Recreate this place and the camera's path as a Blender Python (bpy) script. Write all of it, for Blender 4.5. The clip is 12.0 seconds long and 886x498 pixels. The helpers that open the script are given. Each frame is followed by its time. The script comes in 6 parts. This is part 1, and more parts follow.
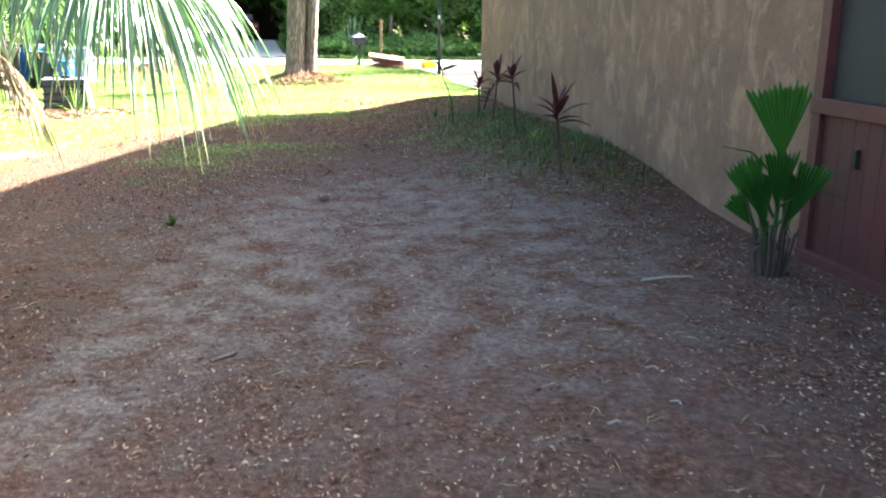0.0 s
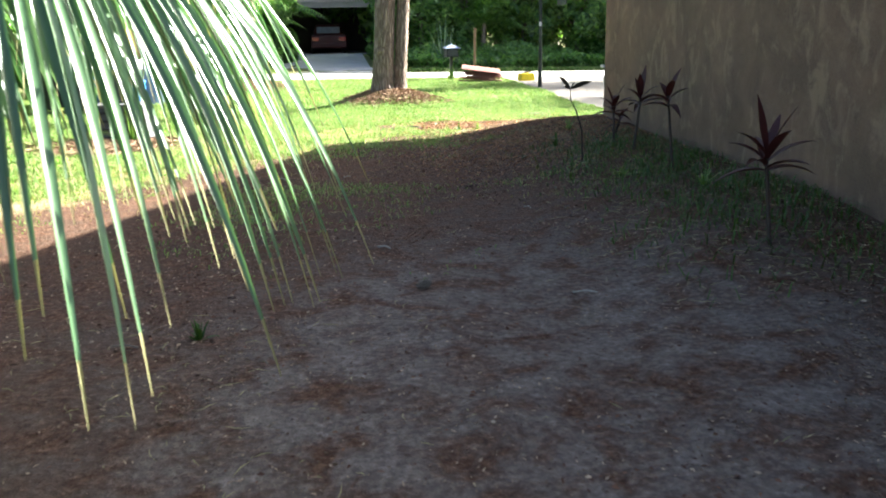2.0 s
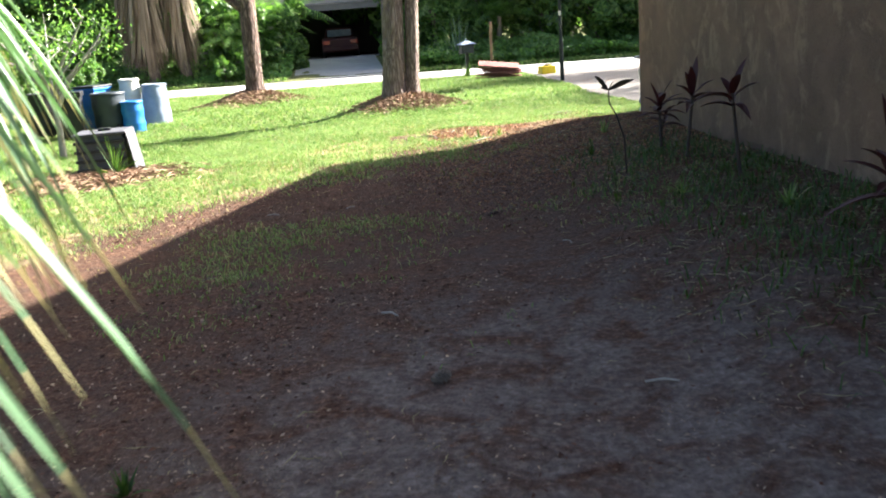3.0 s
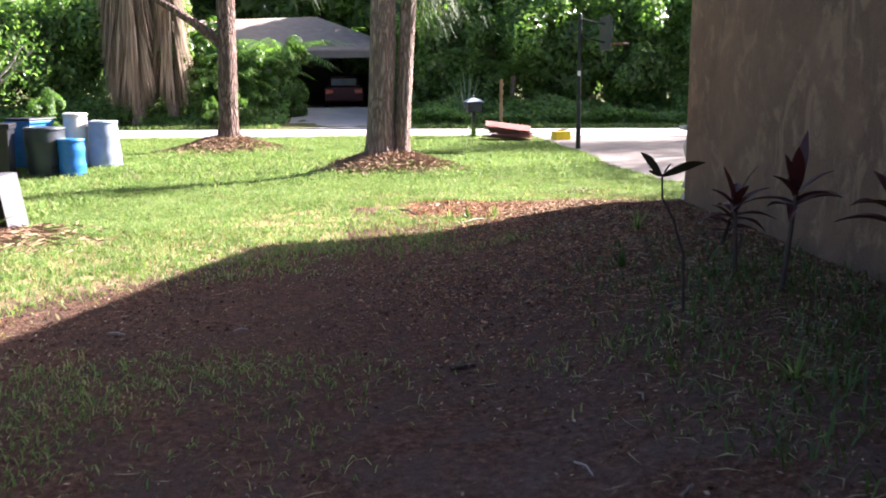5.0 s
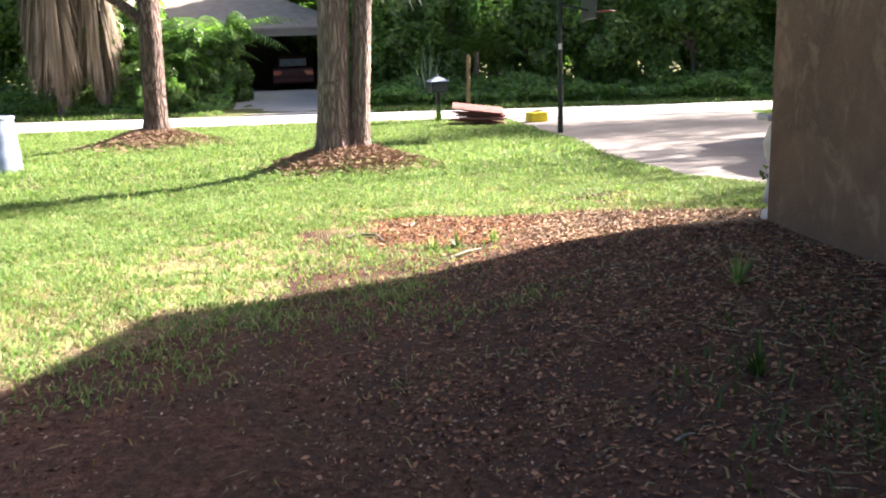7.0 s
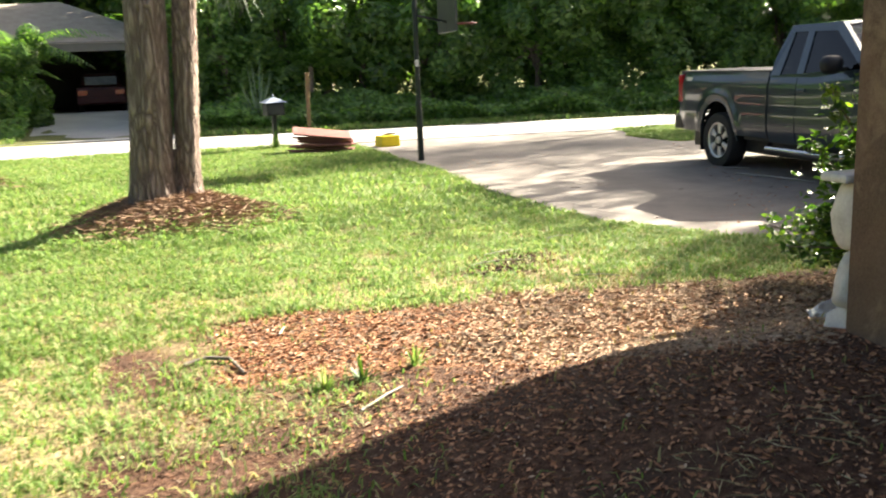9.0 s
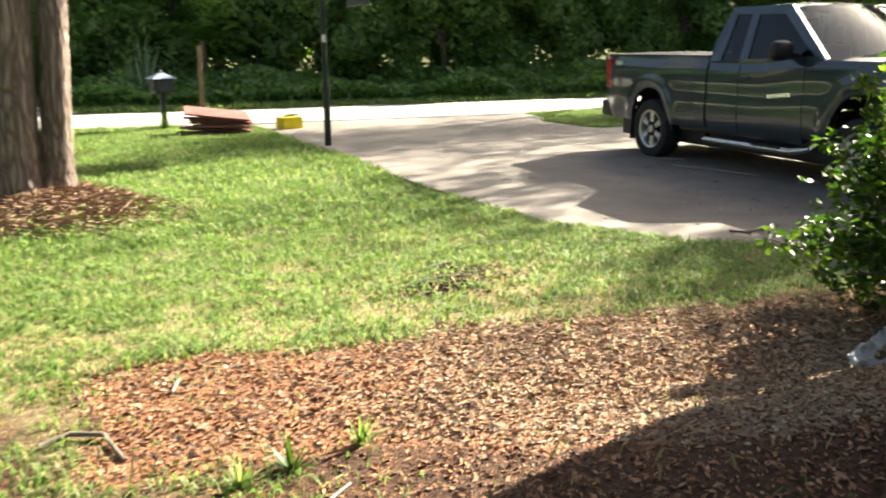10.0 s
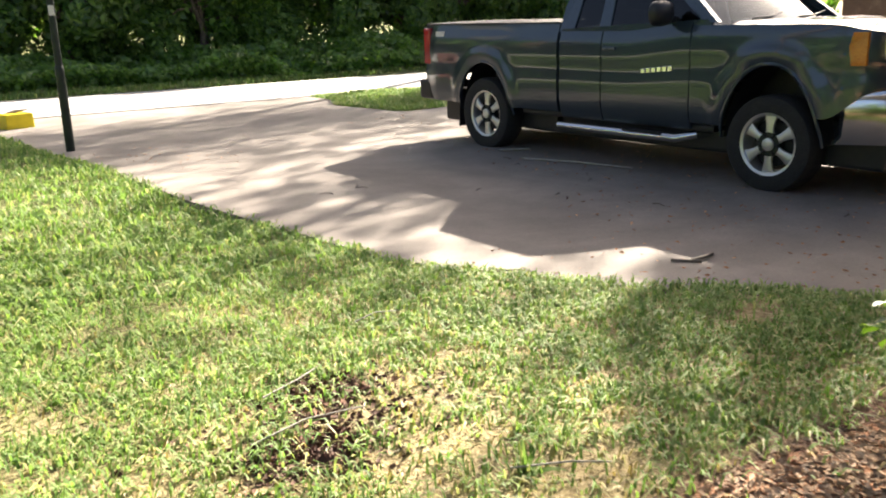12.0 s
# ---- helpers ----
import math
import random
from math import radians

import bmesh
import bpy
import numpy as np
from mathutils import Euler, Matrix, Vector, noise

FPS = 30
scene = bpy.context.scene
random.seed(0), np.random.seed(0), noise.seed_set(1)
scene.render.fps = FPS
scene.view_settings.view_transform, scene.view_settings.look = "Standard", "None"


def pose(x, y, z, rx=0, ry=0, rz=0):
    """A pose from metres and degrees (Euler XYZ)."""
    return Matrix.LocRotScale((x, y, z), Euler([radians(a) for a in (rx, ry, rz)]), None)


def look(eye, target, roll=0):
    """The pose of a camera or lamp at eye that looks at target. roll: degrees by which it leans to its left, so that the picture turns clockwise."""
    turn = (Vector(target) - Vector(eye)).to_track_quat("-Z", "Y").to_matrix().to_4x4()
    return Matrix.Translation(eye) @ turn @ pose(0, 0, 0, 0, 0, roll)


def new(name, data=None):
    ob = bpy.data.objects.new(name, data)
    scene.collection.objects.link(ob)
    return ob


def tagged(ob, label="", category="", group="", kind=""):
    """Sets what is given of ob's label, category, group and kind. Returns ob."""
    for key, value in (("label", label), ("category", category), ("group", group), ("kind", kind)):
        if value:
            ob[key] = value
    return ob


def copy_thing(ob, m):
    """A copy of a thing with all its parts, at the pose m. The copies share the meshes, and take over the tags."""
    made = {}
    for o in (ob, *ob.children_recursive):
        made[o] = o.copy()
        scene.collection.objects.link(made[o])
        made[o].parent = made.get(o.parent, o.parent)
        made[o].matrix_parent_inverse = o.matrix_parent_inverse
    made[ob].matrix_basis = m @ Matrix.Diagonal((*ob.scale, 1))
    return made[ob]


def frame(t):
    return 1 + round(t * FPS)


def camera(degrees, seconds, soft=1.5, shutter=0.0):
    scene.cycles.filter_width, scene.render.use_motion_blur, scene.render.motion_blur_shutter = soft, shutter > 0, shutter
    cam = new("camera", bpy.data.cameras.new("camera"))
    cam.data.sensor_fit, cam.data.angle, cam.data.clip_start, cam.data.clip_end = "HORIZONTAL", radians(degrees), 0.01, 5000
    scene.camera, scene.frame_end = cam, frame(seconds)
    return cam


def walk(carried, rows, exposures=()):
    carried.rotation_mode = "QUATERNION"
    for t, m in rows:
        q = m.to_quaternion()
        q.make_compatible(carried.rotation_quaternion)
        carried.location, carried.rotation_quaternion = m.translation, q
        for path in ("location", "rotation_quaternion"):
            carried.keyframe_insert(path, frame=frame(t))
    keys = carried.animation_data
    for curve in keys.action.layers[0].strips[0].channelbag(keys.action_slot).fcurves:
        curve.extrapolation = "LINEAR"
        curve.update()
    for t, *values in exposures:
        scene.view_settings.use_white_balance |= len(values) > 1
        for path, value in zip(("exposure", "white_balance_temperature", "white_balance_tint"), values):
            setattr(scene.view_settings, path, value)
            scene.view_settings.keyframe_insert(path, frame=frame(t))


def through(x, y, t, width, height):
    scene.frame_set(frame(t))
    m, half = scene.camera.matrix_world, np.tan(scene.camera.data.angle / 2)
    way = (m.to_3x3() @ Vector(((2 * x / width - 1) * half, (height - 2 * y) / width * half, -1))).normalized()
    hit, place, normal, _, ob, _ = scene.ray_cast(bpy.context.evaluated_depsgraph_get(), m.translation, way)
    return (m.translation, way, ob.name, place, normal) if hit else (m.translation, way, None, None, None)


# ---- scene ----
cam = camera(53.1, 12.0, soft=1.9, shutter=0.22)
PATH = [
    (0, (-0.066, -0.115, 1.571), (0.291, 1.786, 1.064), 0.5),
    (0.5, (-0.031, 0.433, 1.561), (0.281, 2.36, 1.125), -1.5),
    (1, (-0.004, 1.024, 1.553), (0.217, 2.963, 1.114), -2.1),
    (1.5, (-0.015, 1.743, 1.546), (0.018, 3.669, 1.005), -1.6),
    (2, (-0.004, 2.454, 1.527), (0.161, 4.387, 1.041), -0.9),
    (2.5, (0.072, 3.189, 1.548), (0.182, 5.112, 1.012), -1.1),
    (2.7, (0.096, 3.463, 1.573), (0.217, 5.39, 1.051), -4.0),
    (4.3, (0.62, 5.914, 1.385), (0.539, 7.862, 0.936), -0.3),
    (4.5, (0.626, 6.215, 1.399), (0.51, 8.14, 0.871), 1.2),
    (5, (0.707, 6.851, 1.386), (0.807, 8.814, 1.017), -0.6),
    (5.5, (0.726, 7.516, 1.392), (0.708, 9.467, 0.95), -1.0),
    (6, (0.751, 8.181, 1.396), (0.834, 10.135, 0.977), -2.2),
    (6.5, (0.754, 8.794, 1.413), (0.83, 10.746, 0.983), -1.0),
    (7, (0.684, 9.49, 1.394), (0.874, 11.436, 0.975), -1.9),
    (7.2, (0.646, 9.725, 1.422), (0.866, 11.673, 1.023), -2.3),
    (8.8, (0.627, 11.719, 1.509), (0.996, 13.622, 1.015), -3.0),
    (9, (0.644, 12.016, 1.491), (1.208, 13.892, 1.087), -2.3),
    (9.5, (0.67, 12.628, 1.46), (1.318, 14.475, 1.047), -0.6),
    (10, (0.78, 13.245, 1.477), (1.559, 15.03, 1.022), -0.9),
    (10.5, (0.933, 14.0, 1.408), (2.029, 15.605, 0.934), -0.7),
    (11, (1.067, 14.586, 1.429), (2.125, 16.202, 0.912), -0.8),
    (11.5, (1.269, 15.218, 1.39), (2.499, 16.724, 0.921), -2.5),
    (12, (1.568, 15.767, 1.402), (2.777, 17.274, 0.885), -1.8),
]
walk(cam, [(t, look(eye, target, roll)) for t, eye, target, roll in PATH], [(0.0, 4.28, 6250, 6), (0.5, 3.58, 6200, 7), (1.0, 3.3, 6150, 6), (1.5, 3.25, 6150, 5), (2.0, 3.15, 6100, 4), (2.7, 2.95, 6100, 7), (4.5, 2.70, 6050, 25), (5.5, 2.72, 6050, 25), (7.0, 2.75, 6300, 20), (9.0, 2.66, 7000, 9), (10.0, 2.46, 7050, 7), (11.0, 2.50, 7000, 9), (12.0, 2.57, 6950, 13)])

# ---- daylight ----
SUN = Vector((1.6, 0.72, 1.0)).normalized()
world = bpy.data.worlds.new("sky")
scene.world = world
world.use_nodes = True
wn = world.node_tree
sky = wn.nodes.new("ShaderNodeTexSky")
sky.sky_type, sky.sun_disc = "NISHITA", False
sky.sun_elevation = math.asin(SUN.z)
sky.sun_rotation = math.atan2(SUN.x, SUN.y)
sky.air_density, sky.dust_density = 0.75, 5.0
wn.links.new(sky.outputs[0], wn.nodes["Background"].inputs[0])
wn.nodes["Background"].inputs[1].default_value = 0.045
sun = new("sun", bpy.data.lights.new("sun", "SUN"))
sun.data.energy, sun.data.angle, sun.data.color = 5.0, radians(0.6), (1.0, 0.93, 0.82)
sun.matrix_world = look((0, 0, 30), Vector((0, 0, 30)) - SUN)

# ---- materials ----
def nodes_of(name):
    m = bpy.data.materials.new(name)
    m.use_nodes = True
    t = m.node_tree
    return m, t, t.nodes["Principled BSDF"]


def noise_node(t, scale, detail=5, rough=0.6, vec=None, dist=0.0):
    n = t.nodes.new("ShaderNodeTexNoise")
    n.inputs["Scale"].default_value, n.inputs["Detail"].default_value = scale, detail
    n.inputs["Roughness"].default_value, n.inputs["Distortion"].default_value = rough, dist
    if vec:
        t.links.new(vec, n.inputs["Vector"])
    return n.outputs[0]


def ramp(t, fac, stops):
    r = t.nodes.new("ShaderNodeValToRGB")
    e = r.color_ramp.elements
    while len(e) < len(stops):
        e.new(0.5)
    for el, (p, c) in zip(e, stops):
        el.position = p
        el.color = (*c, 1) if len(c) == 3 else c
    t.links.new(fac, r.inputs[0])
    return r.outputs[0]


def grey(t, fac, a, b):
    return ramp(t, fac, [(a, (0, 0, 0)), (b, (1, 1, 1))])


def mix(t, fac, a, b, mode="MIX"):
    n = t.nodes.new("ShaderNodeMix")
    n.data_type, n.blend_type = "RGBA", mode
    for sock, v in ((n.inputs[0], fac), (n.inputs[6], a), (n.inputs[7], b)):
        if isinstance(v, (int, float)):
            sock.default_value = v
        elif isinstance(v, tuple):
            sock.default_value = (*v, 1)
        else:
            t.links.new(v, sock)
    return n.outputs[2]


def times(t, a, b, op="MULTIPLY"):
    n = t.nodes.new("ShaderNodeMath")
    n.operation, n.use_clamp = op, True
    for sock, v in ((n.inputs[0], a), (n.inputs[1], b)):
        if isinstance(v, (int, float)):
            sock.default_value = v
        else:
            t.links.new(v, sock)
    return n.outputs[0]


def bump(t, bsdf, height, strength, distance=0.02):
    b = t.nodes.new("ShaderNodeBump")
    b.inputs["Strength"].default_value, b.inputs["Distance"].default_value = strength, distance
    t.links.new(height, b.inputs["Height"])
    t.links.new(b.outputs[0], bsdf.inputs["Normal"])


def place(t, space="Object", scale=(1, 1, 1)):
    c = t.nodes.new("ShaderNodeTexCoord")
    m = t.nodes.new("ShaderNodeMapping")
    m.inputs["Scale"].default_value = scale
    t.links.new(c.outputs[space], m.inputs[0])
    return m.outputs[0]


def plain(name, dark, light, scale=6.0, rough=0.7, metal=0.0, relief=0.2, fine=60.0, stretch=(1, 1, 1), coat=0.0, island=0.0):
    """A surface with grain and blotches between two colours."""
    m, t, b = nodes_of(name)
    v = place(t, "Object", stretch)
    big, small = noise_node(t, scale, 4, 0.6, v), noise_node(t, fine, 3, 0.6, v)
    both = times(t, times(t, big, 0.65), times(t, small, 0.35), "ADD")
    col = ramp(t, both, [(0.3, dark), (0.7, light)])
    if island:
        g = t.nodes.new("ShaderNodeNewGeometry")
        o = t.nodes.new("ShaderNodeObjectInfo")
        s = times(t, g.outputs["Random Per Island"], o.outputs["Random"], "ADD")
        f = t.nodes.new("ShaderNodeMath")
        f.operation = "FRACT"
        t.links.new(s, f.inputs[0])
        col = mix(t, island, col, ramp(t, f.outputs[0], [(0, tuple(c * 0.75 for c in dark)), (0.5, dark), (1, tuple(min(1, c * 1.25) for c in light))]))
    t.links.new(col, b.inputs["Base Color"])
    t.links.new(ramp(t, small, [(0.3, (rough * 0.85,) * 3), (0.7, (min(1, rough * 1.15),) * 3)]), b.inputs["Roughness"])
    b.inputs["Metallic"].default_value = metal
    b.inputs["Coat Weight"].default_value = coat
    b.inputs["Coat Roughness"].default_value = 0.05
    if relief:
        bump(t, b, both, relief, 0.01)
    return m


def leafy(name, colours, through=0.35, rough=0.5, spec=0.4, glow=(1.5, 1.6, 0.7)):
    """Leaves: each its own tone, with light passing through."""
    m, t, b = nodes_of(name)
    g = t.nodes.new("ShaderNodeNewGeometry")
    n = len(colours) - 1
    col = ramp(t, g.outputs["Random Per Island"], [(i / n, c) for i, c in enumerate(colours)])
    big = noise_node(t, 0.9, 3, 0.6, place(t))
    col = mix(t, ramp(t, big, [(0.35, (0, 0, 0)), (0.65, (0.5,) * 3)]), col, (0.5, 0.55, 0.3), "MULTIPLY")
    t.links.new(col, b.inputs["Base Color"])
    b.inputs["Roughness"].default_value = rough
    b.inputs["Specular IOR Level"].default_value = spec
    tr = t.nodes.new("ShaderNodeBsdfTranslucent")
    t.links.new(mix(t, 1.0, col, glow, "MULTIPLY"), tr.inputs[0])
    mx = t.nodes.new("ShaderNodeMixShader")
    mx.inputs[0].default_value = through
    t.links.new(b.outputs[0], mx.inputs[1])
    t.links.new(tr.outputs[0], mx.inputs[2])
    t.links.new(mx.outputs[0], t.nodes["Material Output"].inputs[0])
    return m


def stucco_material():
    m, t, b = nodes_of("tan stucco")
    v = place(t)
    streak = noise_node(t, 1.0, 5, 0.65, place(t, "Object", (3.0, 3.0, 0.5)))
    blot, fine = noise_node(t, 2.6, 6, 0.65, v), noise_node(t, 90, 3, 0.7, v)
    mould = noise_node(t, 1.3, 6, 0.7, v, 0.6)
    col = ramp(t, blot, [(0.3, (0.128, 0.070, 0.042)), (0.55, (0.172, 0.100, 0.061)), (0.75, (0.222, 0.136, 0.084))])
    col = mix(t, times(t, grey(t, streak, 0.48, 0.75), 0.7), col, (0.115, 0.070, 0.046))
    col = mix(t, times(t, grey(t, mould, 0.44, 0.60), 0.9), col, (0.092, 0.055, 0.034))
    worn = noise_node(t, 4.5, 6, 0.7, place(t, "Object", (1, 1, 0.6)), 0.8)
    col = mix(t, times(t, grey(t, worn, 0.52, 0.62), 0.65), col, (0.30, 0.205, 0.128))
    col = mix(t, 0.25, col, ramp(t, fine, [(0.3, (0.16, 0.105, 0.068)), (0.7, (0.38, 0.27, 0.185))]))
    t.links.new(col, b.inputs["Base Color"])
    b.inputs["Roughness"].default_value = 0.92
    bump(t, b, times(t, times(t, fine, 0.5), times(t, blot, 0.5), "ADD"), 0.6, 0.012)
    return m


def ground_material():
    """Sand, leaf mould and bark with painted zones: lawn earth, red bark, pale sand."""
    m, t, b = nodes_of("yard ground")
    v = place(t)
    def zone(name):
        a = t.nodes.new("ShaderNodeAttribute")
        a.attribute_name = name
        return a.outputs["Fac"]
    big, mid, fine, grit = noise_node(t, 0.55, 5, 0.6, v), noise_node(t, 3.2, 6, 0.65, v, 0.4), noise_node(t, 26, 5, 0.7, v), noise_node(t, 130, 3, 0.7, v)
    litter = ramp(t, fine, [(0.3, (0.045, 0.022, 0.014)), (0.48, (0.098, 0.050, 0.031)), (0.6, (0.165, 0.09, 0.056)), (0.75, (0.30, 0.19, 0.125))])
    litter = mix(t, grey(t, mid, 0.42, 0.66), litter, ramp(t, grit, [(0.3, (0.035, 0.022, 0.017)), (0.7, (0.125, 0.08, 0.056))]))
    sand = ramp(t, fine, [(0.3, (0.115, 0.09, 0.078)), (0.5, (0.20, 0.163, 0.142)), (0.62, (0.27, 0.225, 0.197)), (0.75, (0.38, 0.325, 0.285))])
    sandy = times(t, grey(t, mid, 0.36, 0.60), zone("sand"))
    col = mix(t, sandy, litter, sand)
    red = ramp(t, fine, [(0.3, (0.20, 0.085, 0.045)), (0.5, (0.36, 0.17, 0.09)), (0.62, (0.46, 0.25, 0.14)), (0.75, (0.58, 0.39, 0.24))])
    col = mix(t, grey(t, times(t, zone("bark"), times(t, mid, 0.7), "ADD"), 0.62, 0.9), col, red)
    turf = ramp(t, fine, [(0.3, (0.06, 0.07, 0.026)), (0.5, (0.14, 0.16, 0.058)), (0.62, (0.25, 0.245, 0.105)), (0.78, (0.42, 0.36, 0.21))])
    dry = ramp(t, fine, [(0.3, (0.16, 0.12, 0.06)), (0.5, (0.31, 0.25, 0.13)), (0.75, (0.50, 0.42, 0.26))])
    turf = mix(t, grey(t, times(t, times(t, mid, 0.55), zone("dry"), "ADD"), 0.45, 0.95), turf, dry)
    lawn = grey(t, times(t, zone("lawn"), times(t, mid, 0.5), "ADD"), 0.55, 0.95)
    col = mix(t, lawn, col, turf)
    t.links.new(col, b.inputs["Base Color"])
    b.inputs["Roughness"].default_value = 0.95
    b.inputs["Specular IOR Level"].default_value = 0.15
    bump(t, b, times(t, times(t, fine, 0.55), times(t, mid, 0.45), "ADD"), 1.0, 0.08)
    return m


def concrete_material(name, lo, hi, dirt):
    m, t, b = nodes_of(name)
    v = place(t)
    big, mid, fine, speck = noise_node(t, 0.35, 5, 0.65, v, 0.5), noise_node(t, 2.2, 6, 0.65, v), noise_node(t, 45, 4, 0.7, v), noise_node(t, 210, 2, 0.7, v)
    col = ramp(t, mid, [(0.3, lo), (0.7, hi)])
    col = mix(t, times(t, grey(t, big, 0.42, 0.66), 0.75), col, dirt)
    col = mix(t, 0.35, col, ramp(t, fine, [(0.3, lo), (0.7, hi)]))
    col = mix(t, times(t, grey(t, speck, 0.62, 0.7), 0.5), col, tuple(c * 0.5 for c in dirt))
    t.links.new(col, b.inputs["Base Color"])
    b.inputs["Roughness"].default_value = 0.9
    bump(t, b, times(t, fine, times(t, mid, 0.4), "ADD"), 0.3, 0.006)
    return m


def bark_material(name, dark, mid_c, light):
    m, t, b = nodes_of(name)
    v = place(t, "Object", (1, 1, 0.17))
    w = t.nodes.new("ShaderNodeTexVoronoi")
    w.feature = "DISTANCE_TO_EDGE"
    w.inputs["Scale"].default_value = 21
    n = t.nodes.new("ShaderNodeMix")
    n.data_type = "VECTOR"
    n.inputs[0].default_value = 0.26
    t.links.new(v, n.inputs[4])
    nz = t.nodes.new("ShaderNodeTexNoise")
    nz.inputs["Scale"].default_value, nz.inputs["Detail"].default_value = 5, 4
    t.links.new(v, nz.inputs["Vector"])
    t.links.new(nz.outputs["Color"], n.inputs[5])
    t.links.new(n.outputs[1], w.inputs["Vector"])
    plates = grey(t, w.outputs["Distance"], -0.10, 0.30)
    fine = noise_node(t, 40, 5, 0.7, v)
    blot = noise_node(t, 3, 4, 0.6, place(t))
    col = ramp(t, fine, [(0.3, mid_c), (0.7, light)])
    col = mix(t, times(t, grey(t, blot, 0.5, 0.7), 0.6), col, mid_c)
    col = mix(t, plates, dark, col)
    t.links.new(col, b.inputs["Base Color"])
    b.inputs["Roughness"].default_value = 0.95
    bump(t, b, times(t, times(t, plates, 0.75), times(t, fine, 0.25), "ADD"), 1.0, 0.04)
    return m


def glass_material(name, tint, rough=0.02):
    m, t, b = nodes_of(name)
    b.inputs["Base Color"].default_value = (*tint, 1)
    b.inputs["Roughness"].default_value = rough
    b.inputs["Transmission Weight"].default_value = 1.0
    b.inputs["IOR"].default_value = 1.45
    return m


STUCCO = stucco_material()
GROUND = ground_material()
CONCRETE = concrete_material("driveway concrete", (0.165, 0.143, 0.122), (0.285, 0.252, 0.22), (0.085, 0.072, 0.06))
ROAD = concrete_material("pale worn asphalt", (0.36, 0.35, 0.34), (0.48, 0.47, 0.45), (0.30, 0.29, 0.28))
BARK = bark_material("pine bark", (0.13, 0.09, 0.072), (0.25, 0.18, 0.145), (0.45, 0.36, 0.30))
BARK_RED = bark_material("reddish pine bark", (0.055, 0.034, 0.026), (0.20, 0.125, 0.095), (0.34, 0.245, 0.20))
BRANCH = plain("dull branch bark", (0.10, 0.08, 0.06), (0.26, 0.22, 0.18), 12, 0.9, relief=0.6)
PALE_TWIG = plain("pale lichen bark", (0.22, 0.20, 0.17), (0.40, 0.38, 0.33), 14, 0.9, relief=0.5)
FAR_ROOF = plain("warm grey shingle", (0.30, 0.25, 0.20), (0.46, 0.395, 0.32), 3, 0.9, relief=0.5)
STEM = plain("dark plant stem", (0.03, 0.020, 0.016), (0.07, 0.050, 0.038), 12, 0.8, relief=0.4)
ROOFING = plain("grey shingle", (0.20, 0.18, 0.17), (0.34, 0.32, 0.30), 3, 0.9, relief=0.5)
WHITE_STONE = plain("limewashed stone", (0.50, 0.47, 0.42), (0.78, 0.76, 0.70), 7, 0.9, relief=0.7)
RED_PAINT = plain("dull red painted wood", (0.045, 0.011, 0.013), (0.072, 0.017, 0.018), 5, 0.6, stretch=(1, 1, 0.3))
RED_TRIM = plain("worn red trim", (0.055, 0.014, 0.014), (0.095, 0.026, 0.024), 9, 0.6)
SCREEN = plain("black insect screen", (0.008, 0.008, 0.009), (0.018, 0.018, 0.02), 300, 0.6, relief=0.1)
BLACK_PLASTIC = plain("black plastic", (0.006, 0.006, 0.007), (0.016, 0.016, 0.018), 8, 0.5, relief=0.05)
BARREL_GREEN = plain("weathered dark green plastic", (0.012, 0.018, 0.022), (0.04, 0.052, 0.058), 4, 0.5, relief=0.1)
BARREL_BLUE = plain("blue drum plastic", (0.01, 0.10, 0.36), (0.03, 0.20, 0.58), 5, 0.4, relief=0.05)
BARREL_GREY = plain("faded grey blue plastic", (0.16, 0.20, 0.27), (0.32, 0.37, 0.46), 4, 0.55, relief=0.1)
WHITE_PLASTIC = plain("off-white plastic", (0.55, 0.53, 0.48), (0.75, 0.73, 0.68), 6, 0.45, relief=0.05)
GREY_CLOTH = plain("faded grey tarp", (0.05, 0.05, 0.056), (0.12, 0.12, 0.135), 5, 0.8, relief=0.3)
DARK_METAL = plain("dark green painted steel", (0.006, 0.012, 0.010), (0.02, 0.03, 0.026), 8, 0.4, 0.3, relief=0.05)
POST_WOOD = plain("weathered timber", (0.16, 0.10, 0.055), (0.34, 0.23, 0.13), 6, 0.9, stretch=(4, 4, 0.6), relief=0.6)
BOARD_RED = plain("faded maroon boards", (0.17, 0.058, 0.046), (0.33, 0.14, 0.115), 6, 0.75, relief=0.3)
YELLOW = plain("yellow plastic", (0.62, 0.47, 0.005), (0.85, 0.68, 0.02), 6, 0.45, relief=0.05)
ORANGE_RIM = plain("rusty orange steel", (0.10, 0.028, 0.018), (0.18, 0.05, 0.03), 12, 0.6, relief=0.1)
STRAW = plain("fallen pine needles", (0.15, 0.085, 0.05), (0.36, 0.235, 0.145), 9, 0.9, relief=0.9, fine=90)
CHIP = plain("wood chips", (0.30, 0.125, 0.055), (0.58, 0.33, 0.18), 5, 0.9, relief=0.2, island=0.6)
TAN_CHIP = plain("weathered tan wood chips", (0.33, 0.21, 0.12), (0.62, 0.455, 0.30), 5, 0.9, relief=0.2, island=0.5)
YARD_CHIP = plain("dark leaf mould bits", (0.06, 0.026, 0.016), (0.21, 0.105, 0.062), 5, 0.9, relief=0.2, island=0.6)
PALE_CHIP = plain("dry leaf bits", (0.16, 0.105, 0.068), (0.47, 0.345, 0.235), 5, 0.85, relief=0.2, island=0.85)
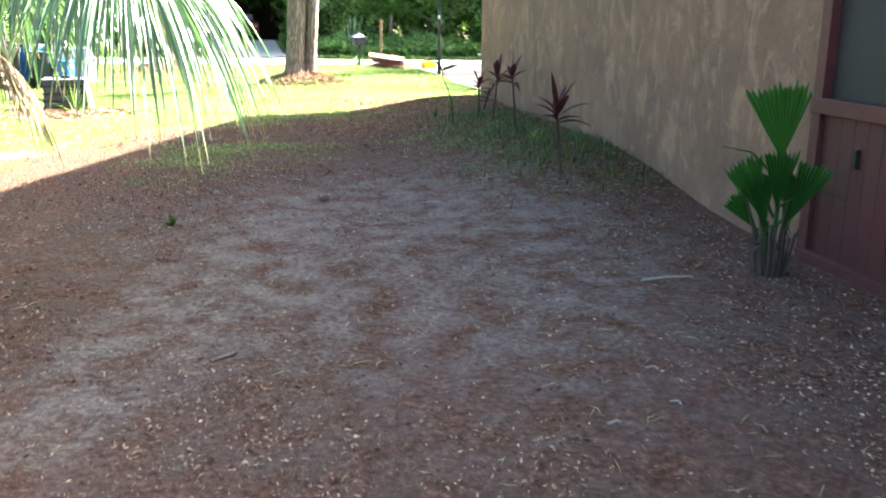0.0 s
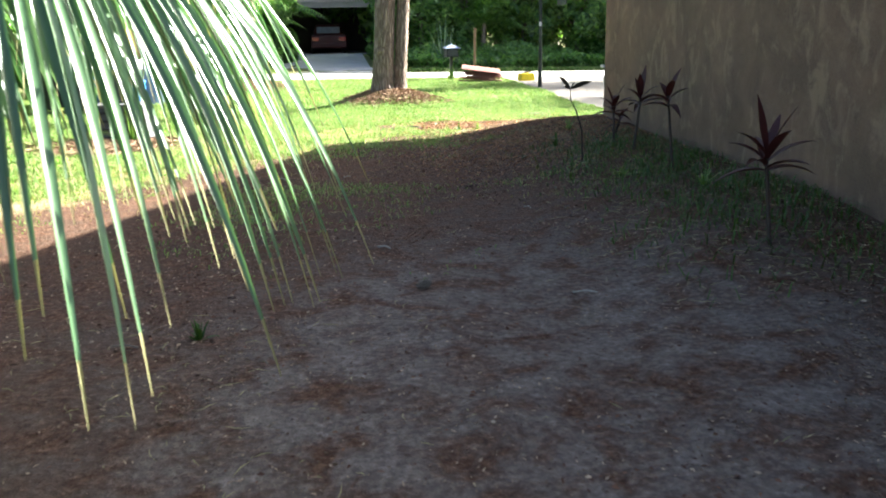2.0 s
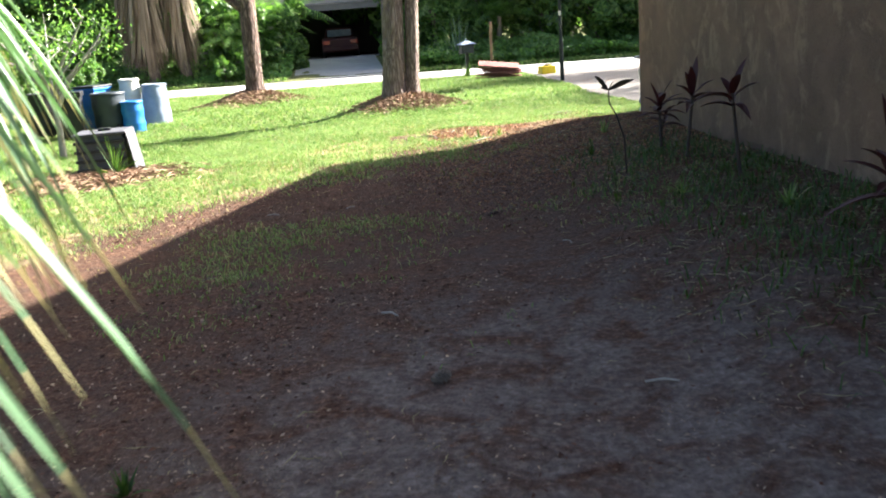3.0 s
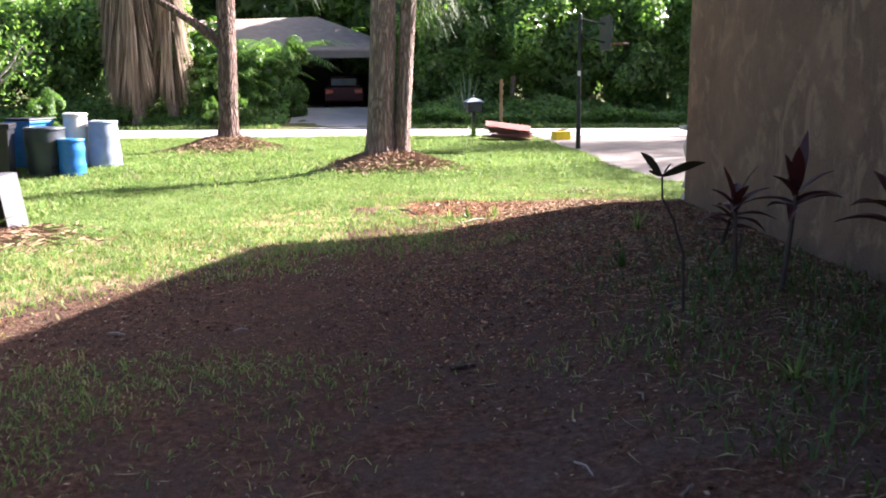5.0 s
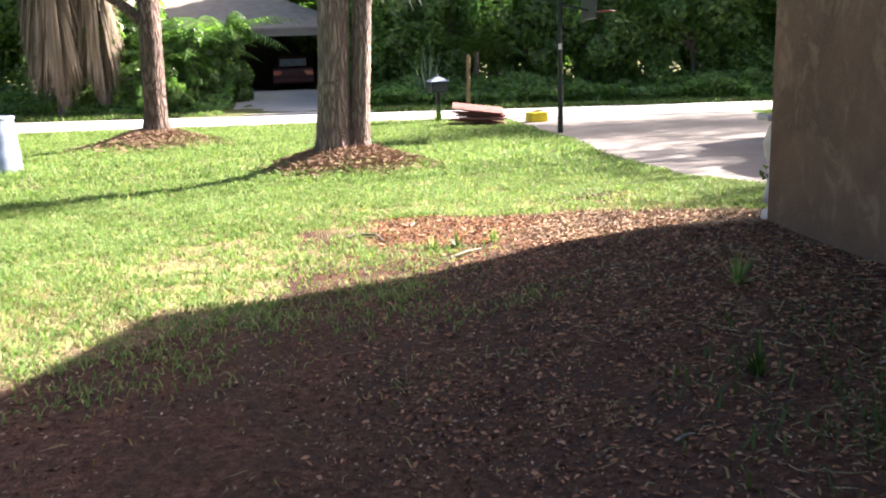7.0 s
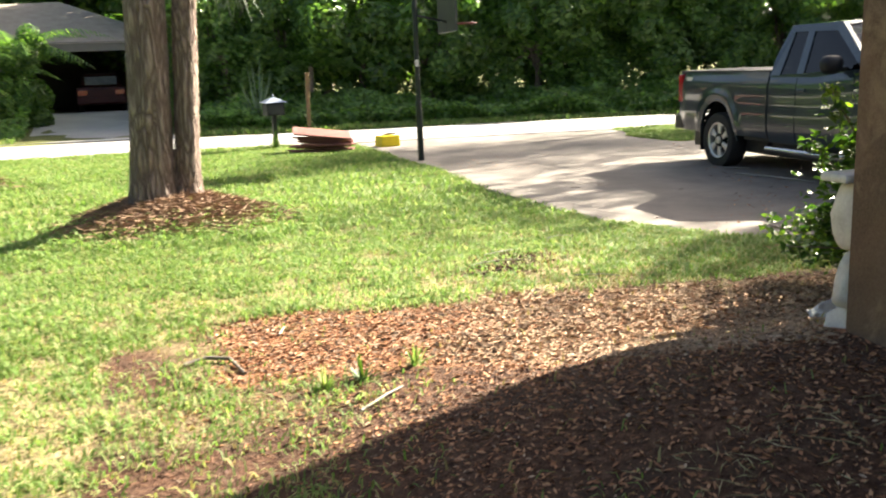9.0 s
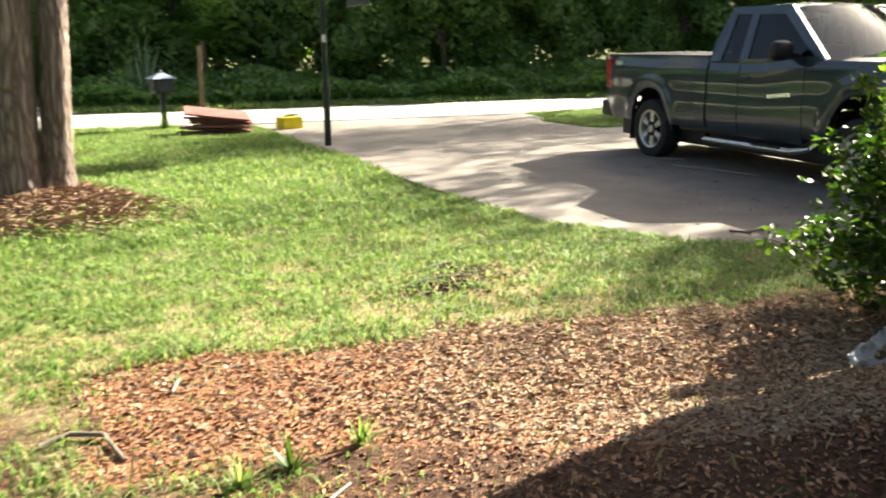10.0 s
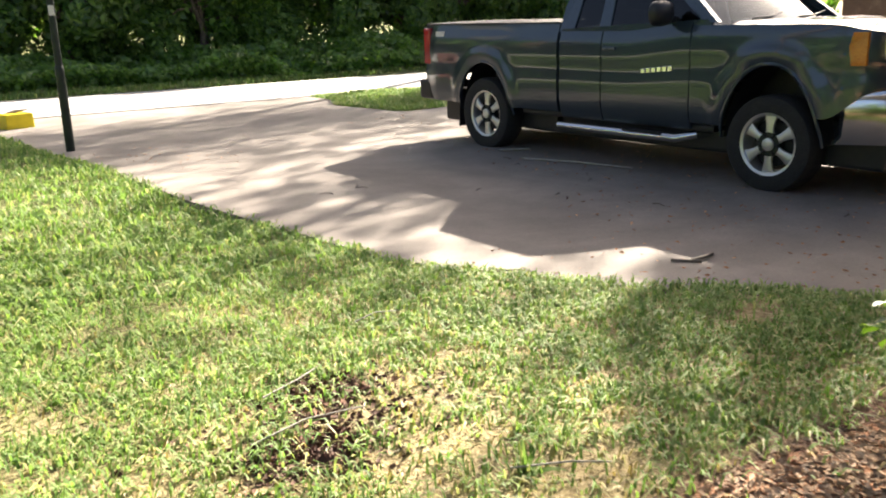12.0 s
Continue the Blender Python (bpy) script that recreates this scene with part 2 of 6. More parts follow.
GRASS = leafy("lawn grass", [(0.105, 0.185, 0.050), (0.16, 0.27, 0.078), (0.24, 0.345, 0.11), (0.135, 0.24, 0.066), (0.285, 0.36, 0.14), (0.43, 0.40, 0.23)], 0.41, 0.6, 0.25, (1.32, 1.45, 0.85))
STRAW_GRASS = leafy("dry straw grass", [(0.27, 0.22, 0.10), (0.38, 0.32, 0.16), (0.33, 0.31, 0.13), (0.46, 0.38, 0.22)], 0.3, 0.8, 0.1, (1.3, 1.2, 0.8))
WEED = leafy("low weeds", [(0.03, 0.07, 0.015), (0.06, 0.12, 0.025), (0.09, 0.15, 0.03)], 0.3)
WOODS = leafy("woodland leaves", [(0.045, 0.105, 0.028), (0.075, 0.165, 0.04), (0.125, 0.23, 0.056), (0.20, 0.32, 0.09), (0.07, 0.145, 0.035)], 0.50, 0.36, 0.6, (1.7, 1.9, 0.8))
VINE = leafy("sunlit vine leaves", [(0.075, 0.155, 0.042), (0.12, 0.235, 0.06), (0.19, 0.33, 0.09), (0.26, 0.40, 0.13)], 0.5, 0.34, 0.6, (1.5, 1.7, 0.8))
NEEDLE = leafy("dull pine needles", [(0.045, 0.075, 0.035), (0.07, 0.105, 0.05), (0.10, 0.135, 0.07)], 0.15, 0.6, 0.3, (1.1, 1.2, 0.9))
AGAVE = leafy("grey-green strap leaves", [(0.10, 0.16, 0.10), (0.17, 0.25, 0.17), (0.24, 0.32, 0.22)], 0.2, 0.4, 0.6, (1.2, 1.4, 0.9))
BRIGHT = leafy("bright garden leaves", [(0.022, 0.055, 0.013), (0.038, 0.09, 0.018), (0.065, 0.14, 0.022), (0.20, 0.32, 0.05)], 0.38, 0.42, 0.4)
PALM = leafy("fan palm leaf", [(0.06, 0.125, 0.06), (0.095, 0.18, 0.092), (0.15, 0.24, 0.135), (0.21, 0.30, 0.205)], 0.18, 0.32, 0.7, (1.15, 1.4, 0.75))
PALM_TIP = leafy("dry palm tips", [(0.24, 0.23, 0.11), (0.36, 0.32, 0.17), (0.46, 0.40, 0.24)], 0.25, 0.6, 0.4, (1.2, 1.2, 0.8))
DEAD_FROND = leafy("dead palm thatch", [(0.17, 0.125, 0.085), (0.28, 0.215, 0.155), (0.38, 0.31, 0.24)], 0.2, 0.8, 0.4, (1.2, 1.1, 0.9))
CORDYLINE = leafy("maroon cordyline leaf", [(0.030, 0.010, 0.011), (0.055, 0.013, 0.016), (0.15, 0.022, 0.03), (0.024, 0.016, 0.012)], 0.3, 0.4)
DUSKY = leafy("dusky sapling leaf", [(0.018, 0.018, 0.013), (0.03, 0.026, 0.018), (0.022, 0.02, 0.016)], 0.15, 0.5)
PALMETTO = leafy("young palmetto leaf", [(0.022, 0.085, 0.018), (0.035, 0.125, 0.026), (0.06, 0.17, 0.04)], 0.40, 0.35, 0.5, (1.3, 1.7, 0.7))

# ---- building helpers ----
def part(name, bm, material, parent=None, label=""):
    """Links a bmesh as one mesh object under a thing or a part."""
    me = bpy.data.meshes.new(name)
    bm.to_mesh(me)
    bm.free()
    for mm in material if isinstance(material, (list, tuple)) else (material,):
        me.materials.append(mm)
    ob = new(name, me)
    if parent:
        ob.parent = parent
    if label:
        ob["label"] = label
    return ob


def smooth(ob, angle=40):
    for f in ob.data.polygons:
        f.use_smooth = True
    ob.data.set_sharp_from_angle(angle=radians(angle))
    return ob


def thing(name, x, y, z, rz, label, category, group="", kind=""):
    ob = new(name)
    ob.empty_display_size = 0.1
    ob.matrix_world = pose(x, y, z, 0, 0, rz)
    return tagged(ob, label, category, group, kind)


def box(bm, x0, y0, z0, x1, y1, z1, soft=0.0):
    vs = bmesh.ops.create_cube(bm, size=1)["verts"]
    for v in vs:
        v.co = Vector(((x0 + x1) / 2 + v.co.x * (x1 - x0), (y0 + y1) / 2 + v.co.y * (y1 - y0), (z0 + z1) / 2 + v.co.z * (z1 - z0)))
    if soft:
        es = list({e for v in vs for e in v.link_edges})
        bmesh.ops.bevel(bm, geom=es, offset=soft, segments=2, affect="EDGES", profile=0.6)
    return bm


def boxed(x0, y0, z0, x1, y1, z1, soft=0.01):
    return box(bmesh.new(), x0, y0, z0, x1, y1, z1, soft)


def turned(profile, seg=28, closed=True):
    """A turned body from (radius, height) pairs."""
    bm = bmesh.new()
    rings = []
    for r, z in profile:
        rings.append([bm.verts.new((r * math.cos(2 * math.pi * i / seg), r * math.sin(2 * math.pi * i / seg), z)) for i in range(seg)])
    for a, b in zip(rings, rings[1:]):
        for i in range(seg):
            bm.faces.new((a[i], a[(i + 1) % seg], b[(i + 1) % seg], b[i]))
    if closed:
        bm.faces.new(rings[0][::-1])
        bm.faces.new(rings[-1])
    return bm


def tube(bm, points, radii, seg=8):
    """A round limb along points."""
    rings = []
    for i, p in enumerate(points):
        p = Vector(p)
        d = (Vector(points[min(i + 1, len(points) - 1)]) - Vector(points[max(i - 1, 0)])).normalized()
        a = d.cross(Vector((0.31, 0.87, 0.38))).normalized()
        b = d.cross(a)
        rings.append([bm.verts.new(p + radii[i] * (math.cos(2 * math.pi * k / seg) * a + math.sin(2 * math.pi * k / seg) * b)) for k in range(seg)])
    for a, b in zip(rings, rings[1:]):
        for i in range(seg):
            bm.faces.new((a[i], b[i], b[(i + 1) % seg], a[(i + 1) % seg]))
    bm.faces.new(rings[0])
    bm.faces.new(rings[-1][::-1])
    return bm


def mesh_of(name, verts, faces, material):
    """A mesh from arrays of points and of equal-sized faces."""
    verts, faces = np.asarray(verts, dtype=np.float32), np.asarray(faces, dtype=np.int32)
    me = bpy.data.meshes.new(name)
    n, k = faces.shape
    me.vertices.add(len(verts))
    me.vertices.foreach_set("co", verts.ravel())
    me.loops.add(n * k)
    me.loops.foreach_set("vertex_index", faces.ravel())
    me.polygons.add(n)
    me.polygons.foreach_set("loop_start", np.arange(0, n * k, k, dtype=np.int32))
    me.update(calc_edges=True)
    me.materials.append(material)
    return me


def leaf_mesh(name, centres, normals, size, rng, material, aspect=2.0, fold=0.25):
    """Many small pointed leaves, each of two folded halves."""
    n = len(centres)
    size = np.broadcast_to(np.asarray(size, dtype=float), (n,))[:, None]
    nrm = normals / np.linalg.norm(normals, axis=1, keepdims=True)
    r = rng.normal(size=(n, 3))
    u = np.cross(nrm, r)
    u /= np.linalg.norm(u, axis=1, keepdims=True)
    w = np.cross(nrm, u)
    a = centres - u * size * 0.5
    tip = centres + u * size * 0.5 - nrm * size * 0.12
    l = centres + w * size / aspect * 0.5 + nrm * size * fold * 0.3
    rr = centres - w * size / aspect * 0.5 + nrm * size * fold * 0.3
    verts = np.stack([a, l, tip, rr], axis=1).reshape(-1, 3)
    i = np.arange(n)[:, None] * 4
    faces = np.concatenate([i + np.array([[0, 2, 1]]), i + np.array([[0, 3, 2]])], axis=0)
    return mesh_of(name, verts, faces, material)


LATTICE = np.random.default_rng(99).random((256, 256)) * 2 - 1


def fbm(x, y, s):
    """Smooth lattice noise in three octaves, for numbers or arrays."""
    total, amp = 0.0, 1.0
    for k in range(3):
        u, v = np.asarray(x) * s + 17.3 * k, np.asarray(y) * s + 5.1 * k
        iu, iv = np.floor(u).astype(int), np.floor(v).astype(int)
        fu, fv = u - iu, v - iv
        fu, fv = fu * fu * (3 - 2 * fu), fv * fv * (3 - 2 * fv)
        c = lambda a, b: LATTICE[(iu + a) % 256, (iv + b) % 256]
        total = total + amp * ((c(0, 0) * (1 - fu) + c(1, 0) * fu) * (1 - fv) + (c(0, 1) * (1 - fu) + c(1, 1) * fu) * fv)
        amp, s = amp * 0.5, s * 2.0
    return total * 0.75

# ---- the lie of the land ----
def step(v, a, b):
    s = np.clip((v - a) / (b - a), 0.0, 1.0)
    return s * s * (3 - 2 * s)


def road_near(x):
    return 32.2 - 0.14 * (x - 7)


def road_far(x):
    return 36.6 - 0.16 * (x - 7)


def drive_edge(y):
    """The driveway's lawn side: straight, with a worn curve at its house end."""
    d = 20.1 - np.asarray(y)
    return 4.62 + 0.04 * np.sin(np.asarray(y) * 1.3) + 0.285 * (d + np.sqrt(d * d + 0.12))


def on_drive(x, y):
    return (x > drive_edge(y)) & (y > 17.35 + 0.1 * np.sin(x * 2)) & (y < road_near(x) + 0.3) & (x < 14.0) & ~verge(x, y)


def verge(x, y):
    return (np.asarray(x) > 10.3 + 0.6 * step(y, 29.5, 31)) & (y > 27.5) & (y < road_near(x) - 0.1)


def height(x, y):
    z = -0.03 + 0.035 * fbm(x, y, 0.35) + 0.012 * fbm(x, y, 2.1)
    z += 0.29 * step(y, 5.5, 9.0) * step(x, 0.9, 2.9) * (1 - step(y, 15.0, 16.3))
    z += 0.30 * np.exp(-((x - 0.55) ** 2 + (y - 22.2) ** 2) / 0.9)
    z += 0.32 * np.exp(-((x + 3.15) ** 2 + (y - 27.2) ** 2) / 1.0)
    z -= 0.10 * step(-x, 0.2, 1.8) * step(y, 15, 18) * (1 - step(y, 22, 24))
    z -= 0.07 * step(y, 16, 22) + 0.05 * step(y, 24, 30)
    z -= 0.03 * step(x, 2.6, 4.4) * step(y, 16.9, 18.2)
    z += 0.45 * step(y, 38.5, 47)
    return z


FINE_X = np.arange(-9.0, 12.01, 0.13)
FINE_Y = np.arange(-2.0, 34.01, 0.13)
OUT = np.array([0.5, 1.2, 2.5, 4.5, 7, 11, 17, 26, 40, 70, 130, 260, 500])
xs = np.concatenate([FINE_X[0] - OUT[::-1], FINE_X, FINE_X[-1] + OUT])
ys = np.concatenate([FINE_Y[0] - OUT[::-1], FINE_Y, FINE_Y[-1] + OUT])


def lawn_edge(x):
    """Where the bare yard gives way to grass."""
    return 13.5 + (x + 0.7) * np.where(x < -0.7, 1.55, 0.42)


def zones(x, y):
    """How much lawn, dryness, red bark and grey sand there is."""
    e = y - lawn_edge(x)
    lawn = step(e + 0.5 * fbm(x, y, 1.2), -0.5, 2.2)
    thin = 0.5 * (1 - step(x, 0.9, 1.9)) * step(e, -0.2, 1.2) * np.clip(0.6 + 1.2 * fbm(x, y, 1.3), 0, 1)
    lawn = np.where((x > 0.2) & (y > 14.5), np.maximum(thin, step(y - (17.25 - 0.05 * x + 0.25 * fbm(x, y, 0.8)), -0.2, 0.4)), lawn)
    dry = 1 - step(e, 1.4, 6.5) * 0.85
    top = 17.55 - 0.16 * np.clip(x - 1.2, 0, 5) + 0.12 * fbm(x, y, 1.5)
    low = 16.35 - 0.9 * step(x, 1.7, 2.7) - 0.4 * step(x, 2.4, 3.4) + 0.12 * fbm(x, y, 1.9)
    bark = step(x + 0.15 * fbm(x, y, 1.6), 0.68, 0.95) * step(y, low - 0.12, low + 0.12) * (1 - step(y, top - 0.12, top + 0.15)) * (1 - step(x, 6.0, 7.0))
    bark += 0.85 * np.exp(-((x - 0.55) ** 2 + (y - 22.1) ** 2) / 0.5) + 0.85 * np.exp(-((x + 3.15) ** 2 + (y - 27.1) ** 2) / 0.6) + 0.8 * np.exp(-((x + 3.5) ** 2 + (y - 15.2) ** 2) / 1.0)
    patch = np.exp(-(((x - 3.25) / 0.26) ** 2 + ((y - 18.65) / 0.22) ** 2)) + np.exp(-(((x - 2.88) / 0.2) ** 2 + ((y - 18.18) / 0.16) ** 2))
    lawn *= 1 - np.minimum(1, bark) * 0.95
    lawn *= 1 - 0.4 * np.minimum(1, patch)
    lawn *= 1 - 0.35 * np.exp(-(((x - 3.2) / 0.6) ** 2 + ((y - 18.3) / 0.65) ** 2))
    sand = 1.2 * np.exp(-(((x - 0.9) / 1.4) ** 2 + ((y - 6.2) / 2.3) ** 2)) + 0.8 * np.exp(-(((x + 0.75 - 0.25 * (y - 4.5)) / 0.32) ** 2 + ((y - 4.3) / 1.9) ** 2)) + 0.12 * np.exp(-(((x - 1.4) / 0.8) ** 2 + ((y - 9.8) / 1.5) ** 2))
    sand += 0.12 * (1 - step(y, 6.5, 9.0)) * step(y, 1.0, 3.5)
    return lawn, dry, np.minimum(1, bark), np.minimum(1, sand * 1.4)


gx, gy = np.meshgrid(xs, ys)
gz = height(gx, gy) - np.where(on_drive(gx, gy) | ((gy > road_near(gx) + 0.1) & (gy < road_far(gx) - 0.1)), 0.10, 0.0)
gv = np.stack([gx, gy, gz], axis=-1).reshape(-1, 3)
zone_rows = zones(gx, gy)
nx, ny = len(xs), len(ys)
idx = np.arange(nx * ny).reshape(ny, nx)
gf = np.stack([idx[:-1, :-1], idx[:-1, 1:], idx[1:, 1:], idx[1:, :-1]], axis=-1).reshape(-1, 4)
ground_mesh = mesh_of("ground", gv, gf, GROUND)
for k, key in enumerate(("lawn", "dry", "bark", "sand")):
    a = ground_mesh.attributes.new(key, "FLOAT", "POINT")
    a.data.foreach_set("value", np.ascontiguousarray(zone_rows[k], dtype=np.float32).ravel())
ground = smooth(tagged(new("ground", ground_mesh), "bare sandy yard with leaf litter turning into sunny lawn", "ground", kind="structure"), 180)


def strip(name, cols, material, label, category):
    """A paved sheet from columns of points, with a thick edge."""
    bm = bmesh.new()
    top = [[bm.verts.new(p) for p in c] for c in cols]
    for a, b in zip(top, top[1:]):
        for i in range(len(a) - 1):
            bm.faces.new((a[i], b[i], b[i + 1], a[i + 1]))
    edges = [e for e in bm.edges if e.is_boundary]
    ex = bmesh.ops.extrude_edge_only(bm, edges=edges)["geom"]
    for v in ex:
        if isinstance(v, bmesh.types.BMVert):
            v.co.z -= 0.16
    bmesh.ops.recalc_face_normals(bm, faces=bm.faces)
    return smooth(tagged(part(name, bm, material), label, category, kind="structure"), 30)


def drive_z(x, y):
    return -0.115 - 0.07 * step(y, 24, 30) + 0.006 * fbm(x, y, 0.6)


road_cols = []
for x in [-300, -160, -90, -60, -40, -30] + list(range(-24, 31, 1)) + [40, 60, 90, 160, 300]:
    a, b = road_near(x), road_far(x)
    road_cols.append([(x, a + (b - a) * i / 6, -0.17 + 0.05 * math.sin(math.pi * i / 6)) for i in range(7)])
road = strip("road", road_cols, ROAD, "pale sun-bleached asphalt residential road", "road")

drive_cols = []
for i in range(37):
    y = 17.4 + (32.3 - 17.4) * i / 36
    left = drive_edge(y)
    right = 14.0 if y < 27.5 else 10.3 + 0.6 * step(y, 29.5, 31) + (1.0 * step(y, 31.0, 32.2) if y > 31 else 0)
    y2 = lambda x: min(y, road_near(x) - 0.004)
    drive_cols.append([(left + (right - left) * k / 20, y2(left + (right - left) * k / 20), drive_z(left + (right - left) * k / 20, y)) for k in range(21)])
driveway = strip("driveway", drive_cols, CONCRETE, "wide stained concrete driveway strewn with twigs", "driveway")

# the drive across the road that climbs to the carport
far_cols = []
for i in range(14):
    y = 37.4 + i * 0.78
    c, w = -1.35 - 0.06 * (y - 38.2), 1.8 + 0.9 * (1 - step(y, 38, 40.5))
    far_cols.append([(c - w + 2 * w * k / 6, max(y, road_far(c - w + 2 * w * k / 6) + 0.004), height(c, y) + 0.02) for k in range(7)])
strip("driveway", far_cols, ROAD, "short pale concrete drive leading up to a carport", "driveway")

# ---- the house ----
WX, WY, EAVE, RIDGE, FRONT = 3.44, 15.15, 2.47, 9.3, 16.39


def north_z(y):
    return EAVE + 0.25 * (FRONT - y)


def wall_with_gable(bm, x, thick, y0, y1, z0, ridge_y, slope, front_y):
    """A gable end wall: its top follows the roof."""
    pts = [(y0, z0), (y1, z0), (y1, EAVE + slope * (front_y - y1) - 0.16), (ridge_y, EAVE + slope * (front_y - ridge_y) - 0.16), (y0, EAVE + slope * (front_y - ridge_y) - slope * (ridge_y - y0) - 0.16)]
    a = [bm.verts.new((x, p, z)) for p, z in pts]
    b = [bm.verts.new((x + thick, p, z)) for p, z in pts]
    bm.faces.new(a[::-1])
    bm.faces.new(b)
    for i in range(len(pts)):
        j = (i + 1) % len(pts)
        bm.faces.new((a[i], a[j], b[j], b[i]))
    return bm


bm = wall_with_gable(bmesh.new(), WX, 0.2, 5.28, WY, -0.5, RIDGE, 0.25, FRONT)
bmesh.ops.bevel(bm, geom=[e for e in bm.edges if abs(e.verts[0].co.y - WY) < 1e-4 and abs(e.verts[1].co.y - WY) < 1e-4], offset=0.02, segments=3, affect="EDGES")
tagged(part("wall_west", bm, STUCCO), "tan stucco house wall with grey weather streaks", "wall", kind="structure")
tagged(part("wall_north", box(bmesh.new(), WX + 0.2, WY - 0.2, -0.5, 13.0, WY, 2.4), STUCCO), "tan stucco front wall of the house", "wall", kind="structure")
tagged(part("wall_east", box(bmesh.new(), 12.8, 0.4, -0.5, 13.0, WY - 0.2, 1.8), STUCCO), "tan stucco far wall of the house", "wall", kind="structure")
tagged(part("wall_south", box(bmesh.new(), WX, 0.2, -0.5, 13.0, 0.4, 1.65), STUCCO), "tan stucco rear wall of the house", "wall", kind="structure")
bm = wall_with_gable(bmesh.new(), WX, 0.2, 0.4, 5.28, 2.25, 5.28, 0.25, FRONT)
for v in bm.verts:
    v.co.z = min(v.co.z, north_z(RIDGE) - 0.25 * (RIDGE - v.co.y) - 0.16) if v.co.z > 2.3 else min(v.co.z, north_z(RIDGE) - 0.25 * (RIDGE - v.co.y) - 0.2)
tagged(part("wall_west", bm, STUCCO), "tan stucco over the red screened porch front", "wall", kind="structure")

# roof: two shingle slopes; pitch and deep front overhang set by the shadow wanted
def roof_slope(corners):
    bm = bmesh.new()
    f = bm.faces.new([bm.verts.new(p) for p in corners])
    ex = bmesh.ops.extrude_face_region(bm, geom=[f])["geom"]
    for v in ex:
        if isinstance(v, bmesh.types.BMVert):
            v.co.z -= 0.14
    bmesh.ops.recalc_face_normals(bm, faces=bm.faces)
    return bm


# the front eave's cant is invented so its shadow edge falls right
rim = [(3.42, FRONT), (4.7, 16.95), (6.1, 17.20), (6.8, 17.28), (13.4, 17.36), (13.4, RIDGE), (3.42, RIDGE)]
tagged(part("roof_north", roof_slope([(x, y, north_z(y)) for x, y in rim]), ROOFING), "grey shingle roof slope over the front of the house", "roof", kind="structure")
rim = [(3.42, RIDGE - 0.005), (13.4, RIDGE - 0.005), (13.4, -0.2), (3.42, -0.2)]
tagged(part("roof_south", roof_slope([(x, y, north_z(RIDGE) - 0.25 * (RIDGE - y)) for x, y in rim]), ROOFING), "grey shingle roof slope over the back of the house", "roof", kind="structure")

# red porch front beside the stucco wall: boarded below, screened above
porch = thing("door_1", WX, 5.27, 0, 0, "dull red painted screened porch front with black mesh above boards", "screen door", kind="structure")
for y0 in (-0.11, -1.30, -2.5, -3.7, -4.75):
    part("stile", boxed(-0.02, y0, -0.2, 0.10, y0 + 0.10, 2.25, 0.006), RED_TRIM, porch)
for z0, z1 in ((0.98, 1.08), (2.14, 2.25), (-0.16, 0.06)):
    part("rail", boxed(-0.03, -4.75, z0, 0.09, -0.004, z1, 0.006), RED_TRIM, porch)
for i in range(34):
    y1 = -0.02 - i * 0.139
    part("board", boxed(0.02, y1 - 0.136, 0.0, 0.055, y1, 1.0, 0.004), RED_PAINT, porch)
part("screen", boxed(0.05, -4.74, 1.0, 0.056, -0.02, 2.2, 0), SCREEN, porch)
part("latch", boxed(-0.012, -0.52, 0.68, 0.018, -0.48, 0.80, 0.006), DARK_METAL, porch, "small dark metal latch")

# rough whitewashed stone along the foot of the front wall, with a ledge
stones = thing("stone_facing", WX, WY, 0, 0, "rough whitewashed stone facing with a ledge at the wall foot", "stone facing")
rng = np.random.default_rng(5)
for row, (z0, z1) in enumerate(((-0.12, 0.33), (0.33, 0.60), (0.60, 0.93))):
    x = 0.0
    while x < 4.6:
        w = 0.42 + 0.25 * rng.random()
        bm = bmesh.new()
        bmesh.ops.create_icosphere(bm, subdivisions=3, radius=0.5)
        out = 0.10 + 0.05 * rng.random() + (0.035 if row == 0 else 0) - (0.03 if row == 1 else 0)
        for v in bm.verts:
            c = v.co * 2
            c = Vector([math.copysign(abs(k) ** 0.55, k) for k in c])
            c += 0.14 * noise.noise_vector(c * 1.7 + Vector((row * 3, x * 5, 0))) + 0.09 * noise.noise_vector(c * 5.0 + Vector((row, x, 4)))
            v.co = Vector((x + w / 2 + c.x * w * 0.51 + (0.02 if x == 0 else 0), 0.06 + c.y * out, (z0 + z1) / 2 + c.z * (z1 - z0) * 0.53))
        smooth(part("stone", bm, WHITE_STONE, stones), 180)
        x += w
part("ledge", boxed(-0.02, 0.004, 0.92, 4.7, 0.17, 0.96, 0.015), WHITE_STONE, stones, "thin weathered stone ledge")

# the tan outbuilding past the driveway
shed = thing("outbuilding", 14.4, 10.0, -0.2, 0, "tan brown stucco outbuilding beside the driveway", "outbuilding")
part("wall", boxed(0, 0, -0.2, 5.0, 12.4, 2.55, 0.02), STUCCO, shed)
bm = bmesh.new()
lo = [bm.verts.new(p) for p in ((-0.3, -0.3, 2.5), (5.3, -0.3, 2.5), (5.3, 12.7, 2.5), (-0.3, 12.7, 2.5))]
r0, r1 = bm.verts.new((2.5, 2.5, 3.2)), bm.verts.new((2.5, 9.9, 3.2))
for f in ((lo[0], lo[1], r0), (lo[1], lo[2], r1, r0), (lo[2], lo[3], r1), (lo[3], lo[0], r0, r1), lo[::-1]):
    bm.faces.new(f)
part("roof", bm, ROOFING, shed)
